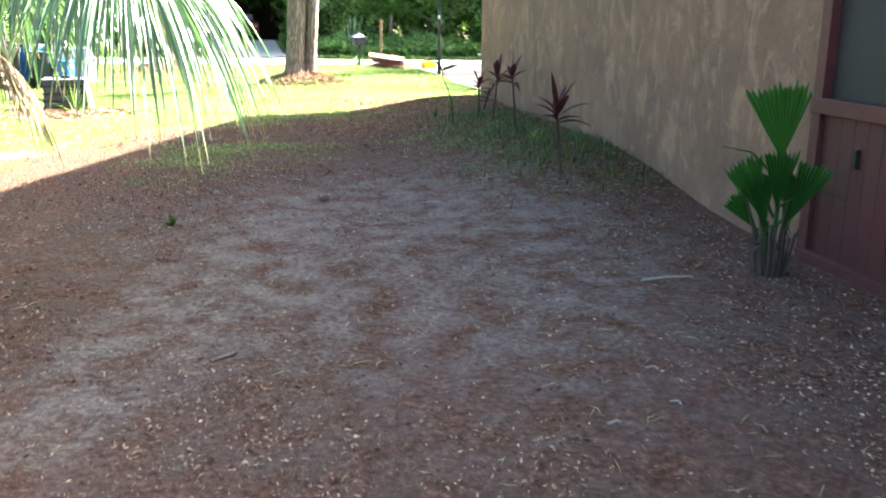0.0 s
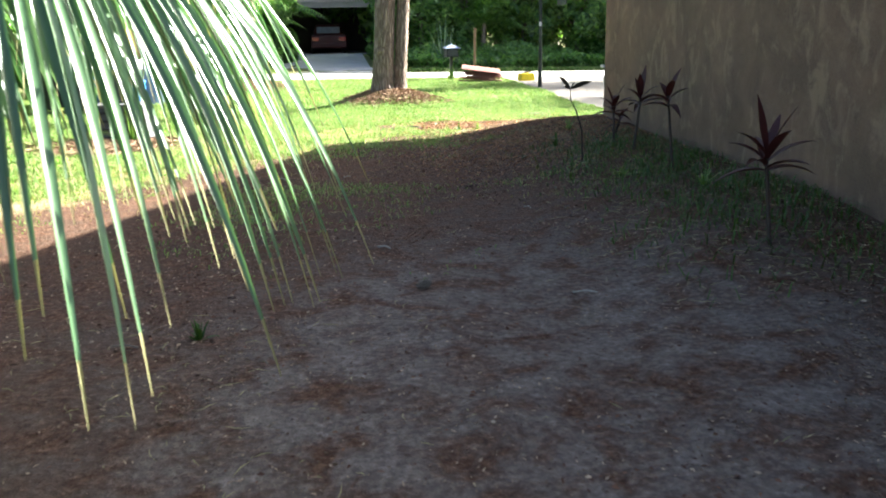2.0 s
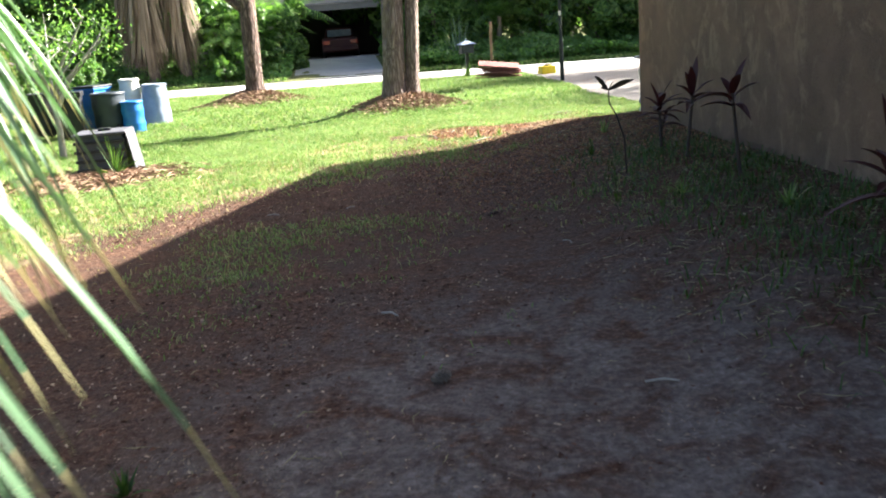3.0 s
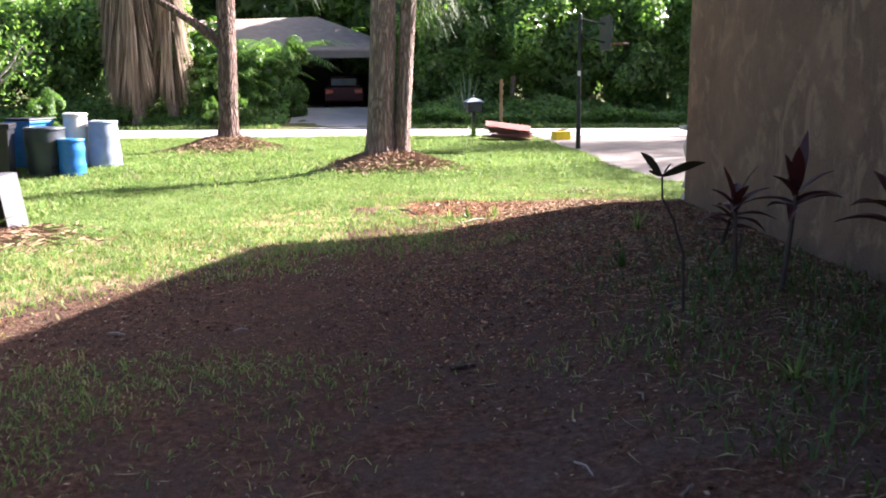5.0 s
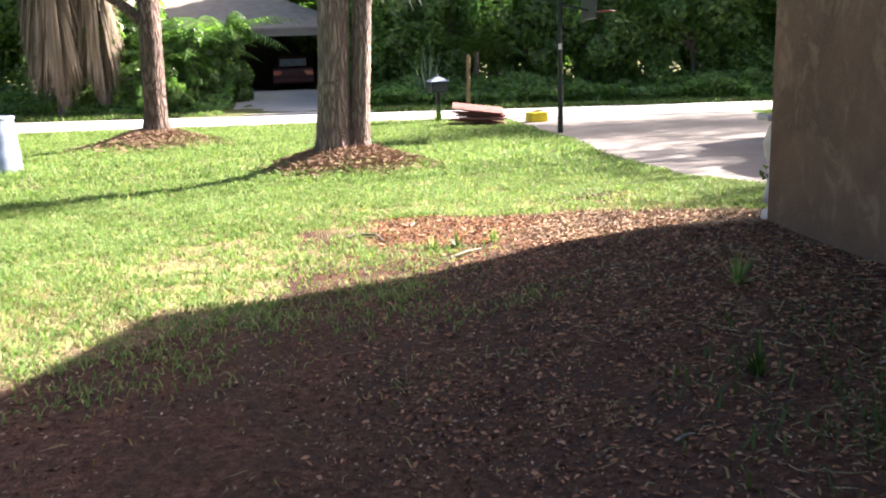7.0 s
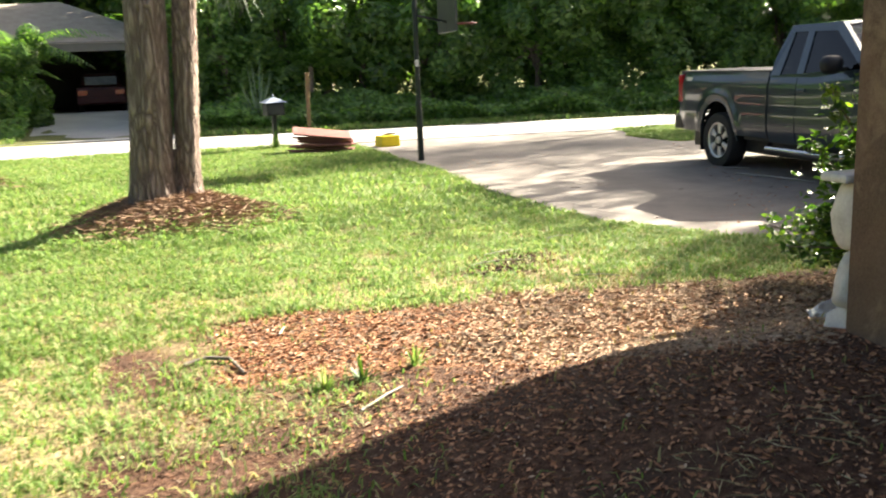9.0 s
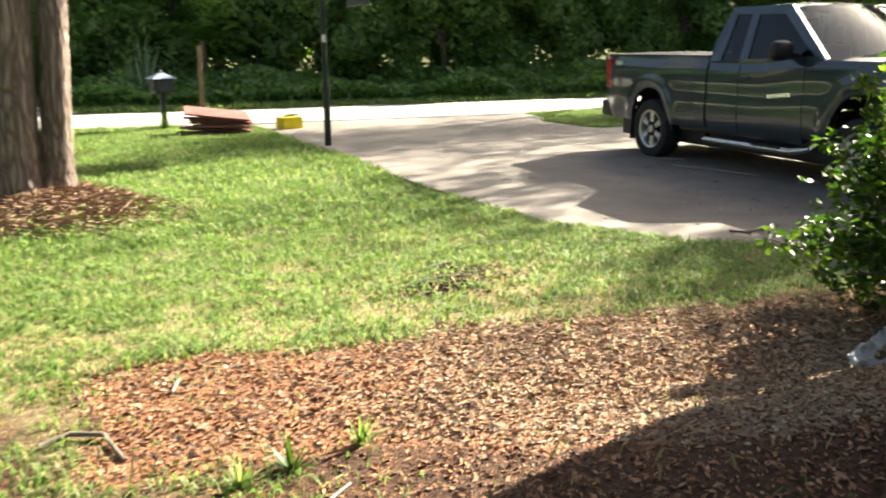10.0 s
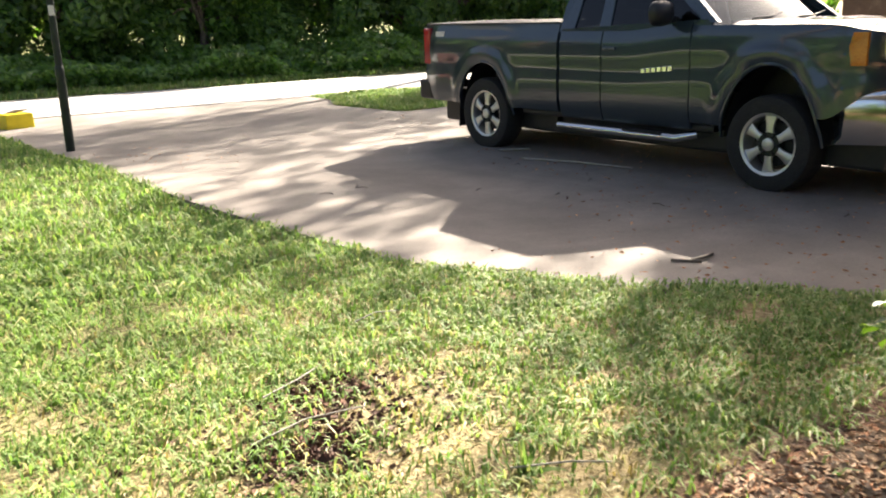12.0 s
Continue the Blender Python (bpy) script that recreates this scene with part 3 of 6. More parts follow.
part("fascia", boxed(-0.34, -0.34, 2.40, -0.30, 12.74, 2.52, 0.005), RED_TRIM, shed)

# ---- across the road: house with carport, woods ----
def neighbour():
    h = thing("house", -2.2, 47.2, height(-2.2, 47.2) - 0.02, 3, "low tan house with grey hip roof and dark open carport", "house")
    tan = plain("pale tan render", (0.34, 0.31, 0.27), (0.46, 0.43, 0.38), 3, 0.9)
    # the carport's shade is put into this lining's dark colour
    dark = plain("carport lining with painted shade", (0.05, 0.045, 0.04), (0.09, 0.08, 0.07), 3, 0.9)
    part("wall", boxed(-9.5, 0.4, -0.3, -2.3, 7.5, 2.35, 0.01), tan, h)
    part("wall", boxed(-2.3, 6.6, -0.3, 3.2, 6.8, 2.35, 0.01), dark, h, "back wall of the carport, coloured dark as shade")
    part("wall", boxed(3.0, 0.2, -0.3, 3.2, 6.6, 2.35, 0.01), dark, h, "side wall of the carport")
    part("floor", boxed(-2.3, -0.1, -0.3, 3.0, 6.6, 0.03, 0.01), CONCRETE, h)
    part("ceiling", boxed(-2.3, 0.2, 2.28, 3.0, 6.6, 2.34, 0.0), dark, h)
    part("fascia", boxed(-2.6, -0.4, 2.22, 3.5, -0.3, 2.56, 0.01), plain("weathered fascia", (0.20, 0.18, 0.16), (0.28, 0.26, 0.24), 4), h, "brown fascia board")
    bm = bmesh.new()
    base = [bm.verts.new(p) for p in ((-9.9, -0.45, 2.5), (3.6, -0.45, 2.5), (3.6, 8.0, 2.5), (-9.9, 8.0, 2.5))]
    r0, r1 = bm.verts.new((-6, 3.6, 4.1)), bm.verts.new((-0.6, 3.6, 4.25))
    for f in ((base[0], base[1], r1, r0), (base[1], base[2], r1), (base[2], base[3], r0, r1), (base[3], base[0], r0), base[::-1]):
        bm.faces.new(f)
    part("roof", bm, FAR_ROOF, h)
    w = part("window", boxed(-5.2, 0.34, 0.9, -3.8, 0.42, 2.0, 0.0), glass_material("far window", (0.1, 0.12, 0.13)), h)
    for a in (-5.25, -4.55, -3.85):
        part("frame", boxed(a, 0.3, 0.85, a + 0.08, 0.39, 2.05, 0.005), WHITE_PLASTIC, w)
    return h


neighbour()


def crown_points(rng, n, rx, rz, clumps, low=0.0):
    """Leaf places gathered in clumps over an uneven crown."""
    c = rng.normal(size=(clumps, 3))
    c /= np.linalg.norm(c, axis=1, keepdims=True)
    c *= (0.45 + 0.55 * rng.random((clumps, 1))) * np.array([[rx, rx, rz]])
    pick = rng.integers(0, clumps, n)
    spread = (0.16 + 0.14 * rng.random(clumps))[pick][:, None] * np.array([[rx, rx, rz]])
    off = rng.normal(size=(n, 3))
    off /= np.linalg.norm(off, axis=1, keepdims=True)
    p = c[pick] + off * spread * (0.6 + 0.5 * rng.random((n, 1)))
    nrm = off + c[pick] / np.array([[rx, rx, rz]]) * 0.5 + np.array([[0, 0, 0.5]]) + rng.normal(size=(n, 3)) * 0.4
    return p, nrm, c


def broad_tree(kind, seed, h, rx, rz, leaves, size, trunk_r, material, label, category="tree"):
    rng = np.random.default_rng(seed)
    t = thing(kind, 0, 0, 0, 0, label, category)
    p, nrm, clumps = crown_points(rng, leaves, rx, rz, 34)
    top = np.array([[0, 0, h - rz]])
    bm = bmesh.new()
    z1 = h - rz * 1.2
    tube(bm, [(0, 0, -0.2), (0.05, 0.04, z1 * 0.5), (-0.04, 0.06, z1), (0, 0, h - rz * 0.4)], [trunk_r * 1.3, trunk_r, trunk_r * 0.8, trunk_r * 0.3], 9)
    for c in clumps[:14]:
        e = Vector(c) + Vector((0, 0, h - rz))
        s = Vector((0, 0, z1 * (0.55 + 0.4 * rng.random())))
        tube(bm, [s, s.lerp(e, 0.5) + Vector((0, 0, 0.2)), e], [trunk_r * 0.45, trunk_r * 0.28, trunk_r * 0.1], 6)
    smooth(part("trunk", bm, BRANCH, t))
    me = leaf_mesh("crown", p + top, nrm, size * (0.6 + 0.8 * rng.random(leaves)), rng, material)
    ob = new("crown", me)
    ob.parent = t
    return t


def fronds(rng, n, length, droop, width, segs=9, leaflets=0):
    """Arching feather fronds about the origin, as arrays of triangles."""
    V, F = [], []
    for i in range(n):
        a = 2 * math.pi * (i + rng.random() * 0.6) / n
        lift = 0.5 + 0.7 * rng.random()
        L = length * (0.75 + 0.5 * rng.random())
        pts = []
        for k in range(segs + 1):
            s = k / segs
            r = L * s * math.cos(lift * (1 - s))
            pts.append(Vector((math.cos(a) * r, math.sin(a) * r, L * (math.sin(lift) * s - droop * s * s))))
        side = Vector((-math.sin(a), math.cos(a), 0))
        for k in range(1, segs + 1):
            for m in range(3):
                q = pts[k - 1].lerp(pts[k], m / 3)
                d = (pts[k] - pts[k - 1]).normalized()
                ll = width * math.sin(math.pi * min(1, 0.15 + 0.8 * (k + m / 3) / segs))
                for sg in (-1, 1):
                    tip = q + side * sg * ll + d * ll * 0.5 - Vector((0, 0, ll * (0.35 + 0.3 * rng.random())))
                    b = len(V)
                    V += [q, q + d * 0.05 * length / 2, tip]
                    F.append((b, b + 1, b + 2))
        for k in range(segs):
            b = len(V)
            V += [pts[k] - side * 0.015, pts[k] + side * 0.015, pts[k + 1]]
            F.append((b, b + 1, b + 2))
    return np.array([tuple(v) for v in V]), np.array(F)


def feather_palm(seed, stem, length, label, material):
    rng = np.random.default_rng(seed)
    t = thing("palm", 0, 0, 0, 0, label, "palm")
    bm = tube(bmesh.new(), [(0, 0, -0.2), (0.05, 0, stem * 0.5), (0, 0.03, stem)], [0.14, 0.12, 0.10], 10)
    smooth(part("trunk", bm, BRANCH, t))
    V, F = fronds(rng, 13, length, 0.75, length * 0.26)
    ob = new("crown", mesh_of("crown", V + np.array([[0, 0, stem]]), F, material))
    ob.parent = t
    return t


oak_a = broad_tree("tree", 11, 5.8, 2.5, 2.8, 12000, 0.24, 0.12, WOODS, "dense dark green broadleaf tree at the wood edge")
oak_b = broad_tree("tree", 12, 5.0, 2.3, 2.5, 12000, 0.22, 0.11, WOODS, "bushy green broadleaf tree at the wood edge")
oak_c = broad_tree("tree", 13, 8.6, 3.2, 4.1, 9000, 0.42, 0.2, WOODS, "tall dark green woodland tree")
palm_a = feather_palm(14, 1.9, 2.3, "green feather palm with arching fronds", WOODS)
rng = np.random.default_rng(21)
first = {id(o): True for o in (oak_a, oak_b, oak_c, palm_a)}


def put(ob, x, y, turn, s=1.0):
    m = pose(x, y, height(x, y), 0, 0, turn)
    if first.pop(id(ob), None):
        ob.matrix_world = m @ Matrix.Scale(s, 4)
        return ob
    c = copy_thing(ob, m)
    c.scale = (s, s, s)
    ob_group = "woods across the road"
    tagged(c, group=ob_group)
    return c


for i in range(13):
    x = 2.2 + i * 2.55 + rng.normal() * 0.3
    put((oak_a, oak_b)[i % 2], x, road_far(x) + 5.2 + rng.random() * 1.4, rng.random() * 360, 0.85 + 0.3 * rng.random())
for i in range(15):
    x = 1.0 + i * 2.9
    put(oak_c, x, road_far(x) + 11 + rng.random() * 2, rng.random() * 360, 0.9 + 0.3 * rng.random())
for i in range(9):
    x = -8.3 - i * 2.6
    put((oak_b, oak_a)[i % 2], x, road_far(x) + 4.6 + rng.random() * 2.5, rng.random() * 360, 0.9 + 0.35 * rng.random())
for i in range(7):
    x = -13 - i * 3.4
    put(oak_c, x, 50 + rng.random() * 3, rng.random() * 360, 1.0)
for i in range(9):
    put(oak_c, -12 + i * 3.0, 58 + rng.random() * 2, rng.random() * 360, 1.1 + 0.2 * rng.random())
# trees that close the yard to the west and east
for i in range(8):
    put((oak_a, oak_b)[i % 2], -12.5 - rng.random() * 2.5, 12.5 + i * 3.0, rng.random() * 360, 0.95)
for i in range(6):
    put(oak_c, 27 + rng.random() * 3, 8 + i * 4.5, rng.random() * 360, 1.0)
for x, y, s in ((-8.2, 21.5, 0.32), (-9.0, 18.8, 0.4), (-8.4, 26.0, 0.38), (-9.4, 23.6, 0.5), (-7.9, 29.0, 0.3)):
    put(oak_b, x, y, rng.random() * 360, s)
for x, y, s in ((-4.9, 42.4, 0.60), (-3.9, 43.2, 0.62), (-5.8, 42.0, 0.55), (-5.0, 40.2, 0.24), (-5.9, 39.8, 0.22), (-4.6, 41.2, 0.24), (0.75, 42.6, 0.28), (1.2, 41.2, 0.26), (1.5, 43.0, 0.5)):
    put(oak_b, x, y, rng.random() * 360, s)
for x, y, s in ((-4.7, 42.6, 1.0), (-5.6, 41.6, 0.8), (2.6, 42.5, 1.1), (5.3, 41.8, 0.9), (-3.9, 43.8, 1.15)):
    put(palm_a, x, y, rng.random() * 360, s)


def low_growth(name, x_range, depth, h, n, size, seed, material, label):
    """A thicket along the far verge."""
    rng = np.random.default_rng(seed)
    x = x_range[0] + (x_range[1] - x_range[0]) * rng.random(n)
    d = rng.random(n) ** 1.3 * depth
    lump = 0.55 + 0.45 * fbm(x + seed, d, 0.8)
    top = (0.25 + 0.75 * d / depth) * h * lump
    z = top * rng.random(n) ** 0.5
    y = road_far(x) + 1.5 + d
    p = np.stack([x, y, z + height(x, y)], axis=1)
    nrm = rng.normal(size=(n, 3)) * 0.6 + np.array([[0.2, -0.5, 0.9]])
    ob = new(name, leaf_mesh(name, p, nrm, size * (0.6 + 0.8 * rng.random(n)), rng, material, 1.6))
    return tagged(ob, label, "undergrowth", kind="stuff")


low_growth("undergrowth", (1.3, 34), 5.0, 2.6, 52000, 0.17, 31, VINE, "tangle of vines and bushes along the wood edge")
low_growth("undergrowth", (-32, -3.4), 3.4, 1.9, 22000, 0.17, 32, VINE, "low bushes in front of the far house")


def vine_curtain(x_range, back, h, n, size, seed, label):
    """Creepers hanging in uneven columns over the front of the trees."""
    rng = np.random.default_rng(seed)
    x = x_range[0] + (x_range[1] - x_range[0]) * rng.random(n)
    z = h * rng.random(n) ** 0.85
    keep = rng.random(n) < np.clip(0.35 + 1.5 * fbm(x, z * 0.35 + seed, 0.9), 0.02, 1)
    x, z = x[keep], z[keep]
    y = road_far(x) + back + 0.9 * fbm(x, z * 0.4 + 7, 0.55) + 0.25 * rng.normal(size=len(x)) + 0.15 * z
    p = np.stack([x, y, z + height(x, y)], axis=1)
    nrm = rng.normal(size=p.shape) * 0.5 + np.array([[0.3, -0.7, 0.7]])
    ob = new("vines", leaf_mesh("vines", p, nrm, size * (0.5 + rng.random(len(x))), rng, VINE, 1.5))
    return tagged(ob, label, "vines", kind="stuff")


vine_curtain((1.6, 34), 4.6, 5.2, 46000, 0.17, 33, "curtains of green creeper over the wood edge")
vine_curtain((-30, -8.5), 4.4, 4.6, 26000, 0.16, 34, "creeper and scrub at the wood edge beside the far house")

# ---- the yard's own trees ----
def trunk_mesh(h, r0, r1, lean, seed, bend=0.05, seg=30, rows=60):
    bm = bmesh.new()
    rings = []
    for j in range(rows + 1):
        s = (j / rows) ** 1.4
        z = -0.15 + h * s
        r = r1 + (r0 - r1) * (1 - s) + 0.45 * r0 * math.exp(-max(0, z) * 4.2)
        cx, cy = lean[0] * z + bend * math.sin(z * 0.8 + seed), lean[1] * z + bend * math.cos(z * 0.6 + seed)
        ring = []
        for i in range(seg):
            a = 2 * math.pi * i / seg
            k = noise.noise(Vector((math.cos(a) * 3.2, math.sin(a) * 3.2, z * 0.9 + seed * 7))) * 0.10 + noise.noise(Vector((math.cos(a) * 9, math.sin(a) * 9, z * 2.6 + seed))) * 0.05
            k += 0.10 * math.exp(-max(0, z) * 5) * math.sin(a * 5 + seed)
            ring.append(bm.verts.new((cx + r * (1 + k) * math.cos(a), cy + r * (1 + k) * math.sin(a), z)))
        rings.append(ring)
    for a, b in zip(rings, rings[1:]):
        for i in range(seg):
            bm.faces.new((a[i], a[(i + 1) % seg], b[(i + 1) % seg], b[i]))
    bm.faces.new(rings[-1])
    return bm


def needle_crown(name, parent, z0, z1, spread, n, seed, at=(0, 0)):
    rng = np.random.default_rng(seed)
    c = np.stack([rng.normal(size=40) * spread, rng.normal(size=40) * spread, z0 + (z1 - z0) * rng.random(40)], axis=1)
    pick = rng.integers(0, 40, n)
    p = c[pick] + rng.normal(size=(n, 3)) * 0.5 + np.array([[at[0], at[1], 0]])
    ob = new(name, leaf_mesh(name, p, rng.normal(size=(n, 3)), 0.5, rng, NEEDLE, 9.0))
    ob.parent = parent


pine = thing("pine_tree", 0.39, 22.15, height(0.5, 22.2) - 0.12, 0, "twin-stemmed pine with flaking grey-brown bark", "pine tree")
smooth(part("trunk", trunk_mesh(15, 0.225, 0.13, (0.055, 0.0), 1, 0.02), BARK, pine), 180)
smooth(part("trunk", (lambda b: (bmesh.ops.translate(b, verts=b.verts, vec=(0.36, 0.05, 0)), b)[1])(trunk_mesh(14, 0.135, 0.09, (0.085, 0.004), 2, 0.02)), BARK, pine, "slimmer second stem"), 180)
needle_crown("crown", pine, 10, 15, 1.6, 2600, 3)


def bough(parent, root, tip, seed, n=260):
    """A low limb with long needles hanging in loose sprays."""
    rng = np.random.default_rng(seed)
    root, tip = Vector(root), Vector(tip)
    mid = root.lerp(tip, 0.55) + Vector((0, 0, 0.35))
    smooth(part("limb", tube(bmesh.new(), [root, mid, tip], [0.035, 0.022, 0.008], 7), BRANCH, parent), 60)
    s = 0.45 + 0.6 * rng.random(n)
    c = np.array([tuple(mid.lerp(tip, q)) for q in s]) + rng.normal(size=(n, 3)) * np.array([[0.22, 0.22, 0.16]])
    a = rng.random(n) * 6.283
    d = np.stack([np.cos(a) * 0.5, np.sin(a) * 0.5, -0.6 - 0.5 * rng.random(n)], axis=1) * (0.22 + 0.16 * rng.random((n, 1)))
    w = np.stack([-np.sin(a), np.cos(a), 0 * a], axis=1) * 0.009
    V = np.stack([c - w, c + w, c + d], axis=1).reshape(-1, 3)
    ob = new("spray", mesh_of("spray", V, np.arange(3 * n).reshape(-1, 3), NEEDLE))
    ob.parent = parent
    ob["kind"] = "stuff"


for k, (z0, tip) in enumerate(((3.6, (1.15, -0.2, 2.45)), (4.0, (0.95, 0.5, 2.65)), (4.2, (-1.15, 0.4, 2.95)), (4.8, (1.9, 0.1, 3.9)), (5.2, (0.9, -0.8, 4.2)), (5.6, (1.6, 0.8, 4.7)))):
    bough(pine, (0.2, 0, z0), tip, 130 + k)
pine_b = thing("pine_tree", -3.04, 27.2, height(-3.15, 27.2) - 0.12, 0, "single pine with reddish flaking bark and a low limb", "pine tree")
bm = trunk_mesh(14, 0.215, 0.12, (0.012, 0.0), 5, 0.02)
smooth(part("trunk", bm, BARK_RED, pine_b), 180)
smooth(part("limb", tube(bmesh.new(), [(-0.05, 0, 2.15), (-0.5, -0.05, 2.55), (-1.1, 0.0, 2.95), (-2.2, 0.1, 3.6)], [0.12, 0.10, 0.08, 0.04], 10), BARK_RED, pine_b), 60)
needle_crown("crown", pine_b, 9, 14, 1.5, 2200, 4)

# tall pines added beyond the drive and the road to shade concrete and lawn
for x, y, z0, z1, sp, n, seed in ((25.4, 35.7, 10.0, 12.5, 1.5, 1500, 8), (20.6, 28.6, 7.5, 10.0, 1.1, 1100, 9), (28.8, 36.4, 10.5, 12.5, 1.6, 1300, 10), (20.55, 24.5, 8.8, 9.8, 0.44, 900, 11), (25.6, 37.4, 12.0, 14.4, 1.2, 1200, 13)):
    t = thing("pine_tree", x, y, height(x, y) - 0.1, 0, "tall slender pine with a thin crown, added to cast shade", "pine tree")
    smooth(part("trunk", trunk_mesh(z1 + 0.5, 0.2, 0.08, (0, 0), seed, 0.04, 16, 24), BARK, t), 180)
    needle_crown("crown", t, z0, z1, sp, n, seed)

# ---- the pickup truck on the driveway ----
PAINT = plain("slate blue metallic paint", (0.028, 0.045, 0.062), (0.034, 0.053, 0.071), 2, 0.30, 0.5, relief=0.0, fine=400, coat=1.0)
CHROME = plain("chrome", (0.62, 0.62, 0.62), (0.72, 0.72, 0.72), 6, 0.12, 1.0, relief=0.0)
ALLOY = plain("polished alloy", (0.62, 0.61, 0.58), (0.76, 0.75, 0.72), 9, 0.40, 0.85, relief=0.0)
RUBBER = plain("tyre rubber", (0.010, 0.010, 0.011), (0.022, 0.021, 0.020), 20, 0.8, relief=0.2)
TRIM_BLACK = plain("black trim", (0.008, 0.008, 0.009), (0.016, 0.016, 0.017), 20, 0.45, relief=0.05)
TONNEAU = plain("black vinyl bed cover", (0.014, 0.014, 0.016), (0.03, 0.03, 0.034), 40, 0.5, relief=0.2)
TINTED = glass_material("tinted car glass", (0.03, 0.035, 0.038))
CLEAR = glass_material("lamp glass", (0.85, 0.87, 0.88), 0.08)
AMBER = plain("amber lens", (0.50, 0.14, 0.01), (0.62, 0.20, 0.015), 60, 0.15, coat=1.0, relief=0.1)
RED_LENS = plain("red lens", (0.30, 0.008, 0.008), (0.42, 0.015, 0.012), 60, 0.15, coat=1.0, relief=0.1)


def half_width(y, z):
    w = 0.985 + 0.02 * math.sin(math.pi * min(1, max(0, (z - 0.45) / 0.8)))
    w -= 0.05 * step(0.62 - z, 0, 0.25)
    w -= 0.035 * step(z, 1.08, 1.28)
    w -= 0.012 * math.exp(-((z - 0.86) / 0.045) ** 2)
    for c in (-1.82, 1.82):
        d = math.hypot(y - c, z - 0.42)
        w += 0.030 * math.exp(-((d - 0.53) / 0.07) ** 2)
    w -= 0.30 * step(-2.30 - y, 0, 0.62) ** 2
    w -= 0.05 * step(y, 2.7, 2.98)
    return w


def side_sheet(name, y0, y1, zb, zt, parent, label="", n=40, rows=14, arch=None, both=True):
    """A body panel on each flank, cut out round the wheel."""
    for sg in (-1, 1) if both else (-1,):
        bm = bmesh.new()
        cols = []
        for i in range(n + 1):
            y = y0 + (y1 - y0) * i / n
            low = zb(y) if callable(zb) else zb
            if arch is not None and abs(y - arch) < 0.47:
                low = max(low, 0.42 + math.sqrt(0.47 ** 2 - (y - arch) ** 2))
            top = zt(y) if callable(zt) else zt
            cols.append([bm.verts.new((sg * half_width(y, low + (top - low) * k / rows), y, low + (top - low) * k / rows)) for k in range(rows + 1)])
        for a, b in zip(cols, cols[1:]):
            for k in range(rows):
                bm.faces.new((a[k], b[k], b[k + 1], a[k + 1]) if sg > 0 else (a[k], a[k + 1], b[k + 1], b[k]))
        ex = bmesh.ops.extrude_edge_only(bm, edges=[e for e in bm.edges if e.is_boundary])["geom"]
        for v in ex:
            if isinstance(v, bmesh.types.BMVert):
                v.co.x -= sg * 0.05
        bmesh.ops.recalc_face_normals(bm, faces=bm.faces)
        smooth(part(name, bm, PAINT, parent, label), 35)


def top_sheet(name, y0, y1, fz, fw, parent, material, n=20, m=16, drop=0.05):
    bm = bmesh.new()
    g = [[bm.verts.new((fw(y) * (2 * k / m - 1), y, fz(y, 2 * k / m - 1))) for k in range(m + 1)] for y in [y0 + (y1 - y0) * i / n for i in range(n + 1)]]
    for a, b in zip(g, g[1:]):
        for k in range(m):
            bm.faces.new((a[k], a[k + 1], b[k + 1], b[k]))
    ex = bmesh.ops.extrude_edge_only(bm, edges=[e for e in bm.edges if e.is_boundary])["geom"]
    for v in ex:
        if isinstance(v, bmesh.types.BMVert):
            v.co.z -= drop
    bmesh.ops.recalc_face_normals(bm, faces=bm.faces)
    return smooth(part(name, bm, material, parent), 35)


def quad_panel(pts, thick):
    """A flat pane through corner points, given thickness along x."""
    bm = bmesh.new()
    a = [bm.verts.new(p) for p in pts]
    b = [bm.verts.new((p[0] - math.copysign(thick, p[0]), p[1], p[2])) for p in pts]
    bm.faces.new(a)
    bm.faces.new(b[::-1])
    for i in range(len(pts)):
        j = (i + 1) % len(pts)
        bm.faces.new((a[j], a[i], b[i], b[j]))
    bmesh.ops.recalc_face_normals(bm, faces=bm.faces)
    return bm


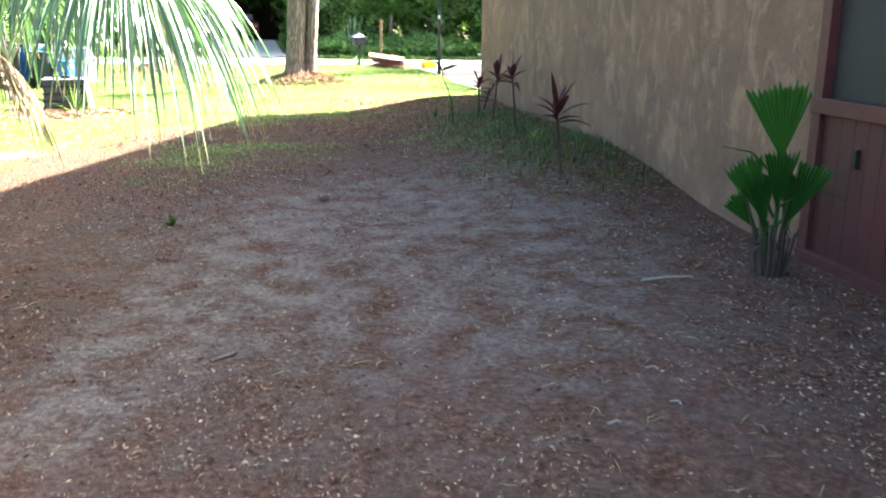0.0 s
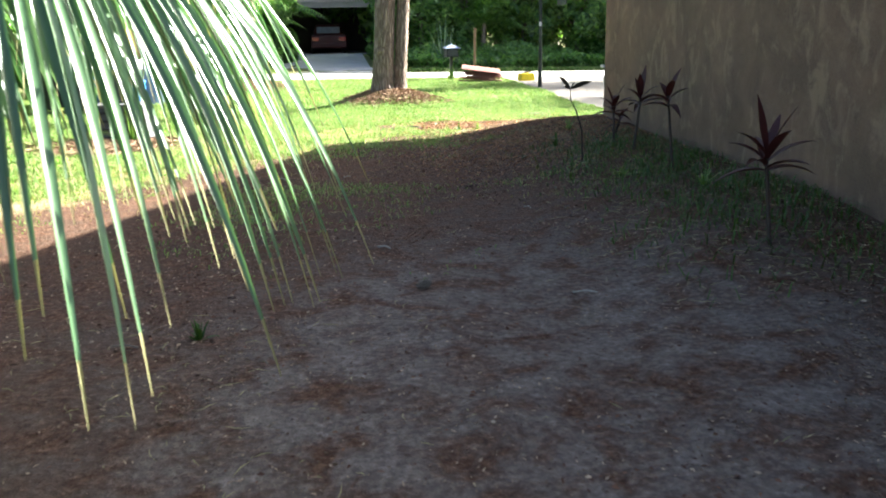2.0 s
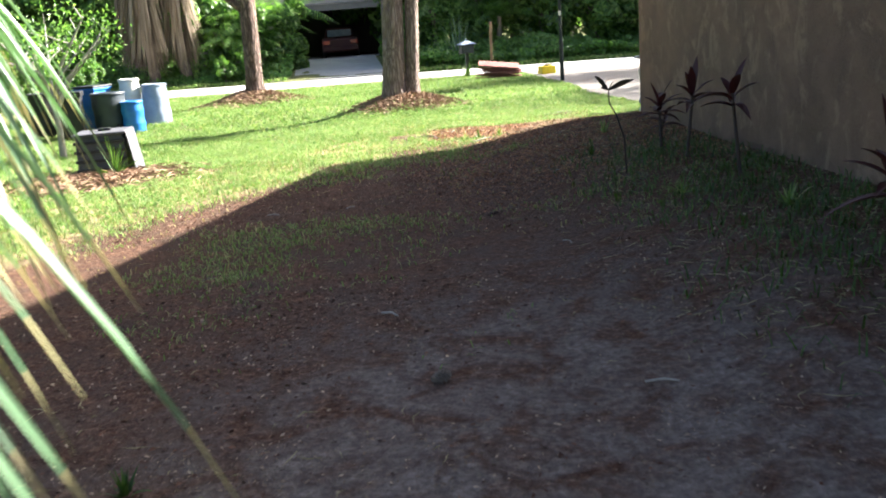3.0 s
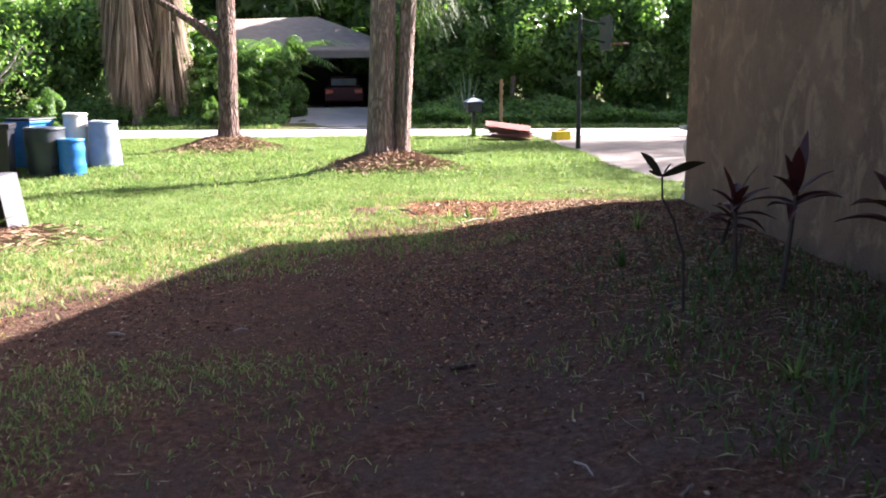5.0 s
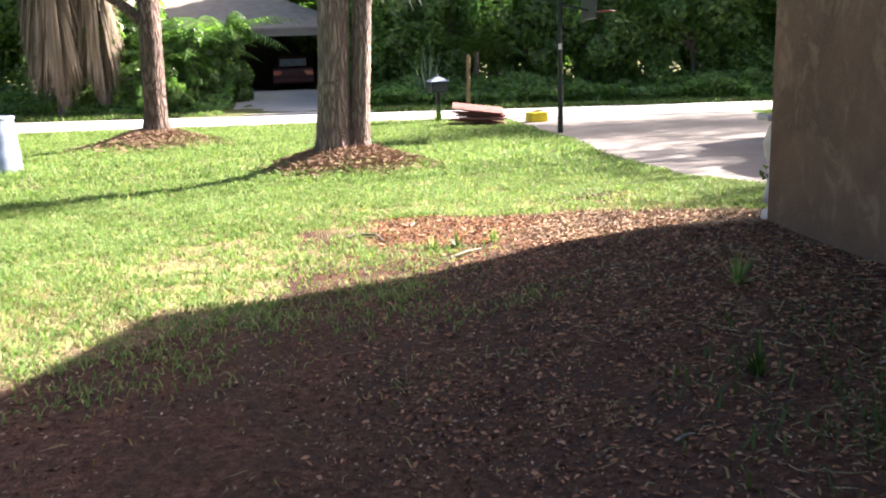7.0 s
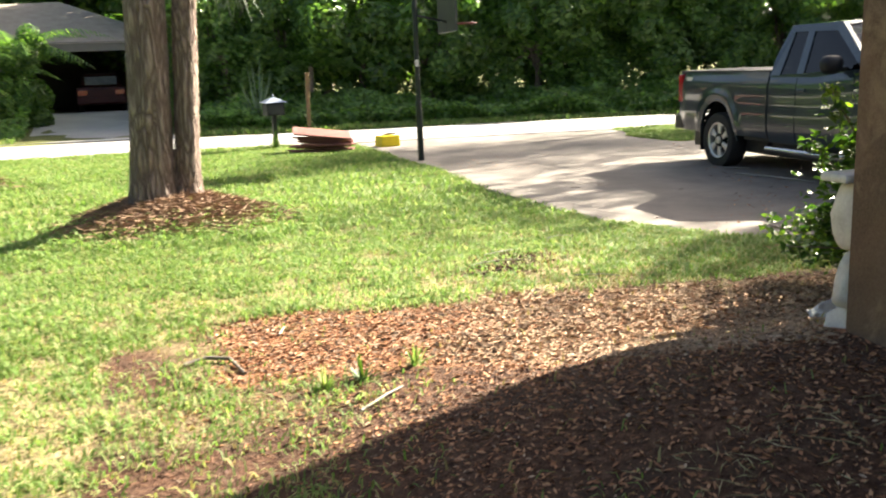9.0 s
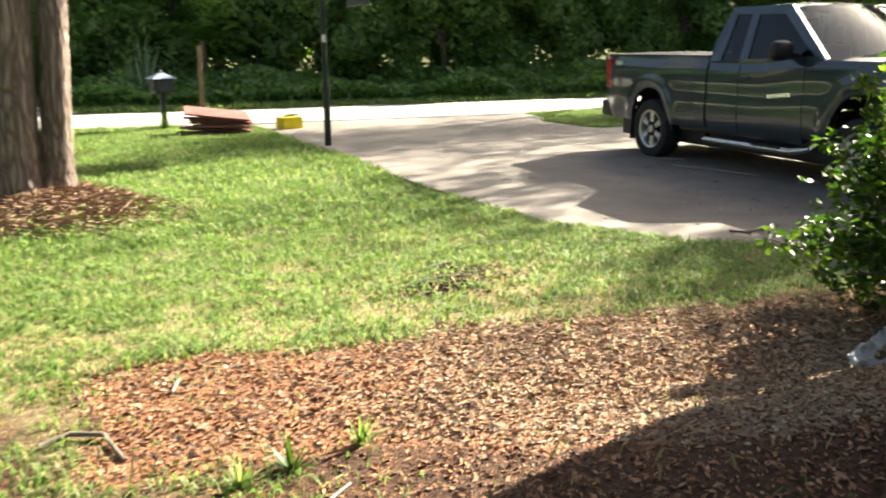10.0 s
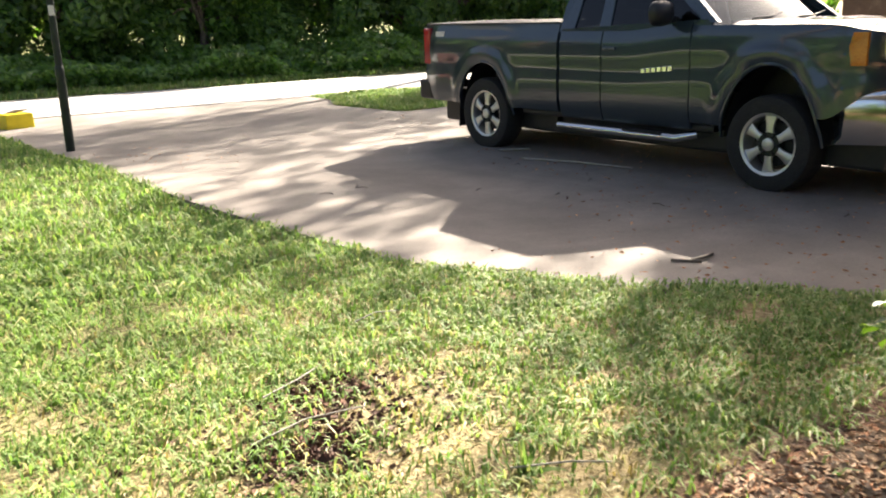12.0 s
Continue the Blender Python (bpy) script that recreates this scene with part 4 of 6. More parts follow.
def wheel(parent, sg, y):
    prof = [(0.26, -0.12), (0.33, -0.135), (0.385, -0.125), (0.402, -0.09), (0.404, 0.0), (0.402, 0.09), (0.385, 0.125), (0.33, 0.135), (0.26, 0.12)]
    w = part("wheel", turned([(0.05, -0.06), (0.10, -0.08), (0.10, 0.10), (0.05, 0.10)], 20), DARK_METAL, parent)
    w.matrix_local = pose(sg * 0.86, y, 0.40, 0, sg * 90, 0)
    bm = turned(prof, 48, closed=False)
    smooth(part("tyre", bm, RUBBER, w), 50)
    rim = turned([(0.272, -0.10), (0.275, 0.10), (0.262, 0.118), (0.238, 0.108), (0.225, 0.06), (0.22, -0.02)], 48, closed=False)
    smooth(part("rim", rim, ALLOY, w), 40)
    part("brake_disc", turned([(0.06, 0.0), (0.19, 0.0), (0.19, 0.02), (0.06, 0.02)], 32), TRIM_BLACK, w)
    for i in range(6):
        bm = bmesh.new()
        a = 2 * math.pi * i / 6
        for k, (r, hw, z) in enumerate(((0.05, 0.040, 0.095), (0.13, 0.032, 0.10), (0.20, 0.045, 0.095), (0.245, 0.062, 0.085))):
            for s in (-1, 1):
                for dz in (0, -0.03):
                    bm.verts.new((r * math.cos(a) - s * hw * math.sin(a), r * math.sin(a) + s * hw * math.cos(a), z + dz))
        bm.verts.ensure_lookup_table()
        v = bm.verts
        for k in range(3):
            o, q = 4 * k, 4 * k + 4
            for f in ((o, o + 2, q + 2, q), (o + 1, q + 1, q + 3, o + 3), (o, q, q + 1, o + 1), (o + 2, o + 3, q + 3, q + 2)):
                bm.faces.new([v[j] for j in f])
        bmesh.ops.recalc_face_normals(bm, faces=bm.faces)
        bmesh.ops.bevel(bm, geom=list(bm.edges), offset=0.006, segments=1, affect="EDGES")
        smooth(part("spoke", bm, ALLOY, w), 50)
    smooth(part("hub_cap", turned([(0.055, 0.09), (0.052, 0.115), (0.035, 0.122), (0.001, 0.123)], 20), ALLOY, w), 40)
    for i in range(6):
        bm = turned([(0.011, 0.09), (0.011, 0.112), (0.004, 0.116)], 8)
        bmesh.ops.translate(bm, verts=bm.verts, vec=(0.078 * math.cos(i * 1.047 + 0.5), 0.078 * math.sin(i * 1.047 + 0.5), 0))
        part("lug_nut", bm, TRIM_BLACK, w)


def raise_body(t):
    """A tall off-road stance: the body above the sills stands higher, most at the hood, with the windscreen's foot further forward."""
    for ob in list(t.children_recursive):
        if ob.name.split(".")[0] in ("wheel", "tyre", "rim", "brake_disc", "spoke", "hub_cap", "lug_nut", "step_bar", "step_pad", "underbody"):
            continue
        forward = ob.name.split(".")[0] in ("windscreen", "front_pillar", "window", "belt_rail", "hood", "wiper", "dashboard")
        for v in ob.data.vertices:
            y, z = v.co.y, v.co.z
            lift = 0.11 + 0.08 * step(-0.2 - y, 0, 0.9) * (1 - step(z, 1.3, 1.7))
            v.co.z = z + lift * step(z, 0.5, 1.0)
            if forward:
                v.co.y = y - 0.15 * step(-0.42 - y, 0, 0.6) * (1 - step(-y, 1.3, 2.4))


def truck():
    t = thing("pickup_truck", 9.25, 21.51, -0.135, -2.4, "slate blue extended-cab pickup truck with black bed cover", "pickup truck")
    belt = lambda y: 1.20
    side_sheet("bed_side", 0.64, 2.98, 0.50, 1.27, t, arch=1.82, n=60)
    side_sheet("fender", -2.80, -1.03, lambda y: 0.52 if y > -1.4 else 0.62 + 0.16 * step(-2.3 - y, 0, 0.4), lambda y: 1.17 - 0.07 * step(-2.2 - y, 0, 0.6), t, arch=-1.82, n=50)
    side_sheet("front_door", -1.02, 0.02, 0.46, 1.20, t, n=20)
    side_sheet("rear_door", 0.035, 0.60, 0.46, 1.20, t, n=14)
    # front door handles, seams and mouldings
    for sg in (-1, 1):
        part("door_handle", boxed(sg * 1.0 - 0.025, -0.17, 1.02, sg * 1.0 + 0.025, 0.0, 1.06, 0.012), PAINT, t)
        part("moulding", boxed(sg * 0.985 - 0.015, -1.0, 0.735, sg * 0.985 + 0.018, 0.01, 0.80, 0.008), PAINT, t)
        part("moulding", boxed(sg * 0.985 - 0.015, 0.045, 0.735, sg * 0.985 + 0.018, 0.59, 0.80, 0.008), PAINT, t)
        for k in range(6):
            y = -0.83 + k * 0.062
            part("badge", boxed(sg * 0.997 - 0.004, y, 0.835, sg * 0.997 + 0.008, y + 0.045, 0.868, 0.003), CHROME, t, "small chrome badge bar")
        part("decal", boxed(sg * 0.975 - 0.01, 2.56, 1.14, sg * 0.975 + 0.006, 2.72, 1.20, 0.002), WHITE_PLASTIC, t, "small pale decal")
        smooth(part("step_bar", tube(bmesh.new(), [(sg * 0.86, -1.02, 0.40), (sg * 0.99, -0.90, 0.37), (sg * 1.0, -0.2, 0.37), (sg * 0.99, 0.60, 0.37), (sg * 0.86, 0.72, 0.40)], [0.038] * 5, 14), CHROME, t, "chrome tubular step bar"), 60)
        part("step_pad", boxed(sg * 1.0 - 0.05, -0.75, 0.395, sg * 1.0 + 0.03, -0.30, 0.412, 0.006), TRIM_BLACK, t)
        part("mud_flap", boxed(sg * 0.86 - 0.13, 2.28, 0.22, sg * 0.86 + 0.13, 2.30, 0.62, 0.004), TRIM_BLACK, t)
        # arch lips
        for c in (-1.82, 1.82):
            pts = [(sg * (half_width(c + 0.47 * math.cos(a), 0.42 + 0.47 * math.sin(a)) - 0.005), c + 0.47 * math.cos(a), 0.42 + 0.47 * math.sin(a)) for a in [math.pi * k / 18 for k in range(19)]]
            smooth(part("arch_lip", tube(bmesh.new(), pts, [0.016] * 19, 6), PAINT, t), 60)
            liner = bmesh.new()
            rings = [[liner.verts.new((sg * xx, c + 0.46 * math.cos(a), 0.42 + 0.46 * math.sin(a))) for a in [math.pi * k / 14 for k in range(15)]] for xx in (0.93, 0.55)]
            for k in range(14):
                liner.faces.new((rings[0][k], rings[0][k + 1], rings[1][k + 1], rings[1][k]))
            liner.faces.new(rings[1])
            part("wheel_well", liner, TRIM_BLACK, t)
            wheel(t, sg, c)
        # cab side: pillars as a frame round two windows
        def gx(y, z):
            return sg * (0.955 - 0.21 * step(z, 1.15, 1.95))
        bl, tl = 1.19, 1.80
        def bar(name, pts):
            part(name, quad_panel([(gx(y, z) + sg * 0.006, y, z) for y, z in pts], 0.06), PAINT, t)
        bar("front_pillar", [(-1.12, bl), (-0.98, bl), (-0.42, tl - 0.03), (-0.40, 1.85), (-0.50, 1.85)])
        bar("middle_pillar", [(-0.04, bl), (0.10, bl), (0.10, tl), (-0.02, tl)])
        bar("rear_pillar", [(0.44, bl), (0.64, bl), (0.60, 1.45), (0.46, 1.84), (0.36, tl)])
        bar("roof_rail", [(-0.46, tl - 0.05), (0.40, tl - 0.03), (0.46, 1.855), (-0.46, 1.855)])
        bar("belt_rail", [(-1.08, bl - 0.04), (0.62, bl - 0.04), (0.60, bl + 0.03), (-1.02, bl + 0.03)])
        part("window", quad_panel([(gx(y, z) - sg * 0.008, y, z) for y, z in ((-0.99, bl), (-0.03, bl), (-0.01, tl), (-0.44, tl))], 0.008), TINTED, t)
        part("window", quad_panel([(gx(y, z) - sg * 0.008, y, z) for y, z in ((0.09, bl), (0.46, bl), (0.38, tl), (0.09, tl))], 0.008), TINTED, t)
        bm = bmesh.new()
        bmesh.ops.create_uvsphere(bm, u_segments=20, v_segments=12, radius=1)
        for v in bm.verts:
            c = v.co
            v.co = Vector((sg * 1.14 + math.copysign(abs(c.x) ** 0.7, c.x) * 0.15, -0.80 + c.y * (0.08 if c.y < 0 else 0.04), 1.30 + math.copysign(abs(c.z) ** 0.7, c.z) * 0.115 * (1 if abs(c.x) < 0.8 else 0.9)))
        mirror = smooth(part("mirror", bm, TRIM_BLACK, t, "black door mirror"), 60)
        part("mirror_arm", boxed(sg * 0.98 - 0.07, -0.83, 1.21, sg * 0.98 + 0.07, -0.76, 1.26, 0.015), TRIM_BLACK, mirror)
        # lamps
        part("headlight", boxed(sg * 0.70 - 0.20, -2.84, 0.90, sg * 0.70 + 0.17, -2.62, 1.10, 0.025), CLEAR, t)
        part("headlight_bowl", boxed(sg * 0.70 - 0.17, -2.74, 0.92, sg * 0.70 + 0.14, -2.60, 1.08, 0.03), CHROME, t)
        part("marker_light", quad_panel([(sg * (half_width(y, z) + 0.034), y, z) for y, z in ((-2.59, 0.89), (-2.50, 0.89), (-2.48, 1.00), (-2.50, 1.11), (-2.59, 1.11))], 0.05), AMBER, t, "amber side marker lens")
        part("tail_light", boxed(sg * 0.90 - 0.07, 2.86, 0.84, sg * 0.90 + 0.055, 3.0, 1.24, 0.02), RED_LENS, t)
    top_sheet("hood", -2.82, -1.03, lambda y, k: 1.185 - 0.05 * step(-2.35 - y, 0, 0.5) - 0.05 * k * k + 0.025 * step(abs(k), 0.25, 0.4) * (1 - step(abs(k), 0.6, 0.8)), lambda y: 0.945 - 0.20 * step(-2.35 - y, 0, 0.5) ** 2, t, PAINT)
    top_sheet("roof", -0.52, 0.50, lambda y, k: 1.895 - 0.045 * k * k - 0.04 * ((y + 0.02) / 0.5) ** 2, lambda y: 0.745, t, PAINT, drop=0.04)
    top_sheet("bed_cover", 0.66, 2.97, lambda y, k: 1.305 - 0.015 * k * k, lambda y: 0.93, t, TONNEAU, drop=0.05)
    bm = bmesh.new()
    rows = [[bm.verts.new((k * w, y - 0.10 * (1 - k * k) + d, z)) for k in [q / 8 - 1 for q in range(17)]] for w, y, z, d in ((0.88, -1.04, 1.17, 0), (0.79, -0.75, 1.51, 0), (0.70, -0.44, 1.845, 0))]
    for a, b in zip(rows, rows[1:]):
        for k in range(16):
            bm.faces.new((a[k], a[k + 1], b[k + 1], b[k]))
    ex = bmesh.ops.extrude_face_region(bm, geom=list(bm.faces))["geom"]
    for v in ex:
        if isinstance(v, bmesh.types.BMVert):
            v.co.y += 0.008
    bmesh.ops.recalc_face_normals(bm, faces=bm.faces)
    smooth(part("windscreen", bm, glass_material("windscreen glass", (0.45, 0.50, 0.50)), t), 30)
    for a in (-0.45, 0.25):
        smooth(part("wiper", tube(bmesh.new(), [(a, -1.10, 1.20), (a + 0.3, -1.09, 1.215), (a + 0.55, -1.04, 1.25)], [0.012, 0.01, 0.007], 6), TRIM_BLACK, t))
    part("rear_window", boxed(-0.66, 0.56, 1.25, 0.66, 0.57, 1.72, 0), TINTED, t)
    part("cab_back", boxed(-0.93, 0.58, 0.6, 0.93, 0.63, 1.24, 0.02), PAINT, t)
    part("dashboard", boxed(-0.85, -1.05, 0.75, 0.85, -0.75, 1.14, 0.05), TRIM_BLACK, t)
    for x in (-0.42, 0.42):
        seat = part("seat", boxed(x - 0.27, -0.45, 0.65, x + 0.27, 0.1, 0.95, 0.06), TRIM_BLACK, t)
        part("headrest", boxed(x - 0.14, 0.02, 1.40, x + 0.14, 0.12, 1.62, 0.04), TRIM_BLACK, seat)
        part("backrest", boxed(x - 0.26, 0.0, 0.93, x + 0.26, 0.14, 1.40, 0.05), TRIM_BLACK, seat)
    # underbody box, oversized and black to stand in for the shade beneath
    part("underbody", boxed(-0.76, -2.7, 0.24, 0.76, 2.85, 0.62, 0.03), TRIM_BLACK, t)
    part("floor_pan", boxed(-0.92, -1.25, 0.44, 0.92, 1.25, 0.50, 0.02), TRIM_BLACK, t)
    part("bed_floor", boxed(-0.90, 0.66, 0.86, 0.90, 2.95, 0.92, 0.01), TRIM_BLACK, t)
    part("tailgate", boxed(-0.86, 2.93, 0.72, 0.86, 3.0, 1.285, 0.02), PAINT, t)
    part("rear_bumper", boxed(-0.92, 2.95, 0.52, 0.92, 3.12, 0.68, 0.04), CHROME, t)
    for sg in (-1, 1):
        part("bumper_end", boxed(sg * 0.90 - 0.06, 2.86, 0.50, sg * 0.90 + 0.06, 3.13, 0.70, 0.04), TRIM_BLACK, t)
    part("grille", boxed(-0.52, -2.87, 0.80, 0.52, -2.78, 1.10, 0.02), TRIM_BLACK, t)
    for z in (0.82, 0.95, 1.08):
        part("grille_bar", boxed(-0.54, -2.895, z - 0.015, 0.54, -2.86, z + 0.015, 0.008), CHROME, t)
    bm = bmesh.new()
    cols = []
    for i in range(25):
        a = -1 + 2 * i / 24
        y = -2.98 + 0.52 * max(0, abs(a) - 0.62) ** 1.3 / 0.38 ** 1.3
        cols.append([bm.verts.new((a * 0.985 if abs(a) < 0.97 else a * 0.99, y + d, z)) for d, z in ((0.05, 0.46), (0.0, 0.52), (-0.01, 0.66), (0.0, 0.74), (0.06, 0.78))])
    for a, b in zip(cols, cols[1:]):
        for k in range(4):
            bm.faces.new((a[k], b[k], b[k + 1], a[k + 1]))
    ex = bmesh.ops.extrude_edge_only(bm, edges=[e for e in bm.edges if e.is_boundary])["geom"]
    for v in ex:
        if isinstance(v, bmesh.types.BMVert):
            v.co.y += 0.05
            v.co.x *= 0.97
    bmesh.ops.recalc_face_normals(bm, faces=bm.faces)
    smooth(part("front_bumper", bm, CHROME, t), 40)
    part("valance", boxed(-0.80, -2.86, 0.32, 0.80, -2.70, 0.50, 0.03), TRIM_BLACK, t)
    raise_body(t)
    return t


truck()

# ---- fan palm beside the path ----
def fan_leaf(hub, axis, normal, length, count, spread, seed, parent, droop=0.9, stalk=None, material=None, split_at=0.34, widest=0.0165):
    """A fan leaf: pleated segments from one hub, hanging at their ends, with dry tips."""
    rng = np.random.default_rng(seed)
    axis, normal = Vector(axis).normalized(), Vector(normal).normalized()
    side = normal.cross(axis).normalized()
    normal = axis.cross(side)
    bm = bmesh.new()
    rows = 11
    for i in range(count):
        th = radians(spread) * (2 * (i + 0.3 * rng.random()) / (count - 1) - 1)
        d = axis * math.cos(th) + side * math.sin(th)
        L = length * (0.80 + 0.28 * math.cos(th * 0.7)) * (0.70 + 0.40 * rng.random())
        across = (side * math.cos(th) - axis * math.sin(th)).normalized()
        gap = 2 * radians(spread) / count
        twist = rng.normal() * 0.35
        prev = None
        split = split_at + 0.08 * rng.random()
        fall = droop * (0.75 + 0.5 * rng.random())
        pos = Vector(hub)
        last = 0.0
        heading = d.copy()
        for k in range(rows + 1):
            s = k / rows
            heading = (d + Vector((0, 0, -1)) * fall * 2.0 * max(0, s - 0.18) ** 1.15 + across * twist * 0.25 * s).normalized()
            pos = pos + heading * L * (s - last)
            last = s
            w = L * s * gap * 0.52 if s < split else L * split * gap * 0.52 * (1 - ((s - split) / (1 - split)) ** 1.3) + 0.0012
            w = min(w, widest * (1 - 0.25 * s))
            c = (across * math.cos(twist * s * 2) + normal * math.sin(twist * s * 2)).normalized()
            fold = heading.cross(c) * w * 0.55
            cur = [bm.verts.new(pos - c * w + fold), bm.verts.new(pos - fold * 0.4), bm.verts.new(pos + c * w + fold)]
            if prev:
                for q in (0, 1):
                    f = bm.faces.new((prev[q], prev[q + 1], cur[q + 1], cur[q]))
                    f.material_index = 1 if s > 0.93 + 0.06 * rng.random() else 0
                    f.smooth = True
            prev = cur
    part("leaf", bm, [material or PALM, PALM_TIP], parent)
    if stalk:
        h, s0 = Vector(hub), Vector(stalk)
        pts = [s0.lerp(h, k / 6) + Vector((0, 0, 0.22 * math.sin(math.pi * k / 6))) for k in range(7)] + [h + axis * 0.10, h + axis * 0.3]
        smooth(part("stalk", tube(bmesh.new(), pts, [0.022, 0.019, 0.017, 0.015, 0.014, 0.013, 0.012, 0.010, 0.004], 8), PALM, parent, "smooth green leaf stalk"), 60)


fan_palm = thing("fan_palm", -2.3, 5.0, 0, 0, "fan palm with drooping pleated leaves and dry tips", "palm")
smooth(part("trunk", trunk_mesh(2.1, 0.17, 0.15, (0, 0), 9, 0.02, 24, 30), BARK, fan_palm), 180)
HEART = (0.1, -0.1, 1.9)
for hub, axis, normal, L, n, spread, seed in (
        ((1.58, -0.66, 1.92), (0.50, -0.25, -0.42), (0.35, -0.35, 0.80), 1.06, 156, 132, 1),
        ((1.25, 0.75, 2.02), (0.60, 0.20, -0.40), (0.25, -0.25, 0.9), 1.0, 130, 120, 2),
        ((1.30, -0.25, 1.98), (0.75, 0.0, -0.30), (0.30, -0.25, 0.85), 1.02, 130, 124, 8),
        ((0.55, 1.45, 1.80), (0.25, 0.8, -0.40), (0.0, 0.2, 0.9), 0.95, 50, 105, 3),
        ((0.20, -1.45, 1.95), (-0.2, -0.9, -0.3), (0, -0.3, 0.9), 1.0, 50, 110, 4),
        ((-1.1, 0.5, 2.4), (-0.9, 0.3, -0.2), (-0.3, 0, 0.9), 1.0, 40, 110, 5),
        ((0.1, 0.3, 3.2), (0.1, 0.2, 1.0), (0, -1, 0.1), 0.9, 40, 80, 6)):
    fan_leaf(hub, axis, normal, L, n, spread, seed, fan_palm, 1.55, HEART, None, 0.50)
fan_leaf((0.45, 0.95, 1.40), (0.5, 0.55, -0.65), (0.3, 0.0, 0.8), 0.85, 44, 100, 7, fan_palm, 1.8, HEART, DEAD_FROND)


# ---- plants along the wall ----
def cordyline(x, y, rz, seed, h, n, reach, label):
    rng = np.random.default_rng(seed)
    t = thing("cordyline", x, y, height(x, y) - 0.02, rz, label, "cordyline", "cordylines along the wall")
    lean = (rng.normal() * 0.05, rng.normal() * 0.05)
    smooth(part("stem", tube(bmesh.new(), [(0, 0, 0), (lean[0] * 0.5, lean[1] * 0.5, h * 0.5), (lean[0], lean[1], h)], [0.015, 0.013, 0.011], 8), STEM, t))
    for i in range(n):
        bm = bmesh.new()
        a = i * 2.4 + rng.random() * 0.5
        lift = 0.25 + 1.15 * (i / n) ** 1.2 + 0.15 * rng.normal()
        L = reach * (0.8 + 0.4 * rng.random())
        z0 = h - 0.10 + 0.13 * i / n
        w0 = 0.024 + 0.012 * rng.random()
        prev = None
        for k in range(9):
            s = k / 8
            r, z = L * s * math.cos(lift), z0 + L * (s * math.sin(lift) - 0.45 * s * s * math.cos(lift))
            c = Vector((lean[0] + math.cos(a) * r, lean[1] + math.sin(a) * r, z))
            w = w0 * math.sin(math.pi * (0.06 + 0.94 * s) ** 0.75) + 0.002
            sd = Vector((-math.sin(a), math.cos(a), 0))
            cur = [bm.verts.new(c - sd * w + Vector((0, 0, w * 0.5))), bm.verts.new(c), bm.verts.new(c + sd * w + Vector((0, 0, w * 0.5)))]
            if prev:
                for q in (0, 1):
                    bm.faces.new((prev[q], prev[q + 1], cur[q + 1], cur[q])).smooth = True
            prev = cur
        part("leaf", bm, CORDYLINE, t)
    return t


cordyline(2.50, 7.66, 10, 41, 0.58, 12, 0.36, "maroon red cordyline with upright strap leaves")
cordyline(2.75, 11.38, 80, 42, 0.55, 11, 0.30, "tall dark maroon cordyline on a bare stem")
cordyline(2.66, 11.80, 30, 43, 0.45, 11, 0.28, "dusky maroon cordyline close to another")
cordyline(2.75, 10.2, 130, 44, 0.66, 9, 0.30, "small red cordyline against the stucco wall")
cordyline(2.98, 12.9, 200, 46, 0.22, 7, 0.22, "low dark red cordyline seedling")


def sprig(x, y):
    t = thing("sapling", x, y, height(x, y) - 0.02, 0, "thin bent sapling with two broad dark leaves", "sapling", "cordylines along the wall")
    smooth(part("stem", tube(bmesh.new(), [(0.12, 0.05, 0), (0.10, 0.03, 0.35), (0.03, 0.0, 0.55), (-0.03, 0, 0.66), (-0.035, 0, 0.78)], [0.009, 0.008, 0.007, 0.006, 0.005], 7), STEM, t), 60)
    for a, lift, L, w0 in ((3.0, 0.95, 0.19, 0.026), (-0.1, 0.48, 0.24, 0.026), (0.3, 1.0, 0.09, 0.012), (2.6, 0.5, 0.08, 0.012)):
        bm = bmesh.new()
        prev = None
        for k in range(9):
            q = k / 8
            c = Vector((-0.035 + math.cos(a) * L * q * math.cos(lift), math.sin(a) * L * q * math.cos(lift), 0.77 + L * (q * math.sin(lift) - 0.18 * q * q)))
            w = w0 * math.sin(math.pi * (0.04 + 0.95 * q) ** 0.9) + 0.001
            cur = [bm.verts.new(c + Vector((0, -w * 0.6, w))), bm.verts.new(c), bm.verts.new(c + Vector((0, w * 0.6, -w)))]
            if prev:
                for j in (0, 1):
                    bm.faces.new((prev[j], prev[j + 1], cur[j + 1], cur[j])).smooth = True
            prev = cur
        part("leaf", bm, DUSKY, t)
    return t


sprig(2.08, 11.26)


def pleated_fan(hub, axis, normal, length, pleats, spread, seed, parent):
    """One stiff fan blade: narrow folded rays joined almost to their blunt ends."""
    rng = np.random.default_rng(seed)
    axis, normal = Vector(axis).normalized(), Vector(normal).normalized()
    side = normal.cross(axis).normalized()
    normal = axis.cross(side)
    bm = bmesh.new()
    n = 2 * pleats
    ends = [length * (0.92 + 0.10 * rng.random()) for _ in range(n + 1)]
    rings = []
    for k in range(7):
        s = k / 6
        ring = []
        for i in range(n + 1):
            th = radians(spread) * (2 * i / n - 1)
            r = ends[i] * s * (1.0 if i % 2 or k < 6 else 0.90)
            d = axis * math.cos(th) + side * math.sin(th)
            fold = 0.010 * s * (1 if i % 2 else -1) + 0.05 * s * s * math.cos(th * 1.4)
            ring.append(bm.verts.new(Vector(hub) + d * r + normal * fold))
        rings.append(ring)
    for a, b in zip(rings, rings[1:]):
        for i in range(n):
            bm.faces.new((a[i], a[i + 1], b[i + 1], b[i]))
    part("leaf", bm, PALMETTO, parent)


